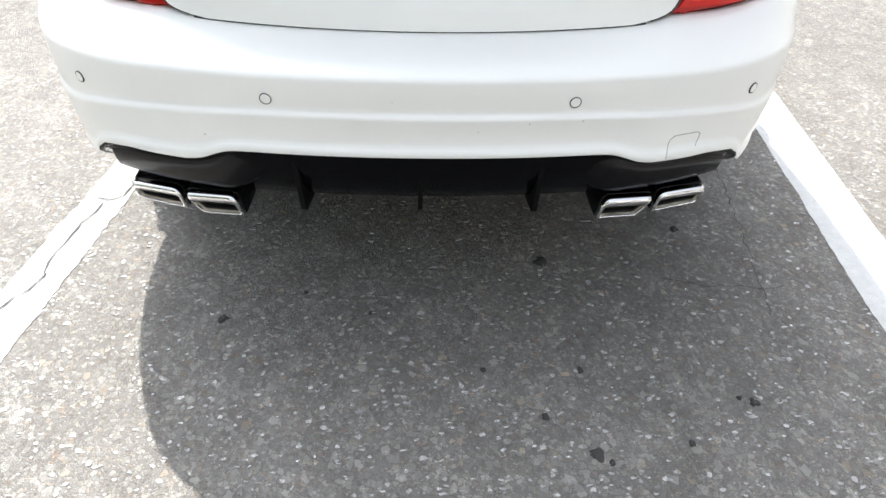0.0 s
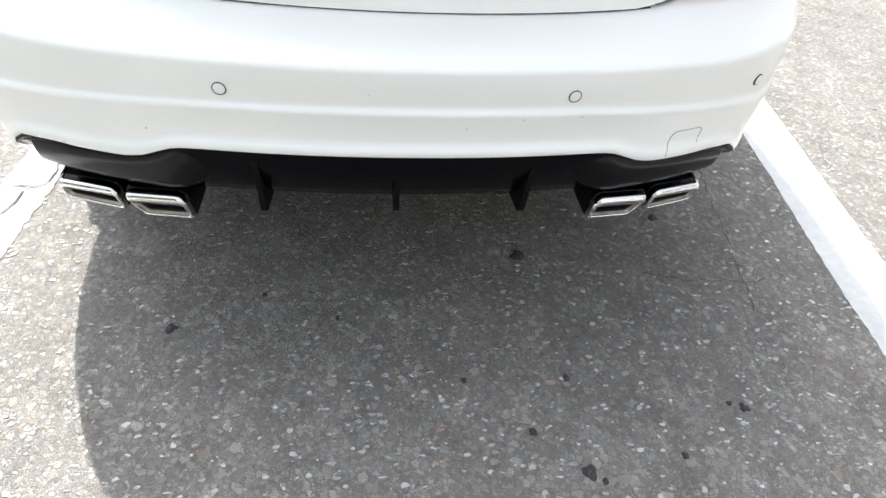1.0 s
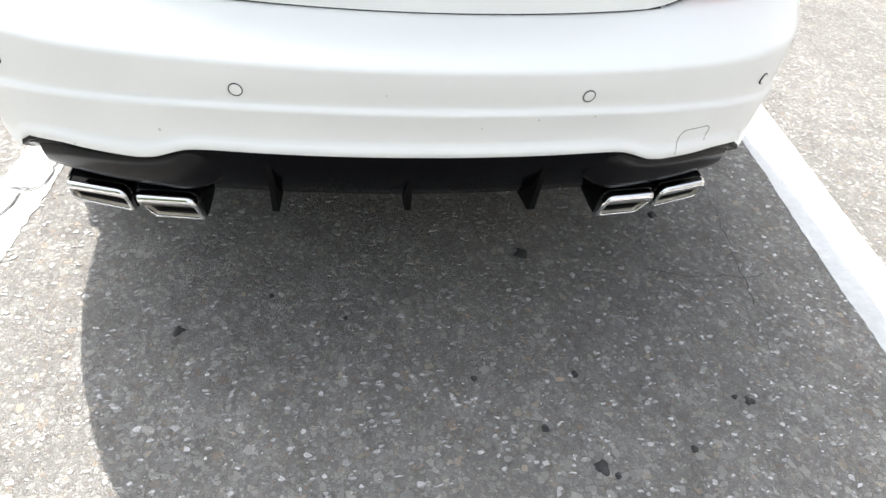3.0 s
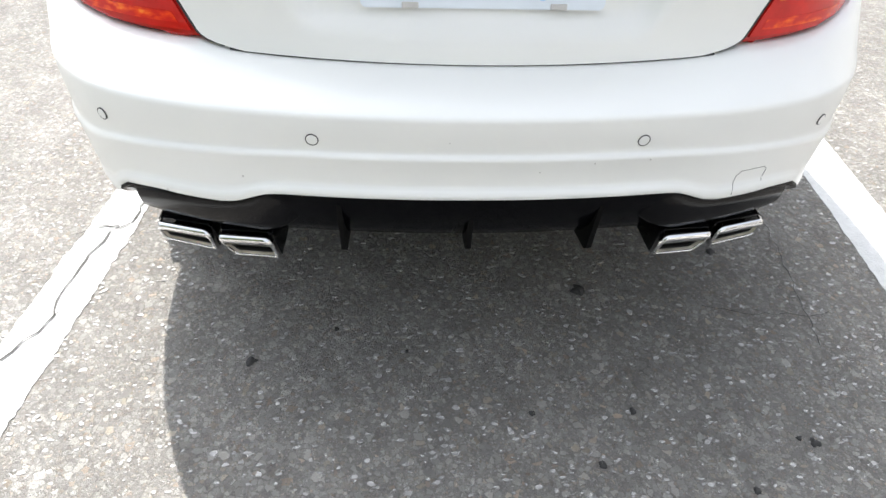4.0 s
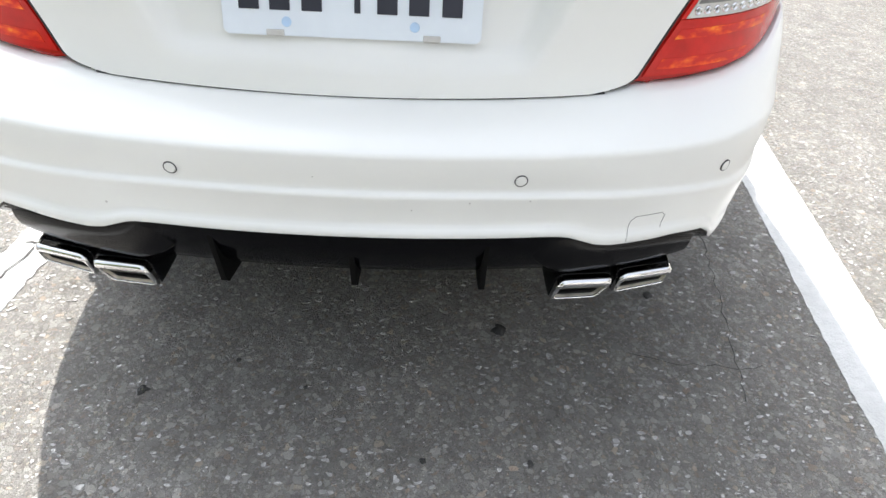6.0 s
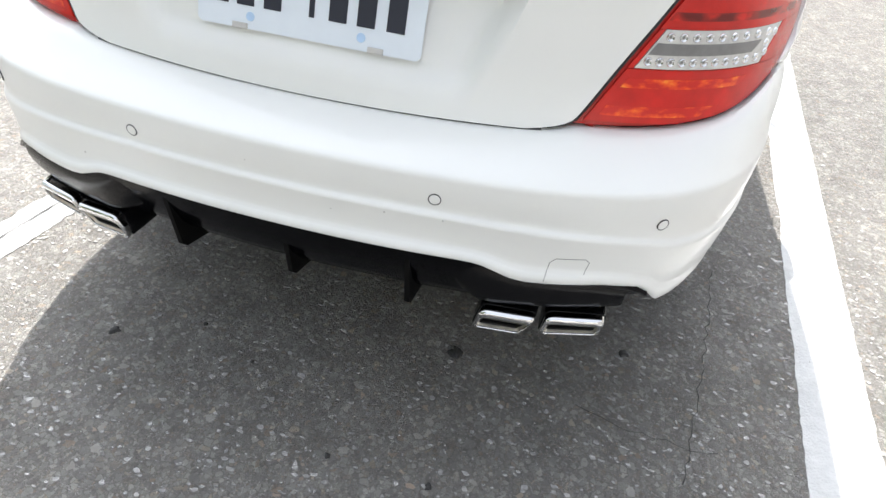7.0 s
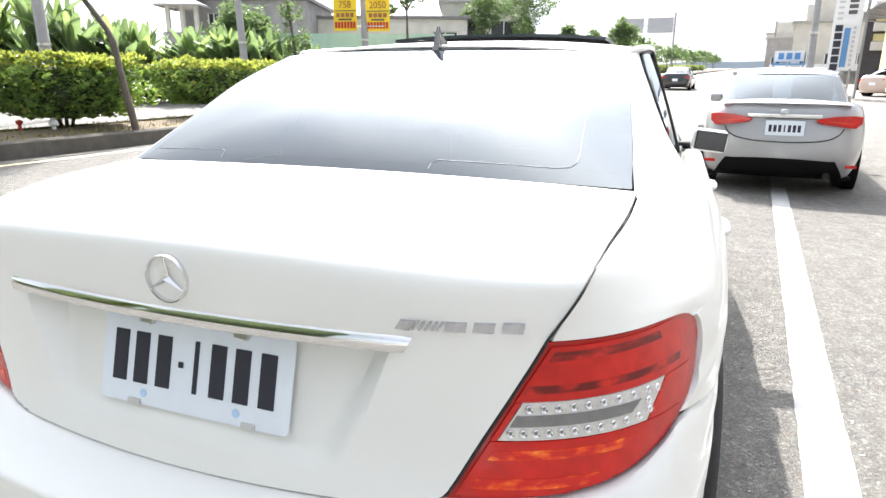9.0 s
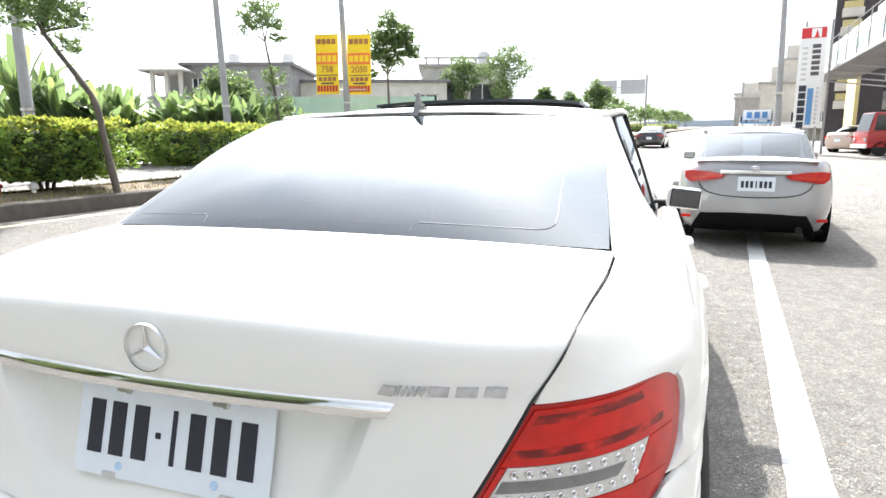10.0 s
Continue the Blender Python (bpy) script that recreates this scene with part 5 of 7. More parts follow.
    for j in range(13):
        g = j / 12
        row = []
        for i in range(21):
            f = lerp(-1, 1, i / 20)
            x = lerp(0.565, 0.72, g) * f
            row.append(Vector((x, lerp(2.50, 3.34, g) - 0.16 * f * f * g, lerp(1.390, 0.93, g) - 0.02 * f * f + 0.02 * math.sin(math.pi * g))))
        rows.append(row)
    panel("windscreen", rows, M["glass"], car, 0, (0, 0.6, 0.8), "tinted windscreen", 60)
    rows = []
    for j in range(17):
        g = j / 16
        y = lerp(3.22, 4.36, g)
        hw = side_w(y, 0.88) - 0.02 - 0.10 * g ** 3
        row = []
        for i in range(25):
            f = lerp(-1, 1, i / 24)
            row.append(Vector((hw * f, y - 0.14 * f * f * g, table([(0, 0.935), (0.5, 0.90), (0.85, 0.80), (1, 0.70)], g) - 0.03 * abs(f) ** 3)))
        rows.append(row)
    panel("bonnet", rows, W, car, 0.015, (0, 0.2, 1), "white painted bonnet", 60)
    rows = []
    for j, (z, yf) in enumerate(((0.18, 4.40), (0.28, 4.48), (0.42, 4.51), (0.55, 4.49), (0.64, 4.44), (0.70, 4.37))):
        row = []
        for i in range(41):
            f = lerp(-1, 1, i / 40)
            x = 0.80 * f
            row.append(Vector((x, yf - 0.10 * f * f - 0.36 * max(0, abs(f) - 0.6) ** 2 / 0.16, z)))
        rows.append(row)
    fb = panel("front_bumper", rows, W, car, 0.02, (0, 1, 0), "white painted front bumper", 50)
    part("grille", box_bm((0.62, 0.03, 0.16), (0, 4.48, 0.56), 0.012), M["seal"], fb, "dark grille")
    for s in (-1, 1):
        part("headlamp", box_bm((0.30, 0.10, 0.13), (0.60 * s, 4.30, 0.635), 0.04, (0, 0, -30 * s), seg=3), M["lens_clear"], car, "clear headlamp", 50)
    # inner body, floor, shelf painted near-black for the shade inside; dark seats
    box("inner_body", (1.30, 0.62, 0.36), (0, 0.47, 0.56), M["dark"], car, 0.04, label="near-black block for the shade inside the body")
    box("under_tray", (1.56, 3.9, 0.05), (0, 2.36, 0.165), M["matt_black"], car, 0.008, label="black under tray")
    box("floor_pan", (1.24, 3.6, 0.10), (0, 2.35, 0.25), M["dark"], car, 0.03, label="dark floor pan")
    box("engine_block", (1.1, 0.9, 0.40), (0, 3.85, 0.50), M["dark"], car, 0.06, label="near-black block for the shade in the engine bay")
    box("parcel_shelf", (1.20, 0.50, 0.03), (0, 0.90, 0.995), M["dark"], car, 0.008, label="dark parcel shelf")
    for x in (-0.34, 0.34):
        for y in (1.28, 2.35):
            st = part("seat", box_bm((0.62 if y < 2 else 0.50, 0.16, 0.62), (x, y, 0.80), 0.05, (-14, 0, 0), seg=3), M["seat"], car, "dark seat", 50)
            part("headrest", box_bm((0.26, 0.10, 0.17), (x, y - 0.09, 1.155), 0.035, (-14, 0, 0), seg=3), M["seat"], st, "", 50)
            part("cushion", box_bm((0.50, 0.50, 0.14), (x, y + 0.28, 0.50), 0.04, seg=3), M["seat"], st, "", 50)
    return car


build_ground()
stone_chips()
white_car()

strip("line_right", Vector((1.081, 0, 0)) - PARK * 1.6, PARK, 12.0, 0.164, M["line"], "worn white parking line on asphalt", seed=3, chips=0.014, ragged=0.003, step=0.012)
strip("line_left", Vector((-1.004, 0, 0)) - Vector((0.075, 1, 0)) * 1.6, (0.075, 1, 0), 7.0, 0.127, M["line"], "cracked white parking line on asphalt", seed=8, chips=0.010, ragged=0.006, step=0.012)
for k, (x, y, r) in enumerate(((0.306, 0.140, 0.025), (-0.457, -0.070, 0.016), (0.338, -0.420, 0.020), (0.697, 0.280, 0.017), (0.250, -0.338, 0.011), (0.342, -0.219, 0.010), (0.133, -0.218, 0.009), (0.527, -0.399, 0.010), (0.687, -0.304, 0.014), (0.362, -0.440, 0.008), (0.66, -0.292, 0.007), (-0.28, 0.02, 0.007), (-0.12, -0.05, 0.006))):
    stain(x, y, r, k + 1)
crack("crack_line", [(-0.856, 0.52), (-0.862, 0.417), (-0.905, 0.385), (-0.925, 0.265), (-0.931, 0.202), (-0.939, 0.115), (-0.929, 0.070), (-0.941, 0.018), (-0.975, -0.03), (-0.998, -0.09)], 0.005, 2, "thin crack along the painted line", 0.0055)
crack("crack_across", [(-0.985, 0.372), (-0.948, 0.398), (-0.914, 0.403), (-0.865, 0.412)], 0.005, 4, "thin crack across the painted line", 0.0055)
crack("crack_branch", [(-0.929, 0.070), (-0.895, 0.092)], 0.004, 9, "thin crack across the painted line", 0.0055)
crack("crack_road", [(0.94, 0.72), (0.915, 0.496), (0.888, 0.297), (0.856, 0.106), (0.825, -0.074)], 0.0028, 6, "thin crack in the asphalt")
crack("crack_road_side", [(0.60, 0.082), (0.70, 0.05), (0.842, 0.042), (0.93, 0.05)], 0.0022, 7, "thin crack in the asphalt")


# ---- other vehicles ----


def ring_pts(a, b, n, z, count=64, yc=0.0):
    """A rounded outline with half length a and half width b."""
    pts = []
    for k in range(count):
        t = 2 * math.pi * k / count
        c, s = math.cos(t), math.sin(t)
        pts.append(Vector((b * math.copysign(abs(s) ** (2 / n), s), yc - a * math.copysign(abs(c) ** (2 / n), c), z)))
    return pts


def loops(name, rings, material, parent, label="", cap=True, smooth=50):
    n = len(rings[0])
    verts = [p for r in rings for p in r]
    faces = [(k * n + i, k * n + (i + 1) % n, (k + 1) * n + (i + 1) % n, (k + 1) * n + i) for k in range(len(rings) - 1) for i in range(n)]
    if cap:
        faces.append(tuple((len(rings) - 1) * n + i for i in range(n)))
    bm = bmesh.new()
    vs = [bm.verts.new(v) for v in verts]
    for f in faces:
        bm.faces.new([vs[i] for i in f])
    bmesh.ops.recalc_face_normals(bm, faces=bm.faces)
    return part(name, bm, material, parent, label, smooth)


def plain_sedan(name, label, paint, at, turn, length=4.6, width=1.76, height=1.46, glass="glass", group="", roof=0.63, bow=0.05):
    """A three-box car; its rear end stands at the origin, its nose along +y."""
    car = thing(name, label, "car", group, at, turn)
    L, hw = length, width / 2
    mid = L / 2
    rows = []
    for z, a, b, n in ((0.20, 0.95, 0.90, 7), (0.30, 0.98, 0.95, 7), (0.42, 0.997, 0.975, 7.5), (0.55, 1.0, 0.995, 7.5), (0.66, 0.997, 1.0, 7), (0.74, 0.99, 0.99, 7), (0.82, 0.98, 0.975, 6.5), (0.89, 0.965, 0.95, 6)):
        ring = ring_pts(mid * a, hw * b, n, z, 96, mid)
        for p in ring:
            if z > 0.6 and p.y > L * 0.62:
                p.z -= (z - 0.6) * 0.42 * ((p.y - L * 0.62) / (L * 0.38)) ** 1.3
            if z > 0.7 and p.y < L * 0.30:
                p.z += (z - 0.7) * 0.55 * (1 - p.y / (L * 0.30))
        rows.append(ring)
    top = [Vector((p.x * 0.90, mid + (p.y - mid) * 0.965, p.z + 0.035)) for p in rows[-1]]
    rows.append(top)
    rows.append([Vector((p.x * 0.4, mid + (p.y - mid) * 0.8, p.z + 0.012)) for p in top])
    body = loops("body", rows, paint, car, "painted body shell")
    zb = 0.95
    base = [(-0.64, 0.13), (0.64, 0.13), (0.69, 0.30), (0.70, 0.62), (0.64, 0.74)]
    roof_h = height
    # pillars and glass: side profile
    yb0, yt0, yt1, yb1 = L * 0.125, L * 0.27, L * 0.52, L * 0.73
    bw, tw = hw * 0.80, hw * roof

    def face(nm, A, B, mt, out, lab, bul=0.015):
        return panel(nm, patch(A, B, 14, 10, lambda f, g: tuple(Vector(out).normalized() * bul * 16 * f * (1 - f) * g * (1 - g))), mt, car, 0, out, lab, 60)
    rows = []
    for j in range(9):
        y = lerp(yt0 - 0.02, yt1 + 0.03, j / 8)
        zc = roof_h - (0.082 if j < 4.4 else 0.05) * ((j / 8 - 0.55) / 0.55) ** 2
        rows.append([Vector((lerp(-1, 1, i / 14) * (tw + 0.02), y, zc - 0.050 * abs(i / 7 - 1) ** 3.5)) for i in range(15)])
    panel("roof", rows, paint, car, 0.02, (0, 0, 1), "painted roof", 60)
    ztr = roof_h - 0.095
    face("rear_window", [(-bw * 0.92, yb0, zb + 0.03), (-tw, yt0, ztr + 0.01)], [(bw * 0.92, yb0, zb + 0.03), (tw, yt0, ztr + 0.01)], M[glass], (0, -0.6, 0.8), "tinted rear window", bow)
    face("windscreen", [(-bw * 0.92, yb1, zb - 0.06), (-tw, yt1, ztr)], [(bw * 0.92, yb1, zb - 0.06), (tw, yt1, ztr)], M[glass], (0, 0.6, 0.8), "tinted windscreen", 0.05)
    for s in (-1, 1):
        face("side_window", [(bw * 1.03 * s, yb0 + 0.33, zb + 0.01), ((tw + 0.01) * s, yt0 + 0.12, ztr)], [(bw * 1.03 * s, yb1 - 0.1, zb - 0.04), ((tw + 0.01) * s, yt1 - 0.02, ztr)], M[glass], (s, 0, 0.4), "tinted side window", 0.02)
        face("rear_pillar", [(bw * 0.92 * s, yb0, zb + 0.03), (tw * s, yt0, ztr + 0.01)], [(bw * 1.04 * s, yb0 + 0.40, zb), ((tw + 0.012) * s, yt0 + 0.16, ztr + 0.01)], paint, (s, -0.4, 0.4), "painted pillar", 0.02)
        for A in ([(bw * 0.98 * s, yb1 + 0.02, zb - 0.07), (tw * 1.02 * s, yt1, ztr + 0.02)], [(bw * 1.03 * s, L * 0.42, zb), (tw * 1.03 * s, L * 0.40, ztr)], [(tw * 1.03 * s, yt0, ztr + 0.012), (tw * 1.03 * s, yt1, ztr + 0.012)]):
            part("pillar", tube_bm([path_at(A, k / 6) for k in range(7)], 0.028, 8), paint, car, "", 60)
        for y in (L * 0.21, L * 0.80):
            w = part("wheel", lathe_bm([(0.0, -0.08), (0.20, -0.10), (0.285, -0.105), (0.31, -0.08), (0.318, 0), (0.31, 0.08), (0.285, 0.105), (0.20, 0.10), (0.0, 0.08)], 28), M["rubber"], car, "black tyre", 40)
            w.location = ((hw - 0.12) * s, y, 0.317)
            h = part("hub_cap", lathe_bm([(0.0, 0.112 * s), (0.10, 0.108 * s), (0.19, 0.112 * s), (0.20, 0.08 * s)], 24), M["alloy"], w, "silver hub cap", 40)
            arch = part("wheel_arch", lathe_bm([(0.352, -0.10), (0.352, 0.012 * s + 0.02), (0.33, 0.012 * s + 0.022), (0.33, -0.10)], 28), M["matt_black"], car, "", 40)
            arch.location = ((hw - 0.035) * s, y, 0.33)
        m = part("door_mirror", box_bm((0.17, 0.10, 0.12), (0, 0, 0), 0.032, seg=3), paint, car, "door mirror", 50)
        m.location = ((hw - 0.01) * s, L * 0.65, zb + 0.03)
    box("cabin_block", (bw * 1.5, L * 0.42, 0.10), (0, L * 0.40, zb - 0.06), M["seat"], car, 0.03, label="dark cabin")
    for x in (-0.34, 0.34):
        part("seat", box_bm((0.46, 0.15, 0.50), (x, L * 0.36, zb + 0.08), 0.05, (-12, 0, 0), seg=3), M["seat"], car, "dark seat back", 50)
    box("under_tray", (width * 0.86, L * 0.9, 0.04), (0, mid, 0.19), M["matt_black"], car, 0.01, label="black under tray")
    return car, hw, L


def silver_car():
    P = M["silver"]
    car, hw, L = plain_sedan("silver_sedan", "silver four-door sedan standing across a white line", P, (1.785, 7.12, gz(8.2)), -5.5, 4.62, 1.72, 1.405, roof=0.655, bow=0.02, glass="glass_far")
    # tail lamps
    for s in (-1, 1):
        o = [(0.315, 0.822), (0.37, 0.790), (0.55, 0.766), (0.71, 0.750), (0.765, 0.80), (0.765, 0.872), (0.68, 0.880), (0.52, 0.872), (0.38, 0.850)]
        bm = prism_bm([(x * s, z) for x, z in o], 0.12, 0.008)
        for v in bm.verts:
            v.co.x *= 0.965
            v.co.y += 0.62 * max(0.0, abs(v.co.x) - 0.35) ** 2.2
        lamp = part("tail_lamp", bm, M["lens_red"], car, "red tail lamp reaching round the corner", 40)
        lamp.location = (0, -0.028, 0)
        bm = prism_bm([(x * s, z) for x, z in ((0.42, 0.812), (0.66, 0.790), (0.66, 0.802), (0.43, 0.824))], 0.01)
        for v in bm.verts:
            v.co.y += 0.35 * max(0.0, abs(v.co.x) - 0.35) ** 1.7 - 0.004
        part("lamp_bar", bm, M["lens_orange"], lamp, "brighter strip in the lens")
        r = box("reflector", (0.11, 0.02, 0.035), (0.70 * s, 0.062, 0.345), M["lens_red"], car, 0.006, (0, 0, 16 * s), "red bumper reflector")
    # chrome bar, plate, lid line, spoiler, lower insert, tail pipe
    rows = [[Vector((lerp(-0.36, 0.36, i / 20), -0.012 + 0.10 * lerp(-0.36, 0.36, i / 20) ** 2 + dy, z)) for i in range(21)] for dy, z in ((0.02, 0.838), (0.0, 0.848), (0.0, 0.872), (0.02, 0.885))]
    panel("chrome_bar", rows, M["steel"], car, 0.01, (0, -1, 0), "satin chrome bar over the plate", 40)
    plate = part("number_plate", box_bm((0.38, 0.006, 0.16), (0, 0, 0), 0.002), M["plate"], car, "white number plate with dark marks")
    plate.location = (0.02, -0.012, 0.735)
    for k in range(7):
        part("plate_mark", box_bm((0.030 if k != 3 else 0.014, 0.004, 0.075), (-0.142 + 0.047 * k, -0.004, -0.004), 0.001), M["plate_ink"], plate)
    pts = [(-0.60, 0.09, 0.80), (-0.56, 0.02, 0.70), (-0.45, -0.004, 0.625), (-0.25, -0.012, 0.592), (0, -0.014, 0.583), (0.25, -0.012, 0.592), (0.45, -0.004, 0.625), (0.56, 0.02, 0.70), (0.60, 0.09, 0.80)]
    part("lid_gap", tube_bm([path_at(pts, k / 40) for k in range(41)], 0.006, 6), M["seal"], car, "dark gap round the boot lid", 60)
    rows = [[Vector((lerp(-0.62, 0.62, i / 24), 0.05 + dy + 0.12 * lerp(-0.62, 0.62, i / 24) ** 2, 0.985 + dz - 0.012 * abs(i / 12 - 1) ** 3)) for i in range(25)] for dy, dz in ((0.10, -0.035), (0.03, -0.012), (-0.01, 0.012), (0.0, 0.022), (0.05, 0.026), (0.20, 0.010))]
    panel("boot_spoiler", rows, P, car, 0.008, (0, -0.5, 1), "silver spoiler lip on the boot", 60)
    rows = [[Vector((lerp(-hx, hx, i / 24), 0.0 + dy + 0.10 * lerp(-hx, hx, i / 24) ** 2, z)) for i in range(25)] for dy, z, hx in ((0.16, 0.19, 0.64), (0.06, 0.205, 0.64), (-0.008, 0.28, 0.61), (-0.014, 0.385, 0.55), (0.01, 0.405, 0.53))]
    panel("bumper_insert", rows, M["matt_black"], car, 0.02, (0, -1, 0), "black lower bumper insert", 50)
    pipe = part("tail_pipe", lathe_bm([(0.034, -0.06), (0.036, -0.06), (0.036, 0.12), (0.030, 0.12), (0.030, -0.05)], 20, "Y"), M["pipe_black"], car, "near-black steel tail pipe", 40)
    pipe.location = (0.48, 0.05, 0.235)
    bm = bmesh.new()
    vs = [bm.verts.new(v) for v in ((-0.012, 0, 0), (0.012, 0, 0), (0.004, -0.01, 0.055), (-0.004, -0.01, 0.055), (0, 0.12, 0))]
    for f in ((0, 1, 2, 3), (1, 4, 2), (0, 3, 4), (3, 2, 4), (0, 4, 1)):
        bm.faces.new([vs[i] for i in f])
    fin = part("shark_fin_aerial", bm, P, car, "silver aerial on the roof")
    fin.location = (0, L * 0.30, 1.40)
    badge = part("badge", lathe_bm([(0.0, -0.012), (0.035, -0.008), (0.04, 0.0)], 24, "Y"), M["badge_grey"], car, "oval grey badge", 40)
    badge.location = (0, 0.004, 0.912)
    badge.scale = (1.2, 0.6, 0.6)


def far_cars():
    for nm, lab, paint, at, turn in (
        ("black_sedan", "black sedan driving away on the road", "blackpaint", (0.22, 41.5, gz(42)), -5.7),
        ("champagne_sedan", "champagne sedan parked by the shops", "champagne", (9.35, 36.2, gz(36)), -48.0),
        ("dark_sedan", "dark sedan parked by the shops", "blackpaint", (7.75, 39.5, gz(40)), -8.0),
    ):
        car, hw, L = plain_sedan(nm, lab, M[paint], at, turn, 4.6, 1.76, 1.42)
        for s in (-1, 1):
            bm = prism_bm([(x * s, z) for x, z in ((0.42, 0.70), (0.80, 0.70), (0.80, 0.82), (0.46, 0.84))], 0.1, 0.006)
            for v in bm.verts:
                v.co.y += 0.35 * max(0.0, abs(v.co.x) - 0.35) ** 1.7
            part("tail_lamp", bm, M["lens_red"], car, "red tail lamp", 40).location = (0, 0.02, 0)
        plate = part("number_plate", box_bm((0.32, 0.006, 0.15), (0, -0.012, 0.62), 0.002), M["plate"], car, "white number plate")


def small_truck():
    """A red cab-over truck with a pale front panel."""
    t = thing("red_truck", "small red truck parked by the shops", "truck", at=(9.55, 33.4, gz(33)), turn=-84)
    cab = box("cab", (1.62, 1.05, 0.75), (0, 0.575, 0.72), M["redpaint"], t, 0.06, label="red cab")
    part("cab_top", box_bm((1.56, 0.96, 0.90), (0, 0.62, 1.50), 0.08, taper=(0.88, 0.62)), M["redpaint"], cab, "", 40)
    panel("windscreen", [[Vector((x, lerp(0.125, 0.30, g), lerp(1.12, 1.88, g))) for x in [lerp(-0.66, 0.66, i / 8) for i in range(9)]] for g in (0, 0.5, 1)], M["glass_far"], cab, 0.01, (0, -1, 0), "windscreen that mirrors the sky")
    for s in (-1, 1):
        panel("side_window", [[Vector((s * lerp(0.785, 0.725, g), lerp(0.30 + 0.12 * g, 0.86, u), lerp(1.14, 1.82, g))) for u in (0, 0.5, 1)] for g in (0, 0.5, 1)], M["window"], cab, 0.008, (s, 0, 0.2), "dark side window")
    for s in (-1, 1):
        box("headlamp", (0.22, 0.05, 0.14), (0.58 * s, 0.045, 0.72), M["lens_clear"], cab, 0.02, label="clear headlamp")
        for y in (0.62, 2.6):
            w = part("wheel", lathe_bm([(0.0, -0.08), (0.2, -0.09), (0.30, -0.09), (0.33, -0.05), (0.33, 0.05), (0.30, 0.09), (0.2, 0.09), (0.0, 0.08)], 24), M["rubber"], t, "black tyre", 40)
            w.location = (0.72 * s, y, 0.33)
    box("bumper", (1.62, 0.10, 0.18), (0, 0.02, 0.42), M["board"], t, 0.03, label="white bumper")
    box("bed", (1.66, 2.3, 0.45), (0, 2.35, 0.90), M["bluepaint"], t, 0.03, label="pale blue loading bed")


# ---- plants ----


def leaf_mesh(name, places, size, material, parent, seed, label="", up=0.3, slim=0.5):
    """Many small folded leaves, one mesh."""
    rnd = np.random.RandomState(seed)
    P = np.array(places, dtype=float)
    n = len(P)
    d = rnd.normal(size=(n, 3))
    d[:, 2] = np.abs(d[:, 2]) * up + up * 0.3
    d /= np.linalg.norm(d, axis=1, keepdims=True)
    e = np.cross(d, rnd.normal(size=(n, 3)))
    e /= np.maximum(np.linalg.norm(e, axis=1, keepdims=True), 1e-6)
    f = np.cross(d, e)
    s = size * rnd.uniform(0.6, 1.3, size=(n, 1))
    v = np.stack([P, P + d * s * 0.5 + e * s * slim * 0.5 + f * s * 0.10, P + d * s - f * s * 0.08, P + d * s * 0.5 - e * s * slim * 0.5 + f * s * 0.10], axis=1).reshape(-1, 3)
    faces = []
    for i in range(n):
        o = 4 * i
        faces += [(o, o + 1, o + 2), (o, o + 2, o + 3)]
    return mesh_ob(name, v, faces, material, parent, label)


def hedge(label, at, turn, length, depth, height, stem, seed, n=9000):
    h = thing("hedge", label, "hedge", "hedges on the median", at, turn)
    rnd = random.Random(seed)
    # solid core painted near-black for the shade between the leaves
    rows = []
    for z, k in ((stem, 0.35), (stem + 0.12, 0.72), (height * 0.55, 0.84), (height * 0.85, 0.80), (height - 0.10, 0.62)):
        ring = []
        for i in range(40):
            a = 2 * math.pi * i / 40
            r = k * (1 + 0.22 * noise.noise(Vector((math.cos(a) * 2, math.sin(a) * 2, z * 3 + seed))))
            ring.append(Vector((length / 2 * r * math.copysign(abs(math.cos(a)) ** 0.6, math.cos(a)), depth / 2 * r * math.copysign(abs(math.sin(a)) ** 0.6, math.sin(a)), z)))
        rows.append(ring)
    loops("core", rows, M["hedge_shade"], h, "near-black core for the shade between the leaves", True, 80)
    low, new_ = [], []
    for k in range(n):
        u, v = rnd.uniform(-1, 1), rnd.uniform(-1, 1)
        z = rnd.uniform(stem, height)
        if rnd.random() < 0.45:
            z = height - abs(rnd.gauss(0, 0.05))
        else:
            q = max(abs(u), abs(v))
            f = rnd.uniform(0.86, 1.05) / max(q, 0.01)
            u, v = u * f, v * f
        w = 1 + 0.36 * noise.noise(Vector((u * length * 1.6, v * 2, z * 2.5 + seed))) - 0.30 * max(0, (stem + 0.25 - z) / 0.25)
        zz = z + (0.20 * noise.noise(Vector((u * length * 2.3, v * 2, seed))) if z > height * 0.7 else 0)
        p = (u * length / 2 * w, v * depth / 2 * w, zz)
        (new_ if zz > height - 0.13 and rnd.random() < 0.8 or rnd.random() < 0.06 else low).append(p)
    leaf_mesh("leaves", low, 0.125, M["leaf"], h, seed, "glossy green leaves")
    leaf_mesh("young_leaves", new_, 0.12, M["leaf_new"], h, seed + 1, "yellow-green young leaves", 0.8)
    for k in range(3):
        x = (k - 1) * 0.12
        part("stem", tube_bm([(x * 0.6, 0.02 * k, -0.15), (x, 0.03, stem * 0.6), (x * 2.6, 0.05 * (k - 1), stem + 0.25)], [0.045, 0.035, 0.025], 8), M["bark"], h, "", 60)
    return h


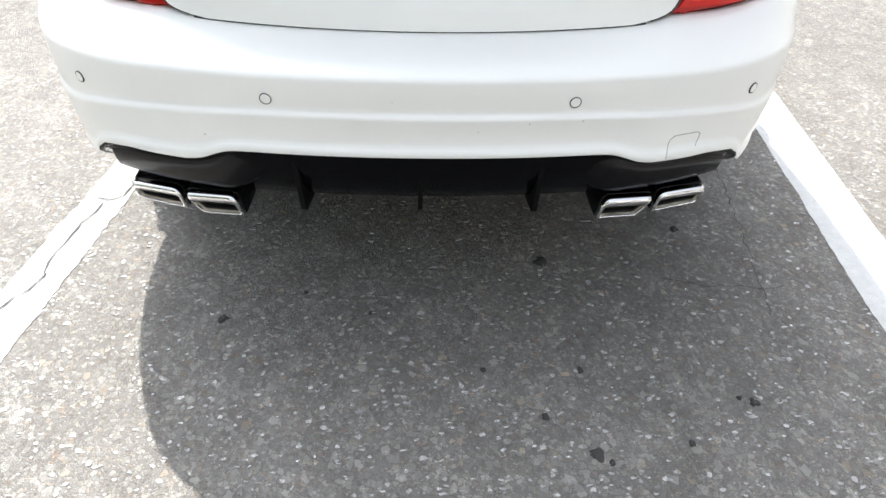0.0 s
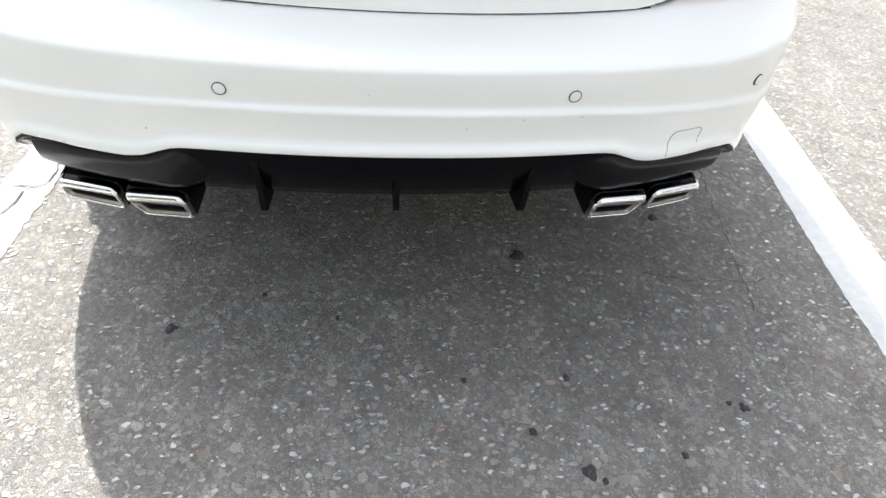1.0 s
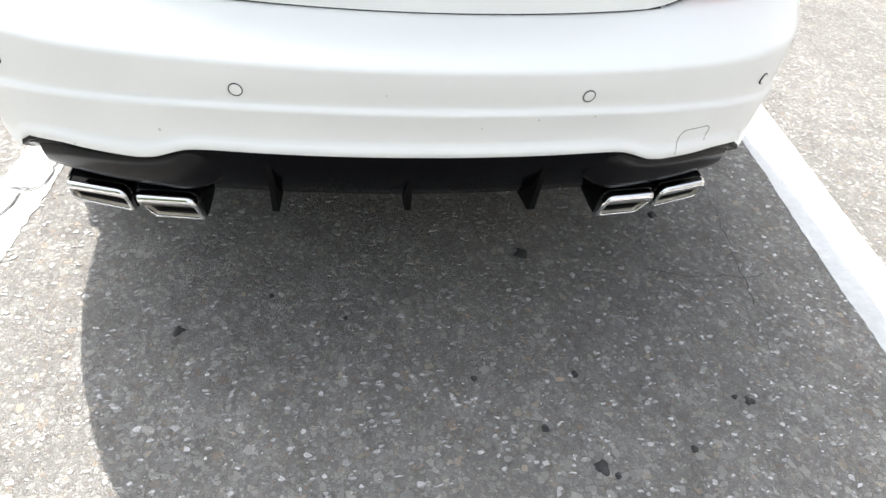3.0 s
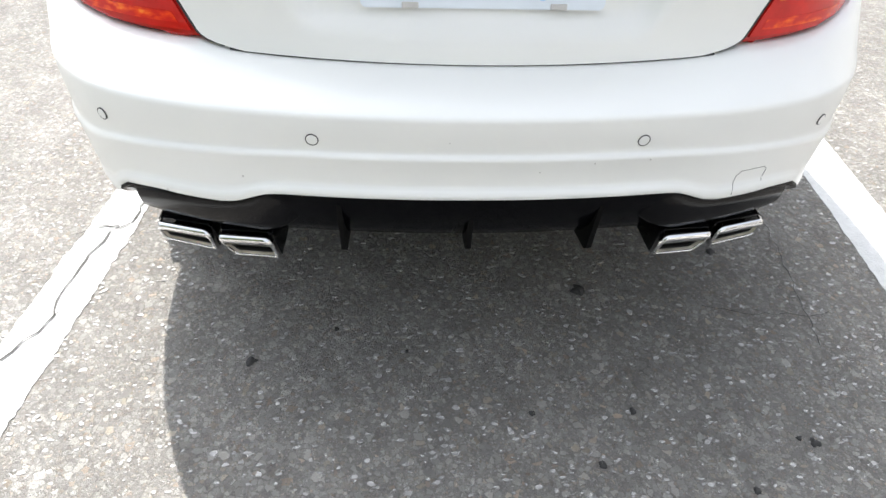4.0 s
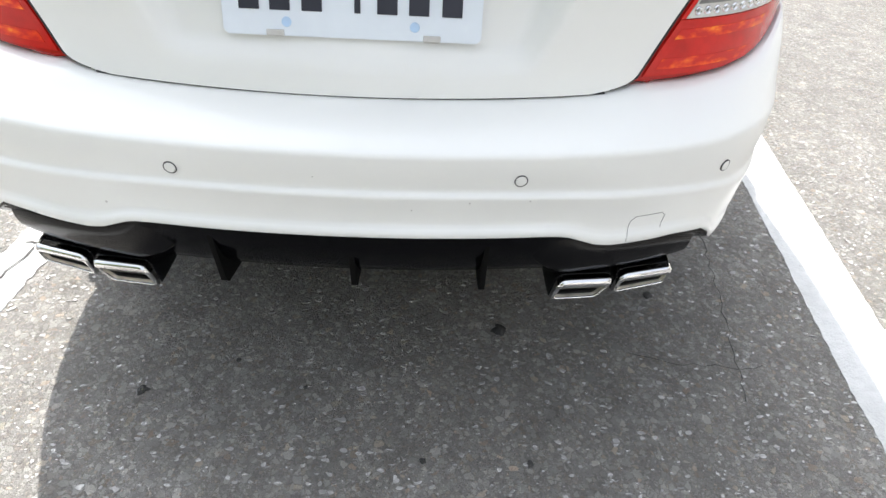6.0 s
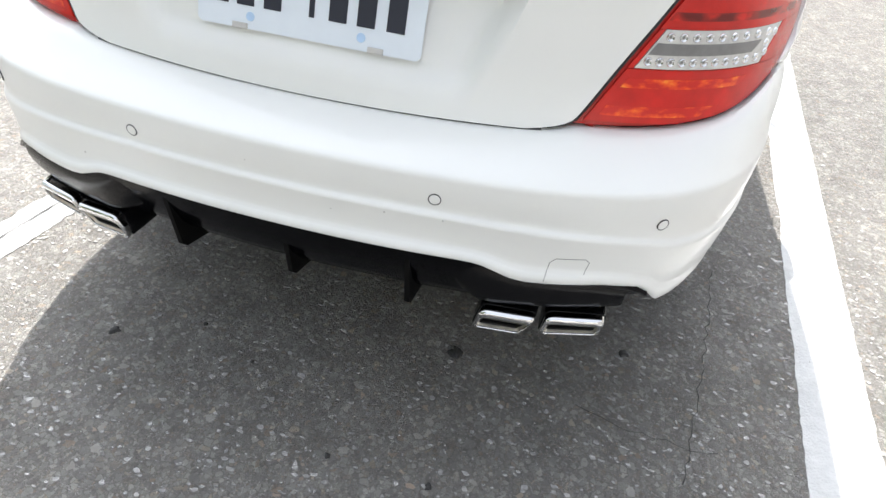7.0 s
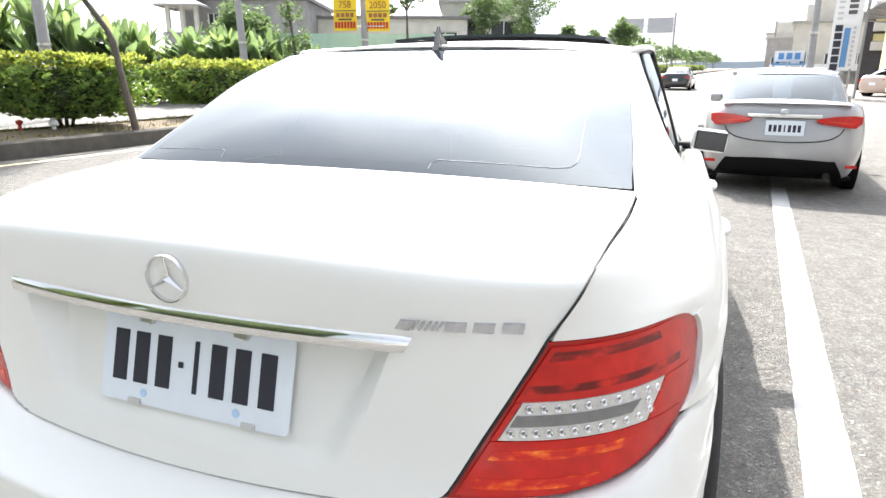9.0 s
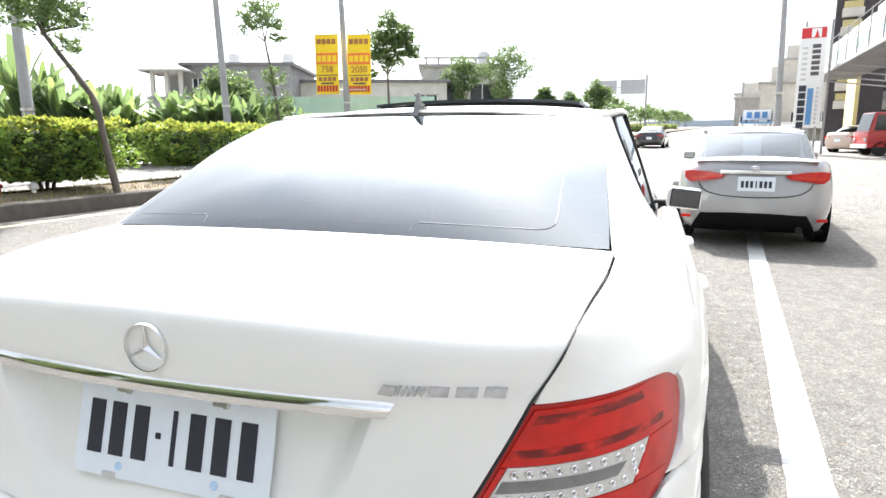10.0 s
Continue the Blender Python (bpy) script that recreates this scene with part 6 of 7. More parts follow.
def tree(label, at, trunk, limbs, blobs, seed, leaf=0.12, n=2600, group="street trees", radius=0.09):
    """A tapered trunk with limbs and a loose crown; points are local to the foot."""
    t = thing("tree", label, "tree", group, at)
    rnd = random.Random(seed)
    pts = [path_at(trunk, k / 14) for k in range(15)]
    part("trunk", tube_bm(pts, [lerp(radius, radius * 0.5, k / 14) * (1 + 0.12 * rnd.uniform(-1, 1)) for k in range(15)], 10), M["bark"], t, "grey-brown bark", 60)
    top = Vector(trunk[-1])
    for lm in limbs:
        lp = [path_at([top] + [Vector(p) for p in lm], k / 8) for k in range(9)]
        part("limb", tube_bm(lp, [lerp(radius * 0.45, radius * 0.12, k / 8) for k in range(9)], 7), M["bark"], t, "", 60)
    places = []
    tot = sum(b[3] ** 2 for b in blobs)
    for bx, by, bz, br in blobs:
        for k in range(int(n * br ** 2 / tot)):
            # tufts: leaves gather round small twig ends
            if k % 14 == 0:
                d = Vector((rnd.gauss(0, 1), rnd.gauss(0, 1), rnd.gauss(0, 0.75))).normalized() * br * rnd.uniform(0.35, 1.05)
                tw = Vector((bx, by, bz)) + d
            q = tw + Vector((rnd.gauss(0, 1), rnd.gauss(0, 1), rnd.gauss(0, 0.6))) * br * 0.13
            places.append(tuple(q))
    leaf_mesh("crown", places, leaf, M["leaf_tree"], t, seed, "loose crown of small green leaves", 0.5, 0.55)
    return t


def banana(at, height, seed):
    p = thing("banana_plant", "green banana plant with large arching leaves", "plant", "banana plants beyond the road", at)
    rnd = random.Random(seed)
    part("stalk", tube_bm([(0, 0, -0.2), (0.03, 0, height * 0.35), (0.05, 0.02, height * 0.6)], [0.14, 0.11, 0.07], 10), M["leaf"], p, "thick green stalk", 60)
    for k in range(17):
        a = rnd.uniform(0, 6.28)
        lean = rnd.uniform(0.06, 0.80)
        ln = rnd.uniform(0.42, 0.74) * height
        wd = rnd.uniform(0.13, 0.235)
        rows = []
        for j in range(9):
            g = j / 8
            out = lean * ln * (g * 0.5 + 0.5 * g * g)
            z = height * 0.42 + ln * (g - 0.55 * lean * g * g)
            half = wd * math.sin(math.pi * min(1, 0.06 + 0.9 * g)) ** 0.5 * rnd.uniform(0.8, 1.1) + 0.004
            d, n = Vector((math.cos(a), math.sin(a), 0)), Vector((-math.sin(a), math.cos(a), 0))
            c = d * out + Vector((0.05, 0.02, z))
            rows.append([c + n * (half * u) + Vector((0, 0, -0.55 * half * abs(u) + rnd.uniform(-0.03, 0.03))) for u in (-1, -0.5, 0, 0.5, 1)])
        panel("leaf", rows, M["leaf_banana_new" if k % 4 == 1 else "leaf_banana"], p, 0, (0, 0, 1), "", 60)
    return p


# ---- buildings and street furniture ----


def block(name, label, category, at, turn, size, wall, roof=None, windows=(), over=0.25, group=""):
    """A house: walls, a roof slab with an edge, and real window boxes on the front (y = 0 side). windows: x, z, width, height."""
    b = thing(name, label, category, group, at, turn)
    w, d, h = size
    box("wall", (w, d, h + 1.0), (0, d / 2, h / 2 - 0.5), M[wall], b)
    r = box("roof", (w + over * 2, d + over * 2, 0.22), (0, d / 2, h + 0.11), M[roof or wall], b, 0.02)
    for x, z, ww, hh in windows:
        f = box("window", (ww, 0.06, hh), (x, -0.02, z), M["window"], b)
        for dx in (-0.5, 0.0, 0.5):
            box("frame", (0.07, 0.05, hh), (x + dx * (ww - 0.07), -0.07, z), M["board"], f)
        for dz in (-0.5, 0.5):
            box("sill", (ww + 0.1, 0.09, 0.08), (x, -0.05, z + dz * hh), M["concrete"], f)
    return b


def pole(name, label, at, top, r0, r1, mt="pole", category="pole", group="poles"):
    p = thing(name, label, category, group, at)
    d = Vector(top) - Vector(at)
    part("post", tube_bm([(0, 0, -0.3), tuple(d * 0.5), tuple(d)], [r0, (r0 + r1) / 2, r1], 14), M[mt], p, "", 60)
    part("collar", tube_bm([tuple(d * 0.30), tuple(d * 0.30 + Vector((0, 0, 0.07)))], [r0 * 1.06, r0 * 1.06], 14), M["steel"], p, "", 60)
    return p


def text_ob(body, size, at, material, parent, name="lettering"):
    cu = bpy.data.curves.new(name, "FONT")
    cu.body, cu.size, cu.align_x, cu.align_y, cu.extrude = body, size, "CENTER", "CENTER", 0.004
    tmp = bpy.data.objects.new(name, cu)
    scene.collection.objects.link(tmp)
    dg = bpy.context.evaluated_depsgraph_get()
    me = bpy.data.meshes.new_from_object(tmp.evaluated_get(dg))
    bpy.data.objects.remove(tmp)
    me.materials.clear()
    me.materials.append(material)
    ob = new(name, me)
    ob.parent = parent
    ob.matrix_local = pose(*at, 90, 0, 0)
    return ob


def banner(at, turn, text, pale, seed):
    """A tall advertising cloth: yellow with an orange field, price digits, bars for the rest."""
    b = thing("advertising_banner", "tall yellow advertising banner with dark print", "banner", "banners on the pole", at, turn)
    rows = []
    for j in range(17):
        g = j / 16
        rows.append([Vector((lerp(-0.5, 0.5, i / 8), 0.012 * math.sin(i * 1.1 + g * 4 + seed), lerp(-1.2, 1.2, g))) for i in range(9)])
    panel("cloth", rows, M["board_yellow"], b, 0.004, (0, -1, 0), "yellow printed cloth", 60)
    box("print_field", (0.92, 0.012, 0.45), (0, -0.022, 0.24), M["board_orange"], b, label="orange field")
    for k in range(4):
        box("print_bar", (0.17, 0.012, 0.26), (-0.33 + 0.22 * k, -0.030, 0.24), M["board_yellow"], b)
        box("print_bar", (0.16, 0.012, 0.20), (-0.32 + 0.21 * k, -0.022, 0.92), M["ink_brown"], b)
        box("print_bar", (0.15, 0.012, 0.16), (-0.30 + 0.20 * k, -0.022, -0.58), M["ink_brown"], b)
    for k in range(7):
        box("print_bar", (0.095, 0.012, 0.25), (-0.39 + 0.13 * k, -0.022, -0.96), M["ink_red"], b)
    box("print_rule", (0.92, 0.012, 0.03), (0, -0.022, -0.42), M["ink"], b)
    box("print_bar", (0.55, 0.012, 0.06), (0, -0.022, -0.75), M["ink"], b)
    text_ob(text, 0.36, (0.0, -0.025, -0.20), M["ink_brown"], b)
    for z in (1.2, -1.2):
        part("rod", tube_bm([(-0.56, 0, z), (0.56, 0, z)], 0.014, 8), M["steel"], b, "", 60)
    return b




def median():
    k0 = Vector((-9.35, 0, 0))
    verts, faces = [], []
    st = [lerp(-20, 30, k / 50) for k in range(51)] + [40, 60, 90, 140, 220, 380]
    prof = ((0.0, -0.05), (0.03, 0.24), (0.06, 0.27), (0.17, 0.27), (0.18, 0.24), (1.2, 0.32), (2.2, 0.24), (2.21, 0.27), (2.36, 0.27), (2.39, 0.24), (2.41, -0.05))
    for a in st:
        for l, z in prof:
            p = k0 + ROAD * a + LEFT * l
            verts.append((p.x, p.y, gz(p.y) + z))
    n = len(prof)
    kerb = [(j * n + i, (j + 1) * n + i, (j + 1) * n + i + 1, j * n + i + 1) for j in range(len(st) - 1) for i in range(n - 1) if i not in (4, 5, 6)]
    soil = [(j * n + i, (j + 1) * n + i, (j + 1) * n + i + 1, j * n + i + 1) for j in range(len(st) - 1) for i in (4, 5, 6)]
    # kerb in one tone, much darker than the plain concrete
    m = mesh_ob("median_kerb", verts, kerb, M["kerb"])
    tagged(m, "dark concrete kerb round the planted median", "kerb", kind="structure")
    m = mesh_ob("median_soil", verts, soil, M["soil"])
    tagged(m, "dry brown soil on the median", "soil", kind="structure")
    # dry grass tufts
    rnd = random.Random(3)
    pl = []
    for k in range(5000):
        p = k0 + ROAD * rnd.uniform(2, 30) + LEFT * rnd.uniform(0.22, 2.1)
        pl.append((p.x, p.y, gz(p.y) + 0.25))
    g = leaf_mesh("dry_grass", pl, 0.10, M["grass"], None, 4, "", 1.2, 0.12)
    tagged(g, "dry yellowish grass on the median", "grass", kind="stuff")
    strip("line_yellow", k0 + ROAD * -8 + LEFT * -0.45, ROAD, 60, 0.11, M["yellow_line"], "pale yellow line beside the median kerb", seed=5, step=0.2)


def median_plants():
    deg = -5.7
    hedge("clipped green hedge with yellow young leaves, on thick stems", (-10.35, 8.35, gz(8.3) + 0.27), deg + 78, 2.0, 2.2, 1.22, 0.20, 11, 10000)
    hedge("clipped green hedge on the median", (-10.05, 12.4, gz(12) + 0.27), deg + 84, 2.6, 1.5, 1.20, 0.28, 12, 7500)
    hedge("clipped green hedge on the median", (-12.2, 7.4, gz(8) + 0.27), deg + 84, 2.4, 1.6, 1.25, 0.30, 15, 7000)
    for k in range(14):
        y = 16.5 + k * (3.4 + k * 0.55)
        hedge("clipped green hedge on the median", (-10.15 + 0.1 * (y - 12) * 1.0, y, gz(y) + 0.27), deg + 90, 3.0 + k * 0.6, 1.3, 1.15, 0.2, 20 + k, 2600)
    for k in range(9):
        y = 4.6 - k * 4.3
        hedge("clipped green hedge on the median", (-10.5 + 0.1 * y, y, gz(y) + 0.27), deg + 90, 3.6, 1.5, 1.2, 0.25, 70 + k, 2600)
        if k % 2:
            tree("street tree on the median strip", (-10.6 + 0.1 * y, y - 1.5, gz(y) + 0.17), [(0, 0, 0), (0.05, 0, 1.2), (0.0, 0, 2.6)], [[(-0.6, 0, 3.2), (-1.0, 0, 3.7)], [(0.6, 0, 3.2), (1.1, 0, 3.8)], [(0.1, 0.2, 3.6), (0.1, 0.2, 4.6)]],
                 [(-0.8, 0, 3.6, 0.9), (0.8, 0, 3.7, 0.9), (0, 0, 4.5, 1.0), (0, 0.4, 3.4, 0.7)], 170 + k, 0.16, 1800)
    # tall hedges added out of view to cut low sky light and show in chrome
    for k, x in enumerate((-15.0, -6.2)):
        b = hedge("tall dark green hedge", (x, -9.5 - 0.6 * (k % 2), 0), -4, 9.0, 3.2, 7.5 + 0.8 * (k % 2), 0.2, 140 + k, 6000)
        tagged(b, "unseen tall hedge added behind the bay to block low sky", "hedge", "tall hedges behind the bay")
    # leaning tree in front of the hedge
    tree("slender leaning tree with a feathery green crown", (-8.62, 8.35, gz(8.3) + 0.24),
         [(0, 0, -0.1), (-0.14, 0.02, 0.45), (-0.30, 0.05, 1.1), (-0.42, 0.08, 1.62), (-0.74, 0.06, 2.08), (-1.08, 0.02, 2.5), (-1.45, 0.0, 2.95)],
         [[(-1.7, 0.1, 3.2), (-2.1, 0.2, 3.5)], [(-1.3, -0.1, 3.3), (-1.0, -0.2, 3.8)], [(-1.5, 0.2, 3.4), (-1.6, 0.4, 4.1)], [(-1.1, 0.1, 3.0), (-0.75, 0.1, 3.0)]],
         [(-1.7, 0.1, 3.35, 0.55), (-1.15, 0.0, 3.55, 0.6), (-0.78, 0.0, 3.1, 0.42), (-0.85, 0.0, 2.65, 0.25), (-2.3, 0.1, 3.5, 0.6), (-1.5, 0.1, 4.1, 0.7), (-0.6, 0.1, 3.9, 0.5)], 31, 0.10, 4200, radius=0.075)
    b = thing("marker_post", "small white marker post on the median", "post", at=(-9.72, 7.55, gz(7.5) + 0.24))
    part("post", lathe_bm([(0.0, 0.0), (0.07, 0.0), (0.05, 0.02), (0.035, 0.05), (0.035, 0.13), (0.075, 0.15), (0.078, 0.19), (0.05, 0.235), (0.0, 0.25)], 20, "Z"), M["board"], b, "", 50)
    r = thing("red_marker_post", "small faded red marker post on the median", "post", at=(-10.3, 7.35, gz(7.5) + 0.24))
    part("post", lathe_bm([(0.0, 0.0), (0.06, 0.0), (0.04, 0.02), (0.03, 0.05), (0.03, 0.15), (0.06, 0.17), (0.06, 0.21), (0.0, 0.24)], 20, "Z"), M["ink_red"], r, "", 50)


def left_side():
    for k, (x, y, h) in enumerate(((-23.5, 17.2, 4.4), (-21.9, 17.9, 4.6), (-21.2, 18.6, 3.7), (-20.2, 18.8, 4.1), (-19.4, 19.6, 3.4), (-18.6, 20.2, 2.9), (-17.9, 20.6, 2.7), (-17.3, 21.4, 2.9), (-16.6, 21.9, 2.6), (-16.0, 22.3, 2.5), (-15.3, 22.6, 2.5), (-22.6, 18.6, 4.0), (-24.6, 17.2, 4.3), (-18.2, 21.6, 3.0), (-20.8, 19.9, 3.4), (-14.8, 23.3, 2.4), (-23.2, 16.2, 5.6), (-22.0, 17.0, 5.2), (-24.8, 15.6, 5.8), (-20.9, 17.6, 4.6))):
        banana((x, y, gz(y) - 0.1), h * 0.86, 50 + k)
    rnd = random.Random(77)
    for k in range(34):
        f = rnd.random()
        x, y = lerp(-25.5, -13.8, f) + rnd.uniform(-0.5, 0.5), lerp(15.6, 22.6, f) + rnd.uniform(-0.8, 0.8)
        banana((x, y, gz(y) - 0.1), rnd.uniform(2.2, 3.0) + 1.0 * (1 - f) * rnd.random(), 150 + k)
    pole("utility_pole", "pale grey concrete pole beyond the hedge", (-15.3, 12.1, gz(12)), (-16.1, 12.6, 6.6), 0.165, 0.115)
    pole("lamp_post", "grey metal lamp post beyond the road", (-13.45, 18.1, gz(18)), (-14.35, 18.8, 7.5), 0.14, 0.09)
    bp = pole("banner_pole", "grey metal pole that carries two banners", (-11.4, 23.2, gz(23)), (-12.1, 24.0, 8.4), 0.15, 0.10)
    for z in (3.0, 5.5):
        d = Vector((-11.4, 23.2, 0)).lerp(Vector((-12.1, 24.0, 0)), z / 8.4)
        part("bracket", tube_bm([(-0.75 + d.x + 11.4, d.y - 23.2 - 0.12, z), (0.85 + d.x + 11.4, d.y - 23.2 + 0.12, z)], 0.025, 8), M["steel"], bp, "steel bracket", 60)
    banner((-12.40, 23.28, 4.28), 8, "758", True, 1)
    banner((-11.08, 23.58, 4.26), 8, "2050", False, 2)
    # trees beyond the banners
    tree("young street tree with a thin trunk", (-13.55, 21.4, gz(21)), [(0, 0, 0), (-0.05, 0, 1.5), (-0.3, 0.1, 3.2), (-0.72, 0.3, 4.85)],
         [[(-1.2, 0.3, 5.2), (-1.6, 0.4, 5.6)], [(-0.6, 0.3, 5.3), (-0.2, 0.3, 5.7)], [(-0.9, 0.4, 5.5), (-1.0, 0.5, 6.3)]],
         [(-1.5, 0.4, 5.6, 0.55), (-0.9, 0.4, 6.0, 0.7), (-0.25, 0.3, 5.5, 0.5), (-0.1, 0.3, 5.0, 0.3), (-0.3, 0.1, 3.4, 0.5), (0.0, 0.1, 2.4, 0.55), (-0.1, 0, 1.6, 0.6)], 41, 0.13, 3600, radius=0.07)
    tree("street tree with a round green crown", (-11.55, 27.7, gz(27)), [(0, 0, 0), (0, 0, 1.8), (-0.05, 0, 3.9)],
         [[(-0.5, 0.1, 4.5), (-0.9, 0.1, 5.0)], [(0.3, 0.1, 4.5), (0.9, 0.1, 5.2)], [(0, 0.1, 4.8), (0.1, 0.2, 6.2)]],
         [(-0.45, 0.1, 5.5, 0.7), (0.35, 0.1, 5.6, 0.75), (0.0, 0.1, 6.3, 0.55), (0.75, 0.1, 5.0, 0.55), (-0.7, 0.1, 4.8, 0.5), (0.1, 0.0, 4.6, 0.6), (0.9, 0.1, 5.6, 0.5), (-0.9, 0, 3.9, 0.35), (1.2, 0, 4.9, 0.4)], 42, 0.14, 7200, radius=0.09)
    for k, (x, y, zc, r) in enumerate(((-12.9, 44.2, 5.7, 1.35), (-9.9, 45.0, 6.2, 1.8), (-4.0, 52.2, 4.6, 1.1), (-8.2, 52.0, 4.4, 0.8), (-6.6, 56.0, 4.2, 0.9), (-10.9, 48.0, 4.6, 0.8))):
        f = zc - gz(y)
        tree("street tree with a wide uneven crown", (x, y, gz(y)), [(0, 0, 0), (0.05, 0, f * 0.3), (0.1, 0, f * 0.62)],
             [[(-r * 0.5, 0, f * 0.8), (-r * 0.8, 0, f)], [(r * 0.4, 0, f * 0.8), (r * 0.8, 0, f * 1.05)], [(0.1, 0.2, f * 0.9), (0.1, 0.2, f * 1.2)]],
             [(-r * 0.6, 0, f * 0.98, r * 0.6), (r * 0.55, 0, f * 1.0, r * 0.65), (0, 0, f * 1.15, r * 0.65), (r * 0.1, -0.2, f * 0.85, r * 0.5), (-r * 0.2, 0.1, f * 0.72, r * 0.45)], 60 + k, 0.17, 4200)
    tree("broad leafy bush tree behind the banana plants", (-19.6, 26.5, gz(26)), [(0, 0, 0), (0.1, 0, 1.0), (0.1, 0, 1.8)], [[(-0.8, 0, 2.4), (-1.2, 0, 3.0)], [(0.9, 0, 2.4), (1.4, 0, 2.8)], [(0, 0.2, 2.6), (0.1, 0.2, 3.6)]],
         [(-1.1, 0, 2.6, 0.9), (0.1, 0, 3.3, 1.1), (1.2, 0, 2.5, 0.9), (0.2, -0.5, 2.0, 1.0), (2.2, -0.4, 1.7, 0.8)], 47, 0.20, 3200)
    tree("dense round dark-green bush tree before the house", (-20.3, 26.6, gz(26)), [(0, 0, 0), (0.05, 0, 0.9), (0.1, 0, 1.6)], [[(-0.7, 0, 2.3), (-1.2, 0, 2.9)], [(0.8, 0, 2.3), (1.4, 0, 2.8)], [(0, 0.2, 2.6), (0.1, 0.2, 3.6)]],
         [(-0.9, 0, 3.0, 0.8), (0.1, 0, 3.7, 0.85), (1.1, 0, 3.1, 0.8), (0.2, -0.5, 2.4, 0.9), (2.0, -0.4, 2.4, 0.8), (-1.0, -0.3, 2.1, 0.8), (1.2, -0.5, 1.8, 0.8)], 48, 0.20, 6500)
    # a row of far trees along the median
    rnd = random.Random(9)
    for k in range(16):
        y = 62 + k * 9
        x = -9.9 + 0.1 * y + rnd.uniform(-0.6, 0.6) - 1.0
        f = rnd.uniform(2.6, 3.6)
        tree("far street tree in a row", (x, y, gz(y)), [(0, 0, 0), (0.05, 0, f * 0.35), (0.0, 0, f * 0.7)], [[(-0.6, 0, f * 0.85), (-1.0, 0, f)], [(0.6, 0, f * 0.85), (1.1, 0, f)]],
             [(-0.9, 0, f * 0.95, 0.95), (0.8, 0, f, 0.95), (0, 0, f * 1.15, 0.9)], 90 + k, 0.28, 900, "far street trees")
    # undergrowth between the banana plants and the road
    for k, (x, y, ln, ht) in enumerate(((-24.0, 17.6, 5.5, 2.3), (-19.6, 20.4, 5.5, 1.9), (-15.6, 23.0, 4.8, 1.6))):
        u = hedge("tangled green undergrowth beyond the road", (x, y, gz(y)), 31, ln, 1.6, ht, 0.1, 120 + k, 7000)
        tagged(u, "tangled green undergrowth below the banana plants", "bush", "undergrowth beyond the road")
    # houses
    pav = block("pavilion_house", "grey house with an open roof pavilion", "house", (-29.6, 33.2, gz(33)), 22, (2.3, 3, 3.3), "wall_grey", windows=(), over=0.05)
    for sx in (-0.9, 0.0, 0.9):
        box("column", (0.24, 0.24, 1.6), (sx, 0.3, 4.3), M["wall_pale"], pav)
    rows = [[Vector((x * k, 1.3 + (y - 1.3) * k, z)) for x, y in ((-1.45, -0.5), (1.45, -0.5), (1.45, 3.1), (-1.45, 3.1))] for k, z in ((1.0, 5.05), (1.0, 5.18), (0.35, 5.60), (0.12, 5.85))]
    loops("pavilion_roof", rows, M["concrete"], pav, "tiled hipped roof", True, 20)
    part("pavilion_back", box_bm((1.5, 0.2, 1.5), (0.35, 2.0, 4.2)), M["wall_grey"], pav)
    dk = block("warehouse", "dark grey weathered building with a sheet roof", "building", (-26.3, 36.2, gz(36)), 18.5, (7.2, 8, 5.55), "wall_grey", "roof_sheet", ((-2.6, 4.3, 0.8, 0.9), (2.4, 2.9, 1.2, 0.9)))
    part("gable", box_bm((0.5, 7, 1.2), (-3.4, 4, 5.0)), M["wall_pale"], dk)
    for x in (-0.9, 2.9):
        w = part("water_tank", lathe_bm([(0.0, 0.0), (0.42, 0.0), (0.42, 0.75), (0.30, 0.92), (0.0, 0.98)], 20, "Z"), M["board"], dk, "white water tank on the roof", 40)
        w.location = (x, 2.5, 5.75)
    wh = block("low_white_house", "low pale building with grey windows", "building", (-19.3, 41.7, gz(41)), 19, (11.5, 8, 4.6), "wall_pale", "roof_sheet", ((-4.8, 2.6, 0.7, 0.7), (4.2, 3.0, 1.8, 1.5), (-1.2, 2.6, 1.4, 1.2)))
    up = block("brick_upper_house", "brown brick house behind the pale one", "building", (-13.6, 47.0, gz(47)), 19, (6.5, 8, 5.9), "wall_pale", "concrete", ((-1.6, 3.9, 2.0, 1.5), (1.4, 3.9, 2.0, 1.5), (-1.6, 1.9, 2.0, 1.4), (1.4, 1.9, 2.0, 1.4)))
    for k in range(7):
        box("parapet_post", (0.14, 0.14, 0.55), (-2.9 + k * 0.95, 0.1, 6.35), M["concrete"], up)
    box("parapet_rail", (6.3, 0.16, 0.12), (0, 0.1, 6.6), M["concrete"], up)
    tk = part("water_tank", lathe_bm([(0.0, 0.0), (0.5, 0.0), (0.5, 0.9), (0.35, 1.1), (0.0, 1.15)], 20, "Z"), M["steel"], up, "steel water tank", 40)
    tk.location = (1.6, 2.0, 6.2)
    f = thing("sheet_fence", "pale teal corrugated sheet fence", "fence", at=(-14.2, 27.6, gz(27)), turn=18)
    for k in range(26):
        box("sheet", (0.36, 0.03 + 0.02 * (k % 2), 2.95), (-4.6 + k * 0.365, 0.02 * (k % 2), 1.47), M["teal"], f)
    # overhead sign frame far ahead
    g = thing("sign_gantry", "grey backs of two road signs on a frame", "road sign", at=(-4.3, 95.5, gz(95)), turn=-6)
    for x in (-2.6, 1.3):
        box("sign_board", (3.4, 0.1, 2.0), (x, 0, 6.8), M["sign_grey"], g, label="grey sign back")
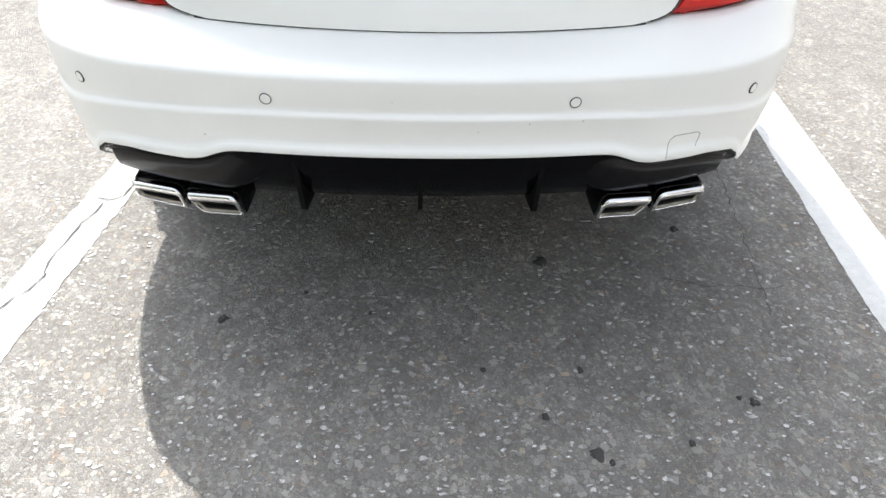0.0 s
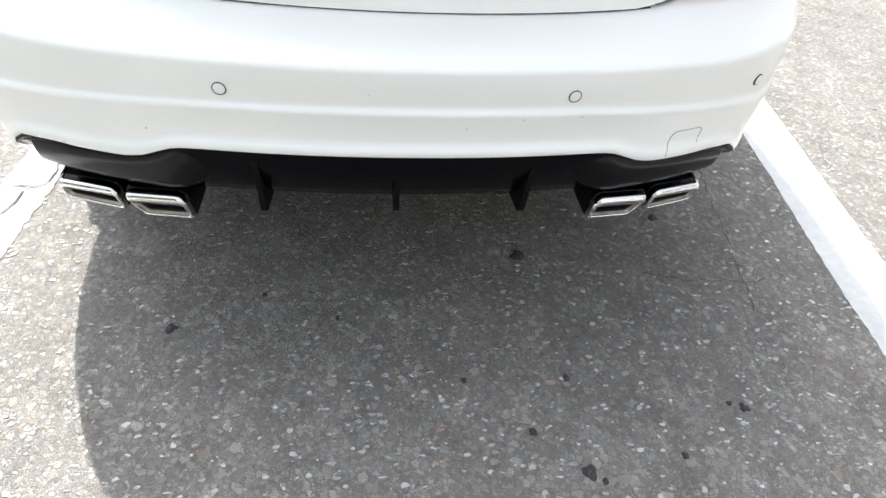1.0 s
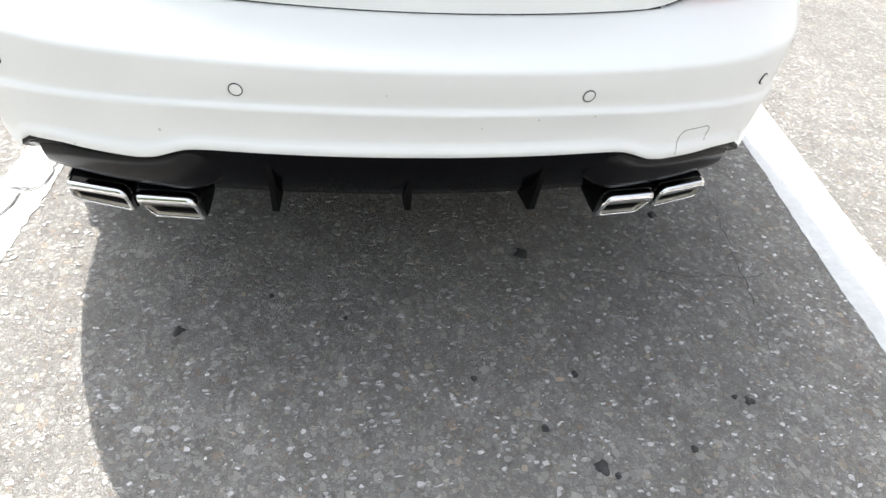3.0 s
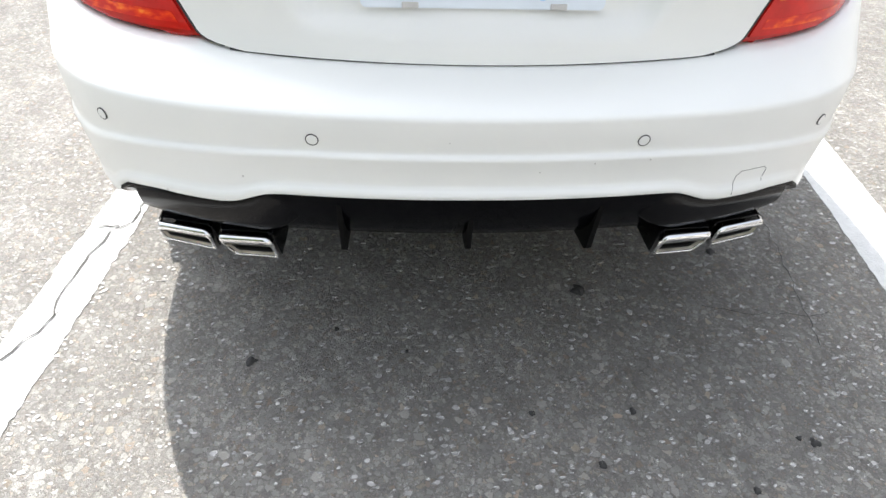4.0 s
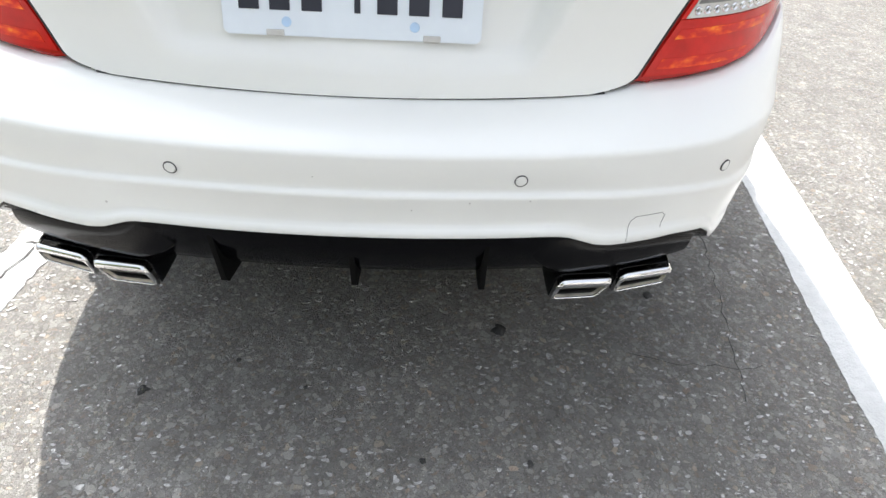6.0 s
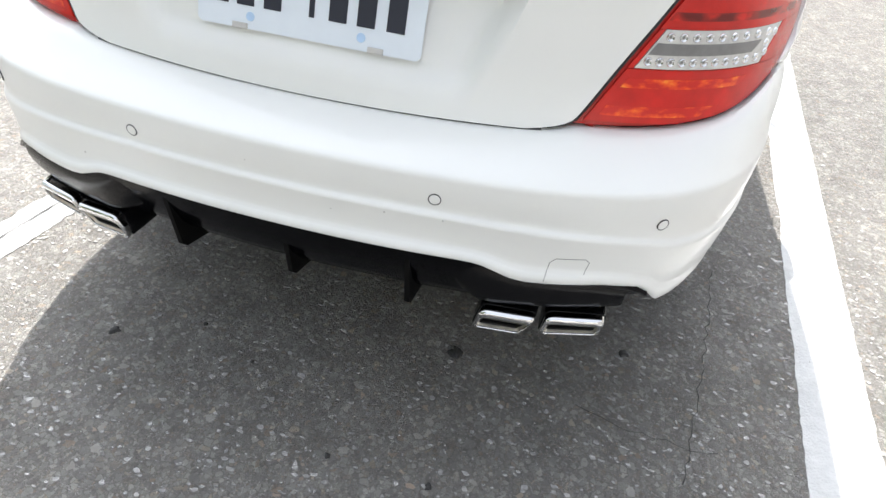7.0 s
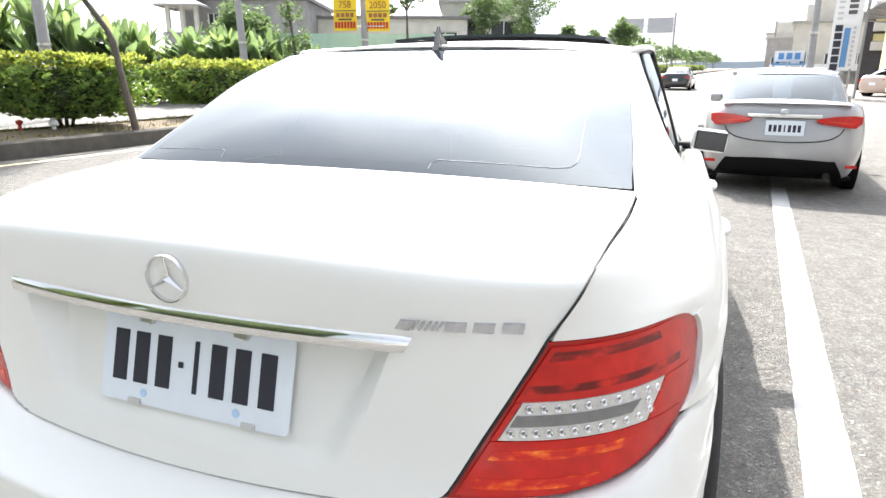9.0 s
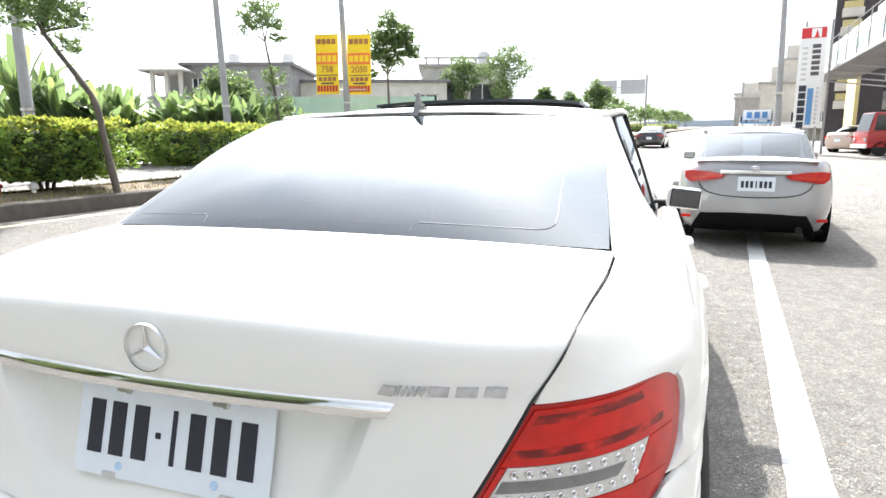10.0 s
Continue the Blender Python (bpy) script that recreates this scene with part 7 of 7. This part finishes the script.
    part("post", tube_bm([(3.2, 0, -1), (3.2, 0, 8.4)], 0.14, 10), M["pole"], g, "", 60)
    part("post", tube_bm([(-3.4, 0.2, -1), (-3.4, 0.2, 6.2)], 0.3, 10), M["pole"], g, "", 60)
    part("beam", tube_bm([(-4.4, 0.15, 6.8), (3.3, 0.15, 6.8)], 0.09, 8), M["pole"], g, "", 60)


def right_side():
    pole("utility_pole", "tall grey concrete utility pole by the shops", (4.70, 24.2, gz(24)), (4.68, 25.4, 8.6), 0.13, 0.065)
    pole("far_pole", "far slender pole by the road", (10.6, 89.6, gz(89)), (10.75, 89.6, 8.2), 0.18, 0.12)
    # upright sign board of a shop
    s = thing("shop_sign", "tall white upright shop sign with a red head and blue stripe", "sign", at=(7.45, 34.0, gz(34)), turn=-14)
    box("board", (1.12, 0.22, 4.6), (0, 0, 3.62), M["board"], s, 0.02, label="white sign box")
    box("sign_head", (1.0, 0.02, 0.46), (0, -0.125, 5.62), M["board_red"], s, label="red field with a pale mark")
    part("head_mark", prism_bm([(-0.10, -0.2), (0.02, -0.2), (0.12, 0.16), (0.22, -0.2), (0.30, -0.2), (0.30, 0.2), (-0.10, 0.2)], 0.02), M["board"], s).location = (0, -0.145, 5.62)
    for k in range(6):
        box("print_bar", (0.34, 0.02, 0.17), (0.16, -0.125, 5.02 - 0.25 * k), M["ink"], s)
    for k in range(7):
        box("print_bar", (0.22, 0.02, 0.09), (-0.30, -0.125, 4.95 - 0.24 * k), M["clip"], s)
    for k in range(6):
        box("print_bar", (0.30, 0.02, 0.28), (-0.28, -0.125, 3.10 - 0.34 * k), M["plate_ink"], s)
    box("sign_stripe", (0.24, 0.02, 1.7), (0.06, -0.125, 2.25), M["board_blue"], s, label="blue stripe")
    for k in range(9):
        box("print_bar", (0.10, 0.02, 0.12), (0.34, -0.125, 3.1 - 0.2 * k), M["clip"], s)
    for x in (-0.35, 0.72):
        part("post", tube_bm([(x, 0.15, -0.4), (x, 0.15, 6.2)], 0.06, 8), M["pole"], s, "", 60)
    # tower of flats
    t = block("tower_house", "narrow dark tower block with pale balconies", "building", (12.2, 45.4, gz(45)), -12, (2.9, 8, 14), "wall_dark")
    for k in range(11):
        b = box("balcony", (1.15, 0.5, 0.50), (-0.55, -0.2, 2.6 + k * 1.1), M["wall_pale"], t, 0.02)
        box("balcony_shade", (1.0, 0.1, 0.42), (-0.55, -0.02, 3.1 + k * 1.1), M["wall_yellow"], b)
    # shops with a long canopy and boards
    sh = thing("shop_row", "row of shops with a dark canopy and white boards", "building", at=(13.67, 31.74, gz(31)), turn=-94)
    box("wall", (26, 8, 7.6), (4.0, 4.4, 3.2), M["wall_pale"], sh)
    for k in range(7):
        x = -7.0 + k * 3.2
        box("shopfront", (2.7, 0.12, 2.5), (x, 0.34, 1.25), M["window"], sh, label="dark shopfront glass")
        box("pillar", (0.34, 0.30, 3.6), (x + 1.6, 0.25, 1.8), M["wall_pale"], sh, 0.01)
        box("upper_panel", (2.9, 0.12, 0.9), (x, 0.33, 3.2), M["board"], sh)
    can = box("canopy", (24, 1.9, 0.12), (3.5, -4.45, 4.08), M["roof_sheet"], sh, label="dark sheet canopy")
    box("canopy_edge", (24, 0.06, 0.14), (3.5, -5.43, 4.08), M["pole"], can, 0.01, label="grey edge of the canopy")
    for k in range(9):
        x = -7.4 + k * 2.4
        up = box("upper_window", (1.9, 0.10, 1.5), (x, 0.34, 5.2), M["window"], sh, label="dark upper window")
        for dx in (-0.95, 0.0, 0.95):
            box("frame", (0.08, 0.06, 1.56), (x + dx, 0.26, 5.2), M["board"], up)
        box("sill", (2.1, 0.16, 0.10), (x, 0.24, 4.40), M["concrete"], up)
    for k in range(9):
        part("strut", tube_bm([(-7.5 + k * 2.8, 0.3, 3.2), (-7.5 + k * 2.8, -5.3, 3.95)], 0.035, 8), M["pole"], can, "", 60)
    for x, w, h, mt in ((-5.5, 4.4, 1.5, "board"), (-0.6, 4.6, 1.6, "board"), (4.4, 4.6, 1.9, "board"), (9.6, 4.6, 1.4, "teal")):
        bo = box("fascia_board", (w, 0.2, h), (x, -4.6, 5.1), M[mt], sh, 0.015, label="white fascia board")
        for k in range(4):
            box("print_bar", (0.55, 0.02, 0.5), (x - 1.4 + 0.9 * k, -4.72, 5.1), M["teal" if mt == "board" else "board"], bo)
    for k in range(10):
        x = -8.2 + k * 2.4
        part("rail_post", tube_bm([(x, -4.75, 4.1), (x, -4.75, 6.2)], 0.03, 6), M["pole"], can, "", 60)
    for z in (4.5, 6.1):
        part("rail", tube_bm([(-8.4, -4.78, z), (15.0, -4.78, z)], 0.03, 6), M["pole"], can, "", 60)
    for x in (-7.6,):
        part("canopy_post", tube_bm([(x, -5.2, -0.5), (x, -5.2, 4.0)], 0.055, 10), M["pole"], sh, "", 60)
    box("yellow_wall", (2.6, 0.2, 5.0), (-9.8, -3.2, 2.5), M["wall_yellow"], sh, label="yellow end wall")
    # houses added out of view, for reflections and to hold back sky light
    for k in range(4):
        block("unseen_house", "unseen plain concrete house added for reflections", "house", (12.5 - 1.0 * k, 8.0 - 12.5 * k, 0), -97, (11, 9, 7.0 + (k % 2) * 2.4), ("wall_pale", "wall_grey")[k % 2], "concrete", [(-3.6 + j * 2.4, 1.9 + q * 2.8, 1.4, 1.5) for j in range(4) for q in range(2)], group="houses along the street")
    # lower houses farther on
    for k, (x, y, w, h, wl) in enumerate(((13.2, 64.0, 7.6, 5.0, "wall_pale"), (14.2, 74.5, 3.0, 7.9, "wall_pale"), (17.6, 54.0, 5.5, 8.0, "wall_pale"), (12.8, 88.0, 6.0, 4.6, "wall_grey"), (14.5, 100.0, 7.0, 5.6, "wall_pale"))):
        fh = block("far_house", "far pale concrete house with balconies", "house", (x, y, gz(y)), -8, (w, 9, h), wl, "concrete", [(-w / 2 + 1.2 + j * 1.9, 1.9 + q * 2.1, 1.1, 1.1) for j in range(int(w / 2)) for q in range(int(h / 2.6))], group="far houses")
        for q in range(int(h / 2.6)):
            bal = box("balcony", (w * 0.8, 0.9, 0.12), (0, -0.45, 1.0 + q * 2.1), M["concrete"], fh, 0.02)
            box("balcony_front", (w * 0.8, 0.06, 0.55), (0, -0.88, 1.32 + q * 2.1), M["wall_grey" if q % 2 else "board"], bal)
        tk = part("water_tank", lathe_bm([(0.0, 0.0), (0.5, 0.0), (0.5, 0.9), (0.3, 1.1), (0.0, 1.15)], 18, "Z"), M["steel"], fh, "steel water tank", 40)
        tk.location = (w * 0.2, 2.0, h + 0.22)
        box("roof_room", (w * 0.4, 2.4, 1.5), (-w * 0.2, 3.0, h + 0.95), M["wall_pale"], fh)
    ws = thing("far_shop_sign", "far white sign board with blue marks", "sign", at=(7.4, 50.0, gz(50)), turn=-8)
    box("board", (1.8, 0.2, 0.70), (0, 0, 2.09), M["board"], ws, 0.02, label="white sign board")
    for k in range(3):
        box("print_bar", (0.34, 0.02, 0.42), (-0.5 + 0.5 * k, -0.12, 2.09), M["board_blue"], ws)
    box("awning", (2.0, 1.4, 0.12), (0.0, -0.3, 1.54), M["board_blue"], ws, 0.02, label="blue awning")
    for x in (-0.9, 0.9):
        part("post", tube_bm([(x, 0, -1.5), (x, 0, 2.4)], 0.06, 8), M["pole"], ws, "", 60)


def backdrop():
    """Low hills, haze painted into their colour, and far houses that close the horizon."""
    rnd = random.Random(2)
    verts, faces = [], []
    n = 120
    for k in range(n + 1):
        a = lerp(-1.3, 1.3, k / n)
        x, y = 1500 * math.sin(a), 1500 * math.cos(a)
        h = 34 + 14 * noise.noise(Vector((a * 5, 0.3, 0))) + 6 * noise.noise(Vector((a * 19, 1.3, 0)))
        verts += [(x, y, -5), (x, y, h)]
    faces = [(2 * k, 2 * k + 2, 2 * k + 3, 2 * k + 1) for k in range(n)]
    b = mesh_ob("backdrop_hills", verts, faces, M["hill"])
    tagged(b, "low hills on the horizon with blue-grey haze in their colour", "hills", kind="structure")


silver_car()
far_cars()
small_truck()
median()
median_plants()
left_side()
right_side()
backdrop()
